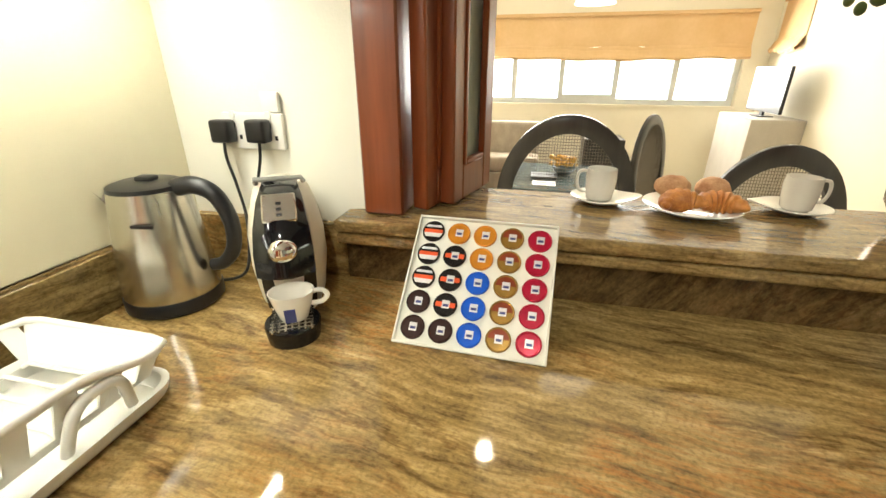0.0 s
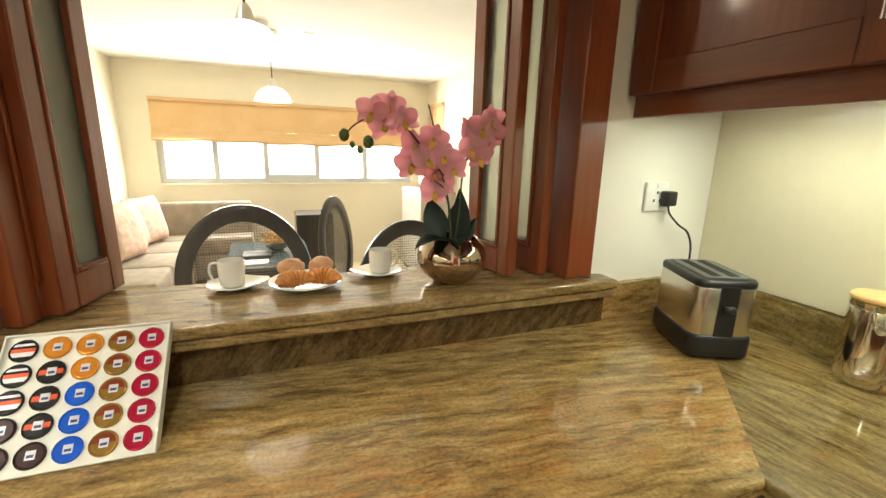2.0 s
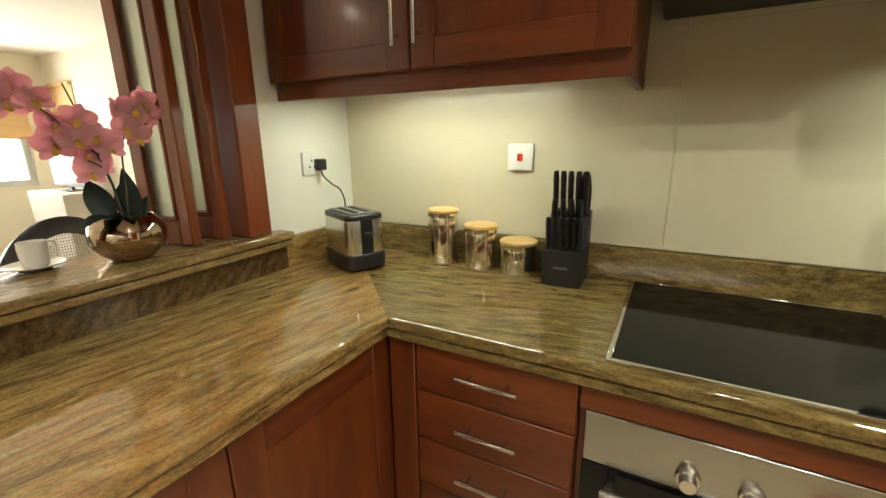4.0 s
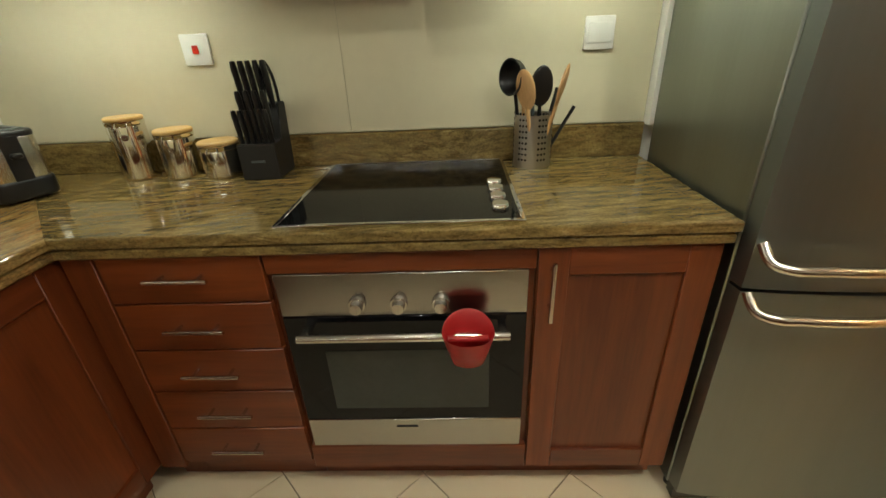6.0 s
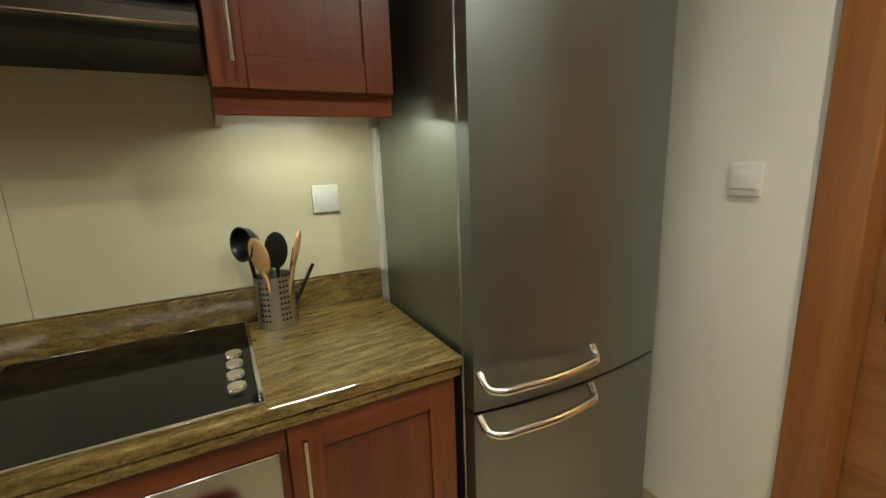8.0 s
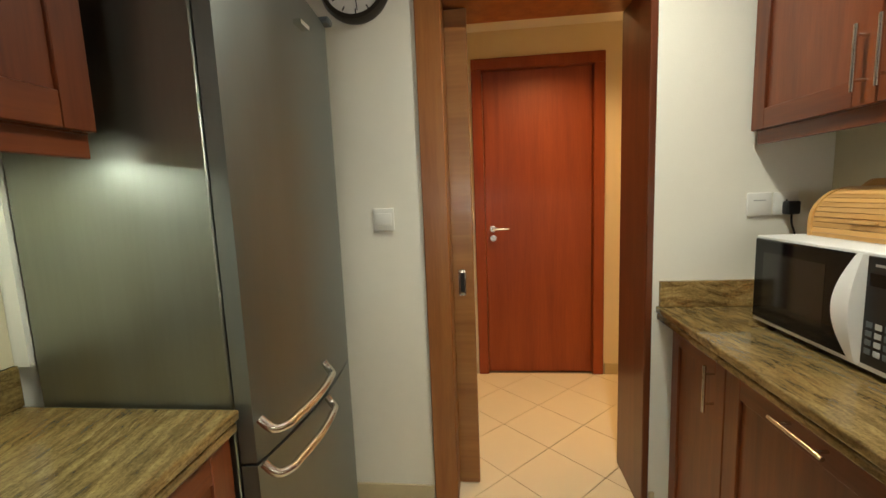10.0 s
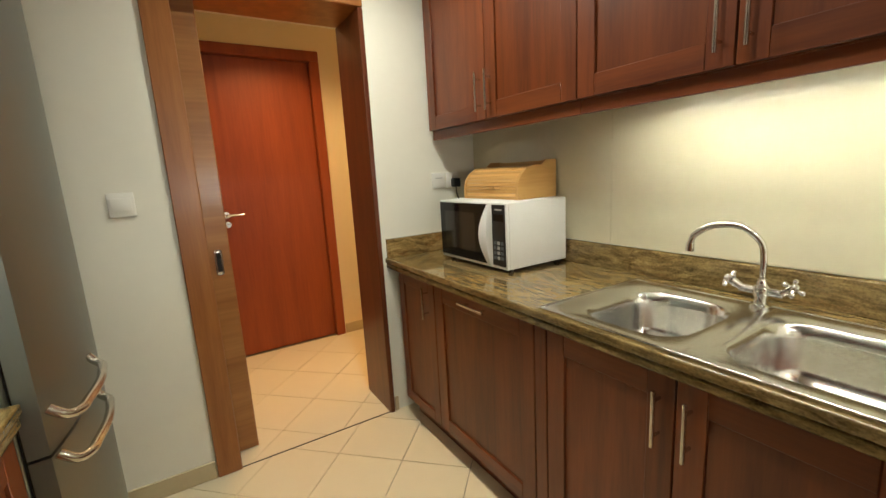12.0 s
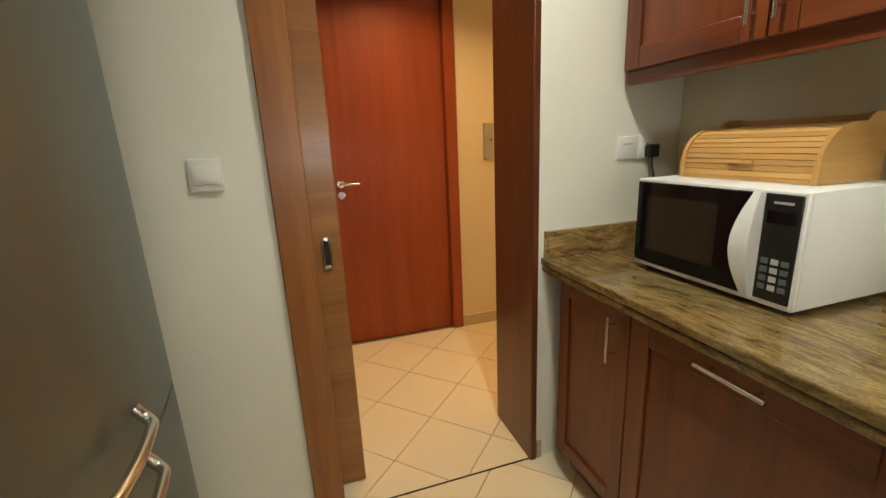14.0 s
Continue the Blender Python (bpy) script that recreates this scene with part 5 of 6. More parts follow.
def croissant(m, label):
    bm = bmesh.new()
    n, k = 27, 14
    prev = None
    for i in range(n):
        u = i / (n - 1) * 2 - 1
        a = u * 1.25
        cx, cy = 0.052 * math.sin(a), 0.045 * (math.cos(a) - 0.7)
        r = 0.024 * (1 - abs(u) ** 1.7) + 0.005
        r *= 1 + 0.12 * math.sin(i * 2.1)
        d = Vector((math.cos(a), -math.sin(a), 0))
        side = Vector((math.sin(a), math.cos(a), 0))
        ring = [bm.verts.new(Vector((cx, cy, 0.022)) + side * r * math.cos(2 * math.pi * j / k) + Vector((0, 0, 1)) * r * 0.85 * math.sin(2 * math.pi * j / k)) for j in range(k)]
        if prev:
            for j in range(k):
                bm.faces.new((prev[j], prev[(j + 1) % k], ring[(j + 1) % k], ring[j]))
        else:
            bm.faces.new(ring[::-1])
        prev = ring
    bm.faces.new(prev)
    solid("croissant", bm, CRUST, label, "croissant", m, smooth=50, group="pastries on the plate")


def bun(m, label):
    bm = bmesh.new()
    bmesh.ops.create_icosphere(bm, subdivisions=4, radius=0.036)
    for v in bm.verts:
        v.co = Vector((v.co.x * 1.08, v.co.y, v.co.z * 0.72 + 0.024)) * (1 + 0.06 * noise.noise(v.co * 60))
    solid("bun", bm, BUN, label, "bun", m, smooth=80, group="pastries on the plate")


PZ = LEDGE + 0.006
SMALL = Matrix.Scale(0.81, 4)
croissant(pose(0.476, 1.195, PZ + 0.003, 8, 0, 20) @ SMALL, "golden baked croissant on a white plate")
croissant(pose(0.538, 1.200, PZ + 0.003, 5, 0, -15) @ SMALL, "golden baked croissant on a white plate")
bun(pose(0.471, 1.252, PZ + 0.016) @ SMALL, "pale sugared bun behind the croissants")
bun(pose(0.541, 1.255, PZ + 0.015, 0, 0, 70) @ SMALL, "pale sugared bun behind the croissants")

# orchid in a mirrored bowl
VX, VY = 0.850, 1.165
t = thing("orchid", "pink artificial orchid in a bronze mirrored round bowl", "plant", pose(VX, VY, LEDGE + 0.0005) @ Matrix.Scale(0.80, 4))
part("bowl", lathe(bmesh.new(), [(0, 0.0), (0.05, 0.0), (0.058, 0.004), (0.088, 0.028), (0.106, 0.062), (0.108, 0.088), (0.098, 0.118), (0.080, 0.138), (0.078, 0.142), (0.075, 0.139), (0.09, 0.115), (0.1, 0.085), (0.08, 0.03), (0, 0.02)], 56), BRONZE, t, "bronze mirrored glass bowl", smooth=60)
part("moss", lathe(bmesh.new(), [(0, 0.112), (0.06, 0.108), (0.089, 0.10)], 24), LEAF, t)


def leaf(base, ang, length, width, rise, droop, thick=0.0025):
    bm = bmesh.new()
    n = 10
    rows = []
    for i in range(n + 1):
        u = i / n
        w = width * math.sin(math.pi * min(1, 0.12 + 0.88 * u) ** 0.8) * (1 if u < 1 else 0) + 0.002
        z = rise * u - droop * u * u
        x = length * u
        rows.append([bm.verts.new((x, s * w, z + abs(s) * w * 0.35 - 0.0)) for s in (-1, -0.5, 0, 0.5, 1)])
    for a, b in zip(rows, rows[1:]):
        for i in range(4):
            bm.faces.new((a[i], a[i + 1], b[i + 1], b[i]))
    bmesh.ops.solidify(bm, geom=bm.faces[:], thickness=thick)
    part("leaf", bm, LEAF, t, m=pose(*base, 0, 0, ang), smooth=60)


leaf((-0.045, 0.0, 0.12), 105, 0.05, 0.044, 0.155, 0.02)
leaf((0.035, 0.0, 0.12), 82, 0.05, 0.026, 0.185, 0.02)
leaf((0.025, 0.02, 0.12), 70, 0.06, 0.030, 0.15, 0.03)
leaf((-0.03, -0.03, 0.135), 205, 0.13, 0.036, 0.045, 0.05)
leaf((-0.01, -0.03, 0.13), 262, 0.07, 0.036, 0.05, 0.05)
leaf((0.05, 0.0, 0.12), 40, 0.07, 0.016, 0.10, 0.03)
STEMS = {
    "main": [(-0.005, 0, 0.12), (-0.012, 0.005, 0.26), (-0.035, 0.008, 0.38), (-0.060, 0.01, 0.52), (-0.082, 0.01, 0.62)],
    "arch": [(-0.035, 0.008, 0.38), (-0.09, 0.0, 0.45), (-0.14, -0.01, 0.52), (-0.20, -0.015, 0.565), (-0.26, -0.015, 0.56), (-0.30, -0.015, 0.535), (-0.325, -0.015, 0.50)],
    "right": [(0.01, 0, 0.12), (0.022, 0.002, 0.25), (0.03, 0.004, 0.38), (0.055, 0.0, 0.47), (0.10, -0.008, 0.53), (0.15, -0.01, 0.555)],
    "low": [(-0.012, 0.005, 0.26), (-0.04, -0.02, 0.33), (-0.075, -0.03, 0.36)],
}
LOW = 0.82    # how far the sprays reach up
for nm, pts in STEMS.items():
    pts = [(x, y, 0.12 + (z - 0.12) * LOW) for x, y, z in pts]
    part("stem", tube(bmesh.new(), curve_pts(pts, 6), 0.0042 if nm == "main" else 0.003, 7, 0.002), STEM, t, smooth=60)


def petal_mesh(bm, ang, length, width, tilt, m):
    n = 6
    rows = []
    for i in range(n + 1):
        u = i / n
        w = width * math.sin(math.pi * (0.10 + 0.86 * u)) ** 0.7
        rows.append([bm.verts.new(m @ (pose(0, 0, 0, 0, 0, ang) @ Vector((length * u, s * w, math.sin(tilt) * length * u * u - 0.22 * abs(s) * w)))) for s in (-1, -0.4, 0.4, 1)])
    for a, b in zip(rows, rows[1:]):
        for i in range(3):
            bm.faces.new((a[i], a[i + 1], b[i + 1], b[i]))


def bloom(p, facing, size, spin):
    q = Vector(facing).to_track_quat("Z", "Y").to_matrix().to_4x4()
    m = Matrix.Translation(p) @ q @ pose(0, 0, 0, 0, 0, spin)
    bm = bmesh.new()
    for a, l, w, tl in ((0, 1.0, 0.34, -0.3), (125, 0.95, 0.32, -0.25), (235, 0.95, 0.32, -0.25), (62, 1.05, 0.52, 0.12), (298, 1.05, 0.52, 0.12)):
        petal_mesh(bm, a, size * l, size * w, tl, m)
    bmesh.ops.solidify(bm, geom=bm.faces[:], thickness=0.0012)
    b = part("bloom", bm, PINK, t, "pink orchid bloom", smooth=70)
    bm = bmesh.new()
    petal_mesh(bm, 180, size * 0.55, size * 0.2, 0.9, m @ pose(0, 0, 0.004))
    bmesh.ops.create_icosphere(bm, subdivisions=2, radius=size * 0.10, matrix=m @ pose(0, 0, size * 0.06))
    part("lip", bm, YELLOW, b, "yellow lip", smooth=70)


rnd = random.Random(4)
BLOOMS = [(-0.255, 0.575, 0.050), (-0.225, 0.535, 0.046), (-0.20, 0.60, 0.048), (-0.165, 0.555, 0.044), (-0.125, 0.475, 0.056), (-0.095, 0.43, 0.054), (-0.135, 0.41, 0.055), (-0.075, 0.50, 0.048), (-0.06, 0.375, 0.052),
          (-0.035, 0.335, 0.046), (-0.07, 0.315, 0.048), (-0.045, 0.44, 0.050), (0.045, 0.47, 0.050), (0.075, 0.505, 0.052), (0.105, 0.54, 0.054), (0.14, 0.57, 0.050), (0.155, 0.525, 0.052), (0.115, 0.475, 0.048), (0.09, 0.44, 0.044), (0.065, 0.535, 0.046), (-0.02, 0.40, 0.044)]
for x, z, s in BLOOMS:
    y = -0.02 + rnd.uniform(-0.025, 0.025)
    x = min(x, x * 0.75)
    bloom((x, y, 0.12 + (z - 0.12) * LOW), (rnd.uniform(-0.6, 0.5), -1, rnd.uniform(-0.35, 0.35)), s * 0.95, rnd.uniform(70, 110))
for p, r in (((-0.325, -0.015, 0.505), 0.014), ((-0.305, -0.02, 0.475), 0.008), ((-0.285, -0.02, 0.46), 0.009), ((-0.262, -0.02, 0.485), 0.015), ((0.015, 0.0, 0.43), 0.009), ((-0.035, 0.0, 0.39), 0.011)):
    bm = bmesh.new()
    bmesh.ops.create_icosphere(bm, subdivisions=2, radius=r, matrix=pose(p[0], p[1], 0.12 + (p[2] - 0.12) * LOW) @ Matrix.Diagonal((1, 1, 1.25, 1)))
    part("bud", bm, BUD, t, smooth=80)

# ---- on the worktop beside the hob ----
def toaster():
    t = thing("toaster", "black and brushed steel two-slot toaster in the corner", "toaster", pose(1.412, 0.898, TOP, 0, 0, -24) @ Matrix.Diagonal((0.72, 0.76, 0.96, 1)))
    w, d, h = 0.094, 0.130, 0.20   # half width, half depth, height; the narrow end faces -y

    def round_box(grow, z0, z1, soft):
        bm = B(-w - grow, w + grow, -d - grow, d + grow, z0, z1)
        bmesh.ops.bevel(bm, geom=[e for e in bm.edges if abs(e.verts[0].co.z - e.verts[1].co.z) > 0.001], offset=0.034, segments=6, affect="EDGES", profile=0.5)
        bmesh.ops.bevel(bm, geom=[e for e in bm.edges if e.calc_face_angle(0) > 1.2], offset=soft, segments=3, affect="EDGES", profile=0.5)
        return bm
    part("body", round_box(0.0, 0.06, h - 0.018, 0.003), KETTLESTEEL, t, "brushed steel wrap", smooth=50)
    part("base", round_box(0.006, 0.008, 0.066, 0.010), BLACK, t, "black plastic base", smooth=50)
    part("top_rim", round_box(0.001, h - 0.022, h, 0.009), BLACK, t, "black plastic rim", smooth=50)
    for x in (-0.06, 0.06):
        for y in (-0.09, 0.09):
            part("foot", cyl(bmesh.new(), (x, y, 0.0), (x, y, 0.010), 0.010), BLACK_MATT, t)
    part("top_plate", B(-w + 0.026, w - 0.026, -d + 0.024, d - 0.024, h - 0.001, h + 0.004, bevel=0.0015), STEEL, t, "steel top plate")
    for x in (-0.028, 0.028):
        part("slot", B(x - 0.014, x + 0.014, -d + 0.035, d - 0.035, h + 0.0035, h + 0.0052), DARKGAP, t)
    part("lever", B(-0.018, 0.018, -d - 0.022, -d, 0.125, 0.14, bevel=0.004), BLACK, t)
    part("front_strip", B(-0.030, 0.030, -d - 0.003, -d + 0.002, 0.062, h - 0.014, bevel=0.001), BLACK, t, "black front strip")


def canister(x, y, r, h, turn, label):
    t = thing("canister", label, "canister", pose(x, y, TOP, 0, 0, turn), "canisters by the wall")
    part("body", lathe(bmesh.new(), [(0, 0.001), (r - 0.003, 0.001), (r, 0.004), (r, h - 0.03), (r - 0.001, h - 0.026), (r + 0.0015, h - 0.022), (r + 0.0015, h - 0.012), (r - 0.002, h - 0.010), (0, h - 0.010)], 48), CANSTEEL, t, "polished steel jar")
    part("lid", lathe(bmesh.new(), [(0, h - 0.0095), (r + 0.001, h - 0.0095), (r + 0.0015, h - 0.003), (r - 0.002, h), (0, h)], 48), LIDWOOD, t, "pale wooden lid")
    bm = bmesh.new()
    tube(bm, curve_pts([(-0.014, -r - 0.002, h - 0.016), (-0.016, -r - 0.010, h - 0.03), (-0.010, -r - 0.008, h - 0.055), (0, -r - 0.007, h - 0.060), (0.010, -r - 0.008, h - 0.055), (0.016, -r - 0.010, h - 0.03), (0.014, -r - 0.002, h - 0.016)], 4), 0.0018, 6)
    cyl(bm, (0, -r + 0.001, h - 0.058), (0, -r - 0.008, h - 0.058), 0.009, n=14)
    part("clasp", bm, CHROME, t, smooth=60)


def knife_block():
    t = thing("knife_block", "black knife block full of black-handled knives", "knife block", pose(1.552, 0.205, TOP, 0, 0, -88) @ Matrix.Scale(0.98, 4))
    # local -y looks into the kitchen
    w = 0.058
    bm = bmesh.new()
    side = [(-0.055, 0.001), (0.085, 0.001), (0.085, 0.03), (0.105, 0.215), (0.045, 0.215), (0.02, 0.11), (-0.055, 0.11)]
    a = [bm.verts.new((-w, y, z)) for y, z in side]
    b = [bm.verts.new((w, y, z)) for y, z in side]
    bm.faces.new(a)
    bm.faces.new(b[::-1])
    for i in range(len(side)):
        bm.faces.new((a[i], a[(i + 1) % len(side)], b[(i + 1) % len(side)], b[i]))
    bmesh.ops.bevel(bm, geom=bm.edges[:], offset=0.003, segments=2, affect="EDGES")
    part("block", bm, BLACK_MATT, t)
    part("logo", B(-0.022, 0.02, -0.0565, -0.055, 0.055, 0.062), GREYPLASTIC, t)

    def handle(x, y, z, length, r):
        k = t
        bm = bmesh.new()
        d = Vector((0, -0.16, 1)).normalized()
        p = Vector((x, y, z))
        pts = [p + d * (length * i / 6) for i in range(7)]
        rads = (0.85, 0.8, 0.95, 1.05, 1.0, 1.1, 0.8)
        prev = None
        for q, s in zip(pts, rads):
            ring = [bm.verts.new(q + Vector((math.cos(2 * math.pi * j / 10) * r * s * 0.8, math.sin(2 * math.pi * j / 10) * r * s * 1.25, 0))) for j in range(10)]
            if prev:
                for j in range(10):
                    bm.faces.new((prev[j], prev[(j + 1) % 10], ring[(j + 1) % 10], ring[j]))
            else:
                bm.faces.new(ring[::-1])
            prev = ring
        bm.faces.new(prev)
        ob = part("knife_handle", bm, BLACK, k, smooth=60)
        bm = bmesh.new()
        cyl(bm, pts[-1] - d * 0.004, pts[-1] + d * 0.0012, r * 0.55, n=10)
        part("end_cap", bm, NICKEL, ob)
    for i in range(6):
        handle(-0.046 + i * 0.0185, -0.028, 0.105, 0.105, 0.0088)
    for i in range(5):
        handle(-0.044 + i * 0.022, 0.045, 0.205, 0.135, 0.0105)
    for i in range(4):
        handle(-0.038 + i * 0.025, 0.012, 0.135, 0.125, 0.0098)
    bm = bmesh.new()
    tube(bm, curve_pts([(0.030, 0.07, 0.21), (0.030, 0.05, 0.27), (0.036, 0.03, 0.325), (0.046, 0.04, 0.33), (0.05, 0.07, 0.28), (0.048, 0.085, 0.21)], 5), 0.005, 8)
    part("scissor_handle", bm, BLACK, t, smooth=60)


def utensil_holder():
    cx, cy, r, h = 1.570, -0.622, 0.056, 0.156
    t = thing("utensil_holder", "perforated steel utensil holder beside the hob", "utensil holder", pose(cx, cy, TOP))
    part("drum", lathe(bmesh.new(), [(0, 0.001), (r, 0.001), (r, h), (r - 0.0015, h), (r - 0.0015, 0.004), (0, 0.004)], 48), DRUMSTEEL, t)
    for band in range(6):
        for col in range(3):
            for i in range(9):
                a = radians(band * 60 + 20 + (col - 1) * 11)
                z = 0.028 + i * 0.0165
                p = Vector((math.cos(a), math.sin(a), 0))
                if p.x > 0.35:
                    continue
                key = "hole_mesh"
                me = bpy.data.meshes.get(key)
                if me is None:
                    bm = bmesh.new()
                    cyl(bm, (0, 0, -0.0004), (0, 0, 0.0006), 0.0036, n=10)
                    me = mesh(key, bm, DARKGAP)
                ob = new("hole", me)
                ob.parent = t
                ob.matrix_basis = Matrix.Translation(p * r + Vector((0, 0, z))) @ p.to_track_quat("Z", "Y").to_matrix().to_4x4()

    def stick(name, label, foot, top, material, head):
        u = thing(name, label, "utensil", pose(cx + foot[0], cy + foot[1], TOP + 0.006), "utensils in the holder")
        f, p = Vector((0, 0, 0)), Vector((top[0] - foot[0], top[1] - foot[1], top[2])) * 0.92
        part("handle", tube(bmesh.new(), [f, f + (p - f) * 0.5, p], 0.0055, 8), material, u, smooth=60)
        d = (p - f).normalized()
        q = d.to_track_quat("Z", "X").to_matrix().to_4x4()
        m = Matrix.Translation(p) @ q @ Matrix.Scale(1.25, 4)
        bm = bmesh.new()
        if head == "spoon":
            bmesh.ops.create_icosphere(bm, subdivisions=3, radius=1, matrix=m @ pose(0, 0, 0.035) @ Matrix.Diagonal((0.006, 0.026, 0.045, 1)))
        elif head == "ladle":
            lathe(bm, [(0.0, -0.028), (0.022, -0.022), (0.036, -0.005), (0.040, 0.012), (0.037, 0.012), (0.032, -0.004), (0.02, -0.018), (0, -0.023)], 24, m @ pose(0.0, 0, 0.03, 0, -78, 0))
        elif head == "turner":
            box(bm, -0.002, 0.002, -0.030, 0.030, 0.0, 0.02, bevel=0.001)
            for i in range(5):
                box(bm, -0.002, 0.002, -0.030 + i * 0.0128, -0.030 + i * 0.0128 + 0.0085, 0.02, 0.075)
            box(bm, -0.002, 0.002, -0.030, 0.030, 0.075, 0.085, bevel=0.001)
        elif head == "fork":
            box(bm, -0.002, 0.003, -0.026, 0.026, 0.0, 0.035, bevel=0.001)
            for i in range(4):
                box(bm, -0.002, 0.002, -0.026 + i * 0.0145, -0.026 + i * 0.0145 + 0.007, 0.035, 0.062, bevel=0.001)
        else:
            box(bm, -0.004, 0.004, -0.022, 0.022, 0.0, 0.07, bevel=0.003)
        part("head", bm, material, u, smooth=50)

    stick("ladle", "black nylon ladle in the holder", (0.0, 0.03), (-0.02, 0.062, 0.235), BLACK, "ladle")
    stick("wooden_fork", "wooden fork standing in the holder", (0.0, 0.02), (-0.002, 0.036, 0.245), SPOONWOOD, "fork")
    stick("wooden_spoon", "pale wooden spoon leaning in the holder", (-0.03, 0.0), (-0.062, 0.032, 0.195), SPOONWOOD, "spoon")
    stick("turner", "grey slotted turner in the holder", (0.01, 0.0), (0.005, 0.004, 0.245), GREYPLASTIC, "turner")
    stick("spoon", "black nylon serving spoon in the holder", (0.0, -0.01), (-0.03, -0.012, 0.20), BLACK, "spoon")
    stick("spatula", "pale wooden spatula leaning in the holder", (-0.03, -0.01), (-0.05, -0.060, 0.205), SPOONWOOD, "spoon")
    stick("pasta_fork", "black pasta fork in the holder", (0.02, -0.02), (0.03, -0.075, 0.235), BLACK, "fork")
    stick("skimmer", "black nylon skimmer leaning out of the holder", (0.01, -0.03), (0.0, -0.125, 0.180), BLACK, "turner")


toaster()
canister(1.588, 0.640, 0.053, 0.192, -65, "tall polished steel canister with a wooden lid")
canister(1.586, 0.495, 0.055, 0.150, -75, "middle polished steel canister with a wooden lid")
canister(1.582, 0.360, 0.059, 0.110, -80, "low polished steel canister with a wooden lid")
knife_block()
utensil_holder()
EAST_FACE = EX - 0.008
wall_plate("cooker_switch", "white square cooker switch with a red rocker", pose(EAST_FACE, 0.387, 1.266, 0, 0, -90), 0.086, 0.086, "neon")
wall_plate("wall_switch", "white framed isolator switch beside the fridge", pose(EAST_FACE, -0.814, 1.262, 0, 0, -90), 0.086, 0.088, "wide")
wall_plate("socket", "white single wall socket behind the toaster", pose(1.440, NY, 1.245), 0.082, 0.082, "socket", "socket")
plug(pose(1.468, NY - 0.011, 1.240) @ Matrix.Scale(0.82, 4), [(0, -0.02, -0.022), (0.006, -0.024, -0.05), (0.05, -0.03, -0.09), (0.10, -0.03, -0.12), (0.115, -0.04, -0.18), (0.09, -0.05, -0.26), (0.02, -0.04, -0.34)], "black round plug with the toaster's flex")

# red silicone oven mitt over the oven's handle
t = thing("oven_mitt", "translucent red silicone pinch mitt hung on the oven handle", "oven mitt", pose(EF - 0.022, -0.407, 0.650, 0, 0, -90) @ Matrix.Diagonal((0.88, 0.88, 0.86, 1)))
bm = bmesh.new()
n = 26
rings = []
for z, rx, ry, oy in ((-0.085, 0.034, 0.020, -0.030), (-0.080, 0.042, 0.028, -0.030), (-0.03, 0.056, 0.040, -0.034), (0.012, 0.066, 0.050, -0.038), (0.018, 0.068, 0.052, -0.038), (0.012, 0.062, 0.046, -0.038), (-0.03, 0.052, 0.036, -0.034), (-0.076, 0.038, 0.024, -0.030)):
    rings.append([bm.verts.new((rx * math.cos(2 * math.pi * i / n), oy + ry * math.sin(2 * math.pi * i / n), z + 0.045 * max(0, math.sin(2 * math.pi * i / n)) * (z > 0))) for i in range(n)])
bm.faces.new(rings[0][::-1])
for a, b in zip(rings, rings[1:]):
    for i in range(n):
        bm.faces.new((a[i], a[(i + 1) % n], b[(i + 1) % n], b[i]))
bm.faces.new(rings[-1])
part("cup", bm, RED, t, "red silicone cup", smooth=60)
part("fold", tube(bmesh.new(), [(-0.052, -0.034, 0.0), (0, -0.03, -0.006), (0.052, -0.034, 0.0)], 0.008, 8), RED, t, smooth=60)

# ---- south wall, microwave and bread bin ----
wall_plate("light_switch", "white light switch beside the doorway", pose(0.923, SY, 1.287, 0, 0, 180), 0.088, 0.094, "wide")
wall_plate("wall_switch", "white fused switch above the worktop", pose(-0.540, SY, 1.297, 0, 0, 180), 0.086, 0.086, "line")
wall_plate("socket", "white wall socket behind the bread bin", pose(-0.635, SY, 1.297, 0, 0, 180), 0.086, 0.086, "socket", "socket")
plug(pose(-0.642, SY + 0.011, 1.280, 0, 0, 180), [(0, -0.02, -0.022), (0, -0.024, -0.06), (0.02, -0.02, -0.12), (0.03, -0.02, -0.25)], "black plug of the microwave")
t = thing("wall_clock", "round wall clock with a dark rim over the light switch", "clock", pose(0.985, SY, 2.205, 0, 0, 180))
part("rim", lathe(bmesh.new(), [(0.118, 0.0005), (0.14, 0.0005), (0.142, 0.02), (0.132, 0.045), (0.116, 0.045), (0.116, 0.02)], 56, pose(0, 0, 0, 90)), mat("dark_bronze_rim", (0.05, 0.04, 0.03), 0.3, 0.4, vary=0.2), t, "dark glossy rim", smooth=50)
part("face", lathe(bmesh.new(), [(0, 0.001), (0.117, 0.001), (0.117, 0.02), (0, 0.02)], 48, pose(0, 0, 0, 90)), WHITE, t, "white clock face")
for k in range(12):
    part("mark", B(-0.0025, 0.0025, -0.0215, -0.0202, 0.088, 0.105), BLACK, t, m=pose(0, 0, 0, 0, 30 * k, 0))
part("hour_hand", B(-0.003, 0.003, -0.024, -0.022, -0.01, 0.06), BLACK, t, m=pose(0, 0, 0, 0, 120, 0))
part("minute_hand", B(-0.002, 0.002, -0.026, -0.0245, -0.01, 0.095), BLACK, t, m=pose(0, 0, 0, 0, 175, 0))

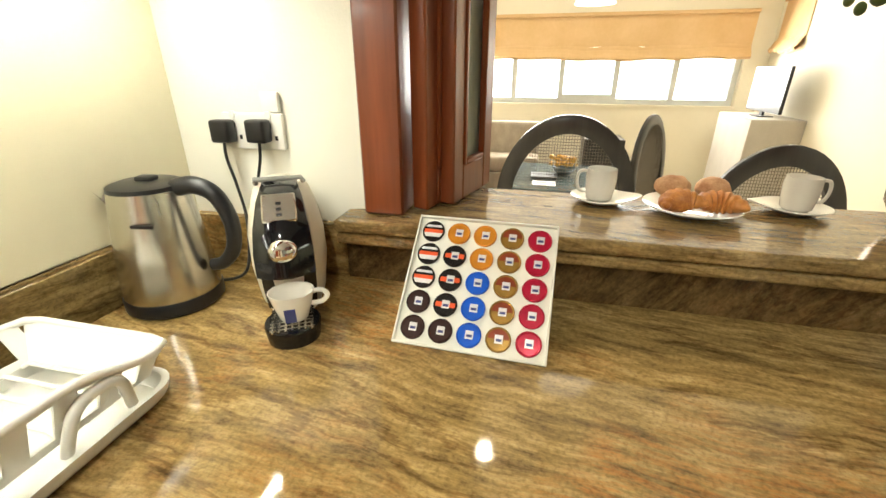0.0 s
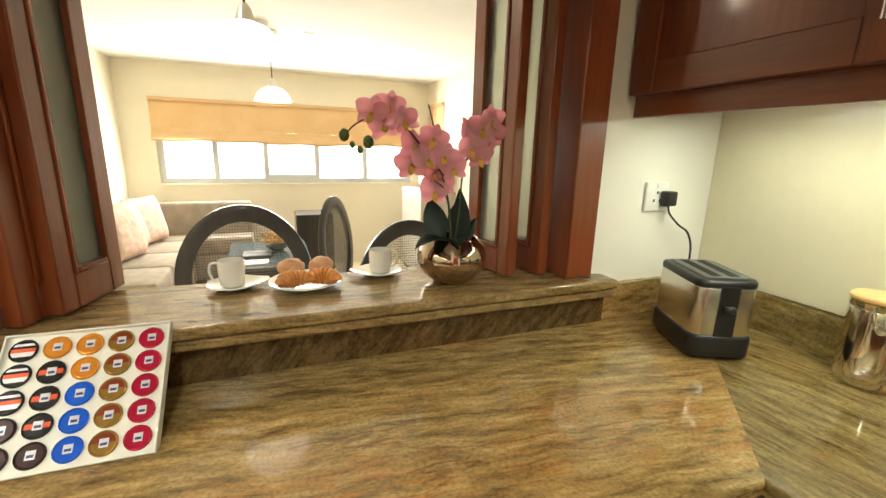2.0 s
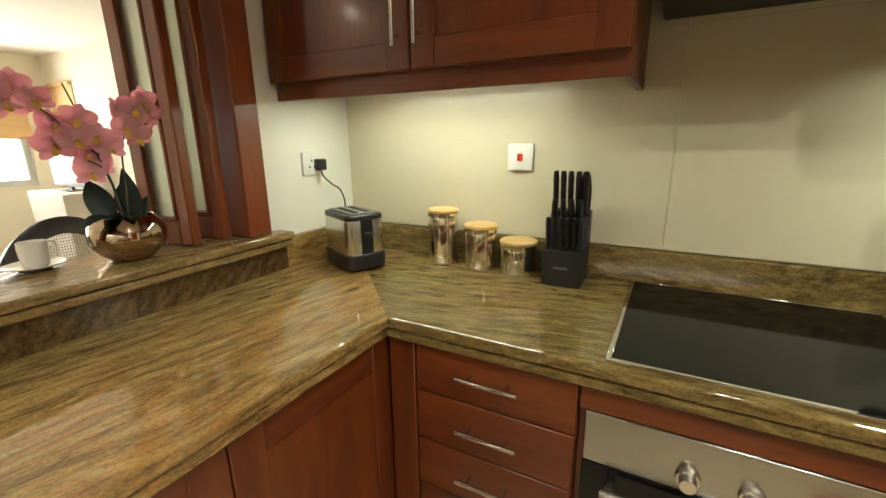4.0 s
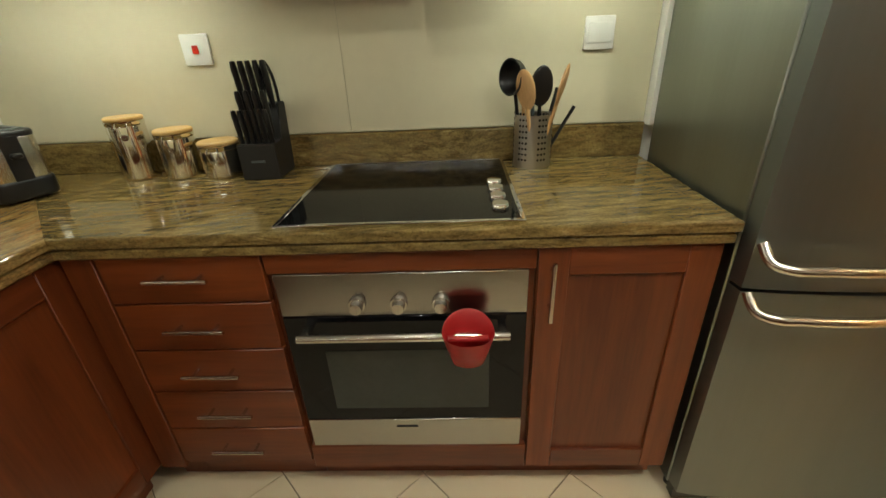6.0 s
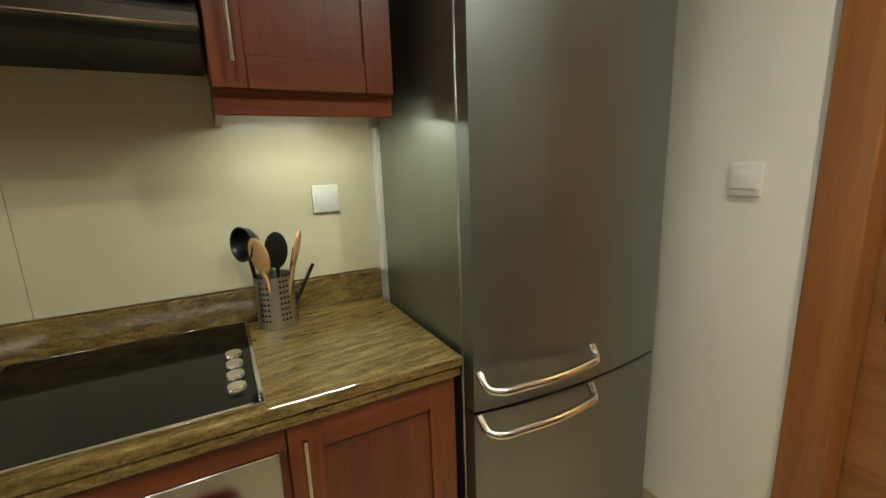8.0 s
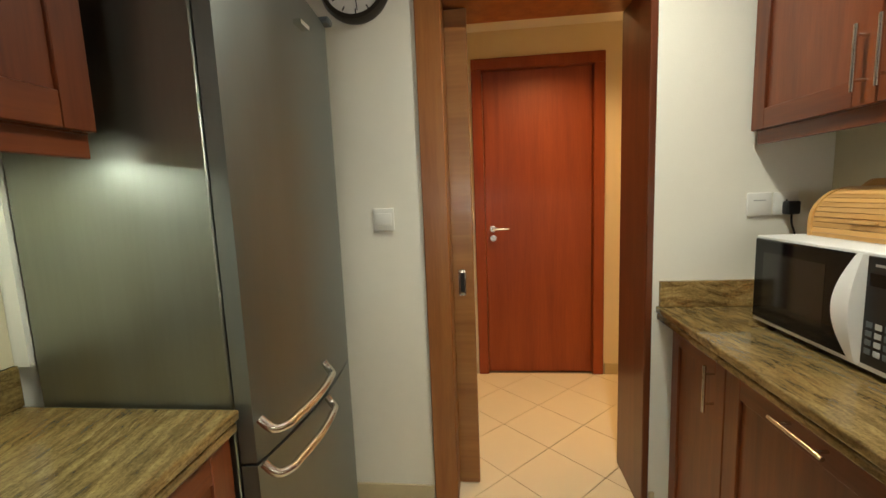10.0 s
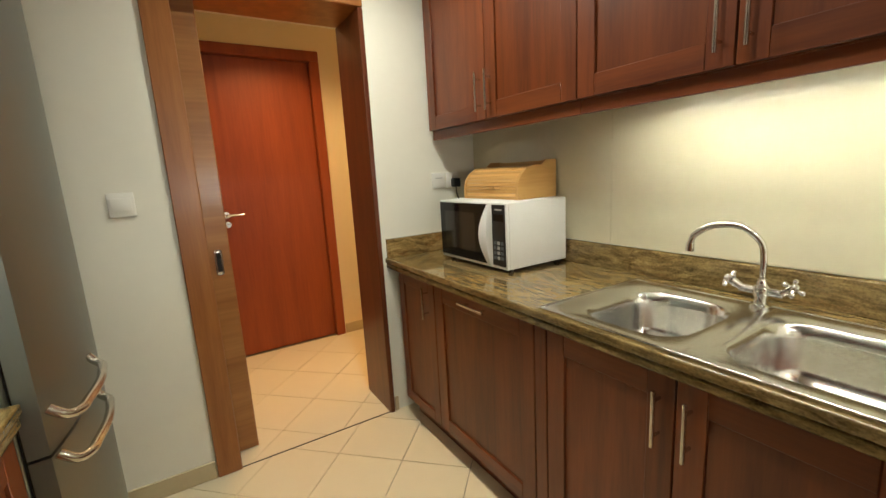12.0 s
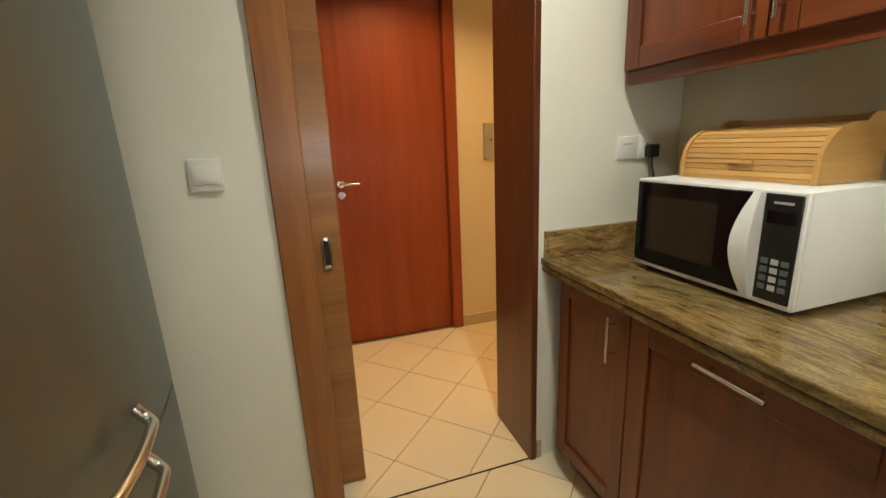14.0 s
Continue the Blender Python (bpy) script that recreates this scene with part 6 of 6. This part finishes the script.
MW = pose(-0.422, -1.615, TOP, 0, 0, 90.5)      # front left foot; the front looks to +x
t = thing("microwave", "white microwave oven with a black glass door", "microwave", MW)
mw_w, mw_d, mw_h = 0.512, 0.345, 0.304
part("body", B(0, mw_w, 0.0, mw_d, 0.016, mw_h, bevel=0.004, seg=2), WHITE_MATT, t, "white enamelled case")
for x in (0.03, mw_w - 0.03):
    for y in (0.03, mw_d - 0.03):
        part("foot", cyl(bmesh.new(), (x, y, 0.0), (x, y, 0.018), 0.012), BLACK, t)
part("front_frame", B(0.0, mw_w, -0.014, 0.0, 0.016, mw_h, bevel=0.003), WHITE_MATT, t)
d = part("door", B(0.006, 0.396, -0.021, -0.0135, 0.03, mw_h - 0.008, bevel=0.003), BLACKGLASS, t, "black glass door")
part("window", B(0.05, 0.30, -0.0216, -0.0205, 0.075, mw_h - 0.05), mat("microwave_window", (0.02, 0.018, 0.016), 0.12, vary=0.2, scale=300), d)
bm = bmesh.new()
prev = None
for i in range(15):
    u = i / 14
    z = 0.024 + (mw_h - 0.03) * u
    o = math.sin(math.pi * u)
    ring = [bm.verts.new((0.396 - 0.034 * o, -0.018, z)), bm.verts.new((0.392 - 0.028 * o, -0.018 - 0.030 * o - 0.004, z)), bm.verts.new((0.409, -0.018 - 0.024 * o - 0.004, z)), bm.verts.new((0.416, -0.014, z))]
    if prev:
        for k in range(4):
            bm.faces.new((prev[k], prev[(k + 1) % 4], ring[(k + 1) % 4], ring[k]))
    else:
        bm.faces.new(ring[::-1])
    prev = ring
bm.faces.new(prev)
part("handle", bm, WHITE_MATT, d, "bowed white handle", smooth=50)
part("control_panel", B(0.418, mw_w - 0.008, -0.018, -0.0135, 0.03, mw_h - 0.008, bevel=0.002), BLACK, t, "black control panel")
for i in range(4):
    for j in range(3):
        part("button", B(0.428 + j * 0.024, 0.446 + j * 0.024, -0.0195, -0.0178, 0.058 + i * 0.022, 0.072 + i * 0.022, bevel=0.001), LABELGREY if j == 1 else GREYPLASTIC, t)
part("display", B(0.428, 0.495, -0.0188, -0.0178, 0.225, 0.255), BLACKGLASS, t)
part("logo", B(0.44, 0.485, -0.0188, -0.0178, 0.272, 0.278), LABELGREY, t)

# bread bin with a roll front
BB = pose(-0.530, -1.570, TOP + mw_h + 0.001, 0, 0, 91)
t = thing("bread_bin", "bamboo bread bin with a rolled slatted front", "bread bin", BB)
bw, bd, bh = 0.400, 0.245, 0.172
arc = [(0.0, 0.0), (0.0, 0.045)] + [(0.0 + 0.115 * (1 - math.cos(radians(a))), 0.045 + 0.105 * math.sin(radians(a))) for a in range(10, 91, 10)]
end = arc + [(0.150, 0.150), (0.165, 0.163), (0.18, bh), (bd, bh), (bd, 0.0)]
for x0, x1 in ((0, 0.014), (bw - 0.014, bw)):
    bm = bmesh.new()
    a = [bm.verts.new((x0, y, z)) for y, z in end]
    b = [bm.verts.new((x1, y, z)) for y, z in end]
    bm.faces.new(a)
    bm.faces.new(b[::-1])
    for i in range(len(end)):
        bm.faces.new((a[i], a[(i + 1) % len(end)], b[(i + 1) % len(end)], b[i]))
    part("end_panel", bm, BAMBOO, t)
BAMBOO_X = wood("bamboo_slat", (0.50, 0.26, 0.07), (0.66, 0.38, 0.13), 0.4, "x", 0.8, 0.1)
part("base", B(0.014, bw - 0.014, 0.004, bd, 0.0, 0.012), BAMBOO_X, t)
part("back_panel", B(0.014, bw - 0.014, bd - 0.012, bd, 0.012, bh - 0.004), BAMBOO_X, t)
part("top_panel", B(0.014, bw - 0.014, 0.125, bd - 0.012, 0.138, 0.150), BAMBOO_X, t)
slat_pts = [(0.004, 0.012 + 0.0165 * i) for i in range(3)] + [(0.004 + 0.115 * (1 - math.cos(radians(a))), 0.045 + 0.101 * math.sin(radians(a))) for a in range(8, 91, 9)]
for (y0, z0), (y1, z1) in zip(slat_pts, slat_pts[1:]):
    dv = Vector((0, y1 - y0, z1 - z0))
    L = dv.length
    bm = B(0.0145, bw - 0.0145, -0.004, 0.004, 0.0006, L - 0.0006, bevel=0.0012)
    part("slat", bm, BAMBOO_X, t, m=Matrix.Translation((0, y0 + 0.003, z0)) @ Matrix.Rotation(-math.atan2(dv.y, dv.z), 4, "X"))
part("pull", B(bw / 2 - 0.04, bw / 2 + 0.04, -0.008, 0.004, 0.048, 0.056, bevel=0.002), BAMBOO_X, t)

# hall fittings
t = thing("intercom", "pale grey intercom panel on the hall wall", "intercom", pose(-0.570, HALL_Y, 1.22, 0, 0, 180) @ Matrix.Diagonal((0.7, 0.8, 0.55, 1)))
part("case", B(-0.05, 0.05, -0.03, -0.0005, 0, 0.44, bevel=0.004), mat("warm_grey_plastic", (0.42, 0.38, 0.32), 0.5, vary=0.05), t)
part("lens", cyl(bmesh.new(), (0.02, -0.029, 0.24), (0.02, -0.033, 0.24), 0.012, n=16), BLACK, t)
for x, y, z in ((0.28, -0.40, CEIL), (0.05, -1.25, CEIL), (0.1, -2.65, CEIL), (-1.2, -2.6, CEIL), (0.1, 1.75, ROOM_TOP), (0.72, 3.4, ROOM_TOP), (1.6, 2.4, ROOM_TOP)):
    t = thing("downlight", "round recessed ceiling downlight with a metal ring", "downlight", pose(x, y, z), "ceiling downlights")
    part("ring", lathe(bmesh.new(), [(0.042, -0.004), (0.055, -0.003), (0.058, 0.0), (0.042, 0.0)], 32), NICKEL, t)

# ---- living room beyond the hatch ----
def roman_blind(m, w, h, label):
    t = thing("roman_blind", label, "blind", m, "roman blinds")
    part("cloth", B(0, w, -0.006, 0.0, 0.10, h), BLIND, t)
    for i in range(3):
        bm = bmesh.new()
        n = 40
        prev = None
        for k in range(n + 1):
            x = w * k / n
            z = 0.006 * math.sin(k * 0.9 + i) + 0.008 * math.sin(k * 0.21)
            ring = [bm.verts.new((x, -0.006 - 0.016 * i, 0.11 - 0.03 * i + z)), bm.verts.new((x, -0.03 - 0.016 * i, 0.04 - 0.018 * i + z)), bm.verts.new((x, -0.018 - 0.016 * i, 0.02 - 0.018 * i + z)), bm.verts.new((x, -0.002 - 0.012 * i, 0.06 - 0.02 * i + z))]
            if prev:
                for q in range(4):
                    bm.faces.new((prev[q], prev[(q + 1) % 4], ring[(q + 1) % 4], ring[q]))
            prev = ring
        part("fold", bm, BLIND, t, smooth=50)
    part("head_rail", B(0, w, -0.03, 0.0, h - 0.03, h), BLIND, t)


roman_blind(pose(-0.64, ROOM_N - 0.004, 1.38), 2.66, 0.40, "amber roman blind half drawn over the living room window")
roman_blind(pose(ROOM_E - 0.004, 5.12, 1.43, 0, 0, -90), 0.45, 0.42, "amber roman blind on the side wall by the window")
# window frame, sill, panes
t = thing("window_2", "wide aluminium living room window in bright daylight", "window", pose(0, ROOM_N, 0))
tagged(t, kind="structure")
for x in (WIN_L, -0.14, 0.345, 0.878, 1.42, WIN_R - 0.05):
    part("mullion", B(x, x + 0.05, 0.06, 0.11, WIN_B, WIN_T), WINFRAME, t)
for z in (WIN_B, WIN_T - 0.05):
    part("rail", B(WIN_L + 0.05, WIN_R - 0.05, 0.062, 0.108, z, z + 0.05), WINFRAME, t)
part("sash", B(0.395, 0.878, 0.055, 0.10, WIN_B + 0.05, WIN_B + 0.09), WINFRAME, t)
part("sill", B(WIN_L, WIN_R, -0.02, 0.06, WIN_B - 0.02, WIN_B - 0.001), PAINT_ROOM, t)
for x0, x1 in ((WIN_L + 0.05, -0.14), (-0.09, 0.345), (0.395, 0.878), (0.928, 1.42), (1.47, WIN_R - 0.05)):
    g = part("pane", B(x0, x1, 0.083, 0.088, WIN_B + 0.05, WIN_T - 0.05), GLASS, t)
    g.visible_shadow = False
struct("backdrop", B(-12, 12, 16, 16.05, -8, 12), BACKDROP, "hazy white daylight outside the window", "sky")


def dining_chair(m, label):
    """Round-backed chair; the back leans to +y, the seat faces -y."""
    t = thing("dining_chair", label, "chair", m, "dining chairs")
    zc, rx, rz = 0.86, 0.265, 0.30
    bm = bmesh.new()
    n = 48
    prev = None
    rings = []
    for i in range(n):
        a = 2 * math.pi * i / n
        c = Vector((rx * math.cos(a), 0.03 * math.sin(a) + 0.22, zc + rz * math.sin(a)))
        o = Vector((math.cos(a), 0, math.sin(a)))
        f = Vector((0, 1, 0))
        rings.append([bm.verts.new(c + o * u * 0.034 + f * v * 0.02) for u, v in ((-1, -0.8), (-0.6, -1), (0.6, -1), (1, -0.6), (1, 0.6), (0.6, 1), (-0.6, 1), (-1, 0.8))])
    for i in range(n):
        a, b = rings[i], rings[(i + 1) % n]
        for k in range(8):
            bm.faces.new((a[k], a[(k + 1) % 8], b[(k + 1) % 8], b[k]))
    part("back_frame", bm, DARKWOOD, t, "black oval back frame", smooth=50)
    # woven cane: a fine open net in the oval
    bm = bmesh.new()
    for k in range(-22, 23):
        x = k * 0.0115
        hz_ = rz * math.sqrt(max(0, 1 - (x / rx) ** 2)) - 0.02
        if hz_ > 0.02:
            box(bm, x - 0.0009, x + 0.0009, 0.219, 0.222, zc - hz_, zc + hz_)
    for k in range(-25, 26):
        z = k * 0.0115
        hx_ = rx * math.sqrt(max(0, 1 - (z / rz) ** 2)) - 0.02
        if hx_ > 0.02:
            box(bm, -hx_, hx_, 0.2221, 0.2245, zc + z - 0.0009, zc + z + 0.0009)
    part("cane_net", bm, CANE, t, "fine woven cane net")
    part("seat", B(-0.25, 0.25, -0.25, 0.22, 0.42, 0.49, bevel=0.03, seg=3), FABRIC, t, smooth=60)
    part("seat_frame", B(-0.24, 0.24, -0.24, 0.21, 0.36, 0.42, bevel=0.01), DARKWOOD, t)
    for x in (-0.21, 0.21):
        for y in (-0.21, 0.19):
            part("leg", cyl(bmesh.new(), (x, y, 0.362), (x * 1.03, y * 1.05, 0), 0.024, 0.015, n=12), DARKWOOD, t)
    for x in (-0.12, 0.12):
        part("back_post", cyl(bmesh.new(), (x, 0.20, 0.40), (x, 0.215, 0.60), 0.016, n=10), DARKWOOD, t)
    return t


CHAIR = Matrix.Diagonal((0.84, 0.85, 0.95, 1))
# the near pair turn their backs to the hatch
ch = dining_chair(pose(0.32, 2.20, 0, 0, 0, 180) @ CHAIR, "black oval-backed dining chair with a woven cane back")
copy_thing(ch, pose(0.94, 2.02, 0, 0, 0, 180) @ CHAIR)
copy_thing(ch, pose(0.90, 2.62, 0, 0, 0, 58) @ CHAIR)
copy_thing(ch, pose(1.62, 2.48, 0, 0, 0, 215) @ CHAIR)


def cushion(m, label):
    bm = bmesh.new()
    n = 12
    top, bot = [], []
    for i in range(n + 1):
        for j in range(n + 1):
            u, v = i / n * 2 - 1, j / n * 2 - 1
            pin = 0.93 + 0.07 * (u * u + v * v) / 2
            h = 0.075 * (1 - u ** 4) ** 0.6 * (1 - v ** 4) ** 0.6 if abs(u) < 1 and abs(v) < 1 else 0
            top.append(bm.verts.new((u * 0.21 * pin, -h, 0.21 + v * 0.21 * pin)))
            bot.append(top[-1] if h == 0 else bm.verts.new((u * 0.21 * pin, h, 0.21 + v * 0.21 * pin)))
    for i in range(n):
        for j in range(n):
            q = [i * (n + 1) + j, (i + 1) * (n + 1) + j, (i + 1) * (n + 1) + j + 1, i * (n + 1) + j + 1]
            bm.faces.new([top[k] for k in q])
            bm.faces.new([bot[k] for k in reversed(q)])
    solid("cushion", bm, CUSHION, label, "cushion", m, smooth=80, group="cushions on the sofa")


# corner sofa along the west wall
t = thing("sofa", "taupe fabric corner sofa under the window", "sofa", pose(ROOM_W + 0.02, 3.30, 0) @ Matrix.Diagonal((0.62, 0.53, 1, 1)))
part("base", B(0.0, 0.92, 0.0, 3.45, 0.06, 0.30, bevel=0.02, seg=2), FABRIC, t)
part("base", B(0.92, 1.75, 2.65, 3.45, 0.06, 0.30, bevel=0.02, seg=2), FABRIC, t)
for i in range(3):
    part("seat_cushion", B(0.22, 0.93, 0.02 + i * 0.88, 0.02 + (i + 1) * 0.88 - 0.01, 0.302, 0.46, bevel=0.045, seg=4), FABRIC, t, smooth=60)
part("seat_cushion", B(0.22, 1.76, 2.67, 3.22, 0.302, 0.46, bevel=0.045, seg=4), FABRIC, t, smooth=60)
part("backrest", B(0.0, 0.22, 0.0, 3.45, 0.30, 0.78, bevel=0.05, seg=4), FABRIC, t, smooth=60)
part("backrest", B(0.23, 1.75, 3.23, 3.45, 0.30, 0.78, bevel=0.05, seg=4), FABRIC, t, smooth=60)
cushion(pose(ROOM_W + 0.28, 4.05, 0.47, -14, 0, 75), "pink and cream patterned cushion on the sofa")
cushion(pose(ROOM_W + 0.30, 4.62, 0.47, -14, 0, 68), "pink and cream patterned cushion on the sofa")
cushion(pose(ROOM_W + 0.26, 4.33, 0.47, -14, 0, 85), "pink and cream patterned cushion on the sofa")
solid("rug", B(-0.20, 1.0, 3.3, 4.7, 0.0005, 0.012, bevel=0.004), RUG, "red patterned rug below the coffee table", "rug")
t = thing("coffee_table", "black coffee table with a dark glass top", "coffee table", pose(0.36, 4.05, 0.012) @ Matrix.Diagonal((0.9, 0.7, 1, 1)))
part("top", B(-0.36, 0.36, -0.70, 0.70, 0.415, 0.438, bevel=0.003), TABLEGLASS, t, "dark glossy glass top")
part("apron", B(-0.33, 0.33, -0.67, 0.67, 0.30, 0.4145, bevel=0.004), DARKWOOD, t)
for x in (-0.30, 0.30):
    for y in (-0.64, 0.64):
        part("leg", B(x - 0.03, x + 0.03, y - 0.03, y + 0.03, 0, 0.2995, bevel=0.003), DARKWOOD, t)
t = thing("flower_bowl", "yellow flowers in a low glass bowl on the table", "flowers", pose(0.43, 4.10, 0.451))
part("bowl", lathe(bmesh.new(), [(0, 0), (0.05, 0), (0.09, 0.04), (0.10, 0.07), (0.096, 0.07), (0.08, 0.035), (0, 0.01)], 28), TABLEGLASS, t, smooth=60)
bm = bmesh.new()
rf = random.Random(2)
for i in range(46):
    a, r = rf.uniform(0, 6.28), rf.uniform(0, 0.11)
    bmesh.ops.create_icosphere(bm, subdivisions=1, radius=rf.uniform(0.014, 0.026), matrix=pose(r * math.cos(a), r * math.sin(a), 0.08 + rf.uniform(0, 0.07)))
part("blooms", bm, YELLOW, t, "yellow blooms", smooth=30)
solid("tray", B(0.16, 0.38, 3.85, 4.05, 0.451, 0.475, bevel=0.004), DARKWOOD, "black tray on the coffee table", "tray")
solid("magazine", B(0.18, 0.36, 3.66, 3.80, 0.451, 0.458, bevel=0.001), WHITE, "pale magazine on the coffee table", "magazine")
t = thing("side_cabinet", "low black cabinet by the window wall", "cabinet", pose(0.80, 4.80, 0) @ Matrix.Diagonal((0.65, 0.8, 1, 1)))
part("body", B(-0.28, 0.28, -0.22, 0.22, 0.03, 0.68, bevel=0.006), DARKWOOD, t)
part("foot", B(-0.26, 0.26, -0.20, 0.20, 0.0, 0.0295), BLACK, t)
# television on a pale stand by the side wall
t = thing("tv_stand", "pale grey cabinet below the television", "cabinet", pose(1.95, 4.62, 0) @ Matrix.Diagonal((0.62, 0.62, 1, 1)))
part("body", B(-0.22, 0.40, -0.55, 0.55, 0.04, 0.92, bevel=0.006), mat("pale_grey_laminate", (0.50, 0.46, 0.40), 0.5, vary=0.05), t)
part("plinth", B(-0.20, 0.38, -0.53, 0.53, 0.0, 0.0395), BLACK, t)
t = thing("television", "slim black flat screen seen edge on", "television", pose(2.00, 4.58, 0.921) @ Matrix.Scale(0.62, 4))
part("screen", B(-0.02, 0.02, -0.48, 0.48, 0.06, 0.62, bevel=0.004), BLACK, t)
part("stand", B(-0.09, 0.09, -0.14, 0.14, 0.0, 0.012, bevel=0.003), BLACK, t)
part("neck", B(-0.015, 0.015, -0.04, 0.04, 0.0125, 0.07), BLACK, t)
for x, y in ((0.47, 3.5), (0.39, 1.85)):
    t = thing("pendant_lamp", "opal glass pendant lamp on a thin cord", "pendant lamp", pose(x, y, 0.05), "pendant lamps")
    part("cord", cyl(bmesh.new(), (0, 0, 1.730), (0, 0, ROOM_TOP - 0.13), 0.004, n=8), BLACK, t)
    part("ceiling_rose", lathe(bmesh.new(), [(0.0, ROOM_TOP - 0.14), (0.015, ROOM_TOP - 0.14), (0.05, ROOM_TOP - 0.062), (0.05, ROOM_TOP - 0.0505), (0, ROOM_TOP - 0.0505)], 24), NICKEL, t)
    part("cap", lathe(bmesh.new(), [(0.008, 1.750), (0.02, 1.735), (0.032, 1.695), (0.0, 1.695)], 24), NICKEL, t)
    part("shade", lathe(bmesh.new(), [(0.03, 1.694), (0.07, 1.680), (0.105, 1.645), (0.122, 1.600), (0.118, 1.600), (0.10, 1.642), (0.066, 1.675), (0.028, 1.689)], 36), OPAL, t, "glowing opal glass shade", smooth=60)
t = thing("smoke_detector", "round cream smoke detector on the ceiling", "smoke detector", pose(0.42, 3.3, ROOM_TOP))
part("case", lathe(bmesh.new(), [(0, -0.045), (0.035, -0.042), (0.05, -0.02), (0.052, -0.0005), (0, -0.0005)], 28), WHITE, t)
t = thing("picture", "small framed picture on the living room wall", "picture", pose(ROOM_E, 3.1, 1.25, 0, 0, -90))
part("frame", B(-0.16, 0.16, -0.02, -0.0005, 0, 0.24, bevel=0.003), DARKWOOD, t)
part("print", B(-0.13, 0.13, -0.0215, -0.0195, 0.03, 0.21), mat("grey_picture", (0.45, 0.42, 0.34), 0.4, vary=0.5, scale=12), t)

# ---- tiles ----
def clip(poly, x0, x1, y0, y1):
    for ax, v, sign in ((0, x0, 1), (0, x1, -1), (1, y0, 1), (1, y1, -1)):
        out = []
        for i, p in enumerate(poly):
            q = poly[(i + 1) % len(poly)]
            dp, dq = (p[ax] - v) * sign, (q[ax] - v) * sign
            if dp >= 0:
                out.append(p)
            if dp * dq < 0:
                k = dp / (dp - dq)
                out.append((p[0] + (q[0] - p[0]) * k, p[1] + (q[1] - p[1]) * k))
        poly = out
        if len(poly) < 3:
            return []
    return poly


def area(poly):
    return abs(sum(p[0] * q[1] - q[0] * p[1] for p, q in zip(poly, poly[1:] + poly[:1]))) / 2


def lay(parent, x0, x1, y0, y1, side, ox, oy, gap=0.004, diagonal=True):
    h = side / math.sqrt(2) if diagonal else side / 2
    whole = None
    reach = int(max(x1 - x0, y1 - y0) / side) + 4
    for i in range(-reach, reach):
        for j in range(-reach, reach):
            if diagonal:
                cx, cy = ox + (i + j) * h, oy + (i - j) * h
                g = h - gap / math.sqrt(2)
                poly = [(cx + g, cy), (cx, cy + g), (cx - g, cy), (cx, cy - g)]
            else:
                cx, cy = ox + i * side, oy + j * side
                g = h - gap / 2
                poly = [(cx + g, cy + g), (cx - g, cy + g), (cx - g, cy - g), (cx + g, cy - g)]
            cut = clip(poly, x0, x1, y0, y1)
            if not cut or area(cut) < 0.0004:
                continue
            full = len(cut) == 4 and abs(area(cut) - area(poly)) < 1e-7
            if full and whole is not None:
                ob = new("tile", whole)
            else:
                bm = bmesh.new()
                prism(bm, [(p[0] - cx, p[1] - cy) for p in cut], -0.008, 0.0)
                me = mesh("tile", bm, FLOORTILE)
                if full:
                    whole = me
                ob = new("tile", me)
            ob.parent = parent
            ob.location = (cx, cy, 0)


TILE = 0.33
lay(floor, WX, EX, SY, NY, TILE, 0.468, -1.659)
lay(floor_hall, -2.05, 1.70, HALL_Y, SY - 0.001, TILE, 0.425, -2.27)
lay(floor_room, ROOM_W, ROOM_E, NY + 0.14, ROOM_N, 0.45, 0, 2, diagonal=False)


def wall_tiles(name, wall, face, sign, y0, y1, first, w, z_rows):
    for z0, z1 in z_rows:
        y = first
        while y < y1:
            a, b = max(y, y0), min(y + w, y1)
            if b - a > 0.02:
                bm = B(0, 0.008, a + 0.0006, b - 0.0006, z0 + 0.0002, z1 - 0.0002, bevel=0.0004)
                ob = new("tile", mesh("tile", bm, SPLASHTILE))
                ob.parent = wall
                ob.location = (face if sign > 0 else face - 0.008, 0, 0)
            y += w


wall_e_ob = bpy.data.objects["wall_east"]
wall_w_ob = bpy.data.objects["wall_west"]
ROWS_Z = ((1.006, 1.606), (1.606, 1.75))
wall_tiles("tile", wall_e_ob, EX, -1, E_END, NY, -1.25, 1.2, ROWS_Z)
wall_tiles("tile", wall_w_ob, WX, 1, SY, PIER_Y, -2.086, 1.2, ROWS_Z)
wall_tiles("tile", wall_w_ob, PIER_X, 1, PIER_Y, NY, 0.314, 1.2, ROWS_Z)
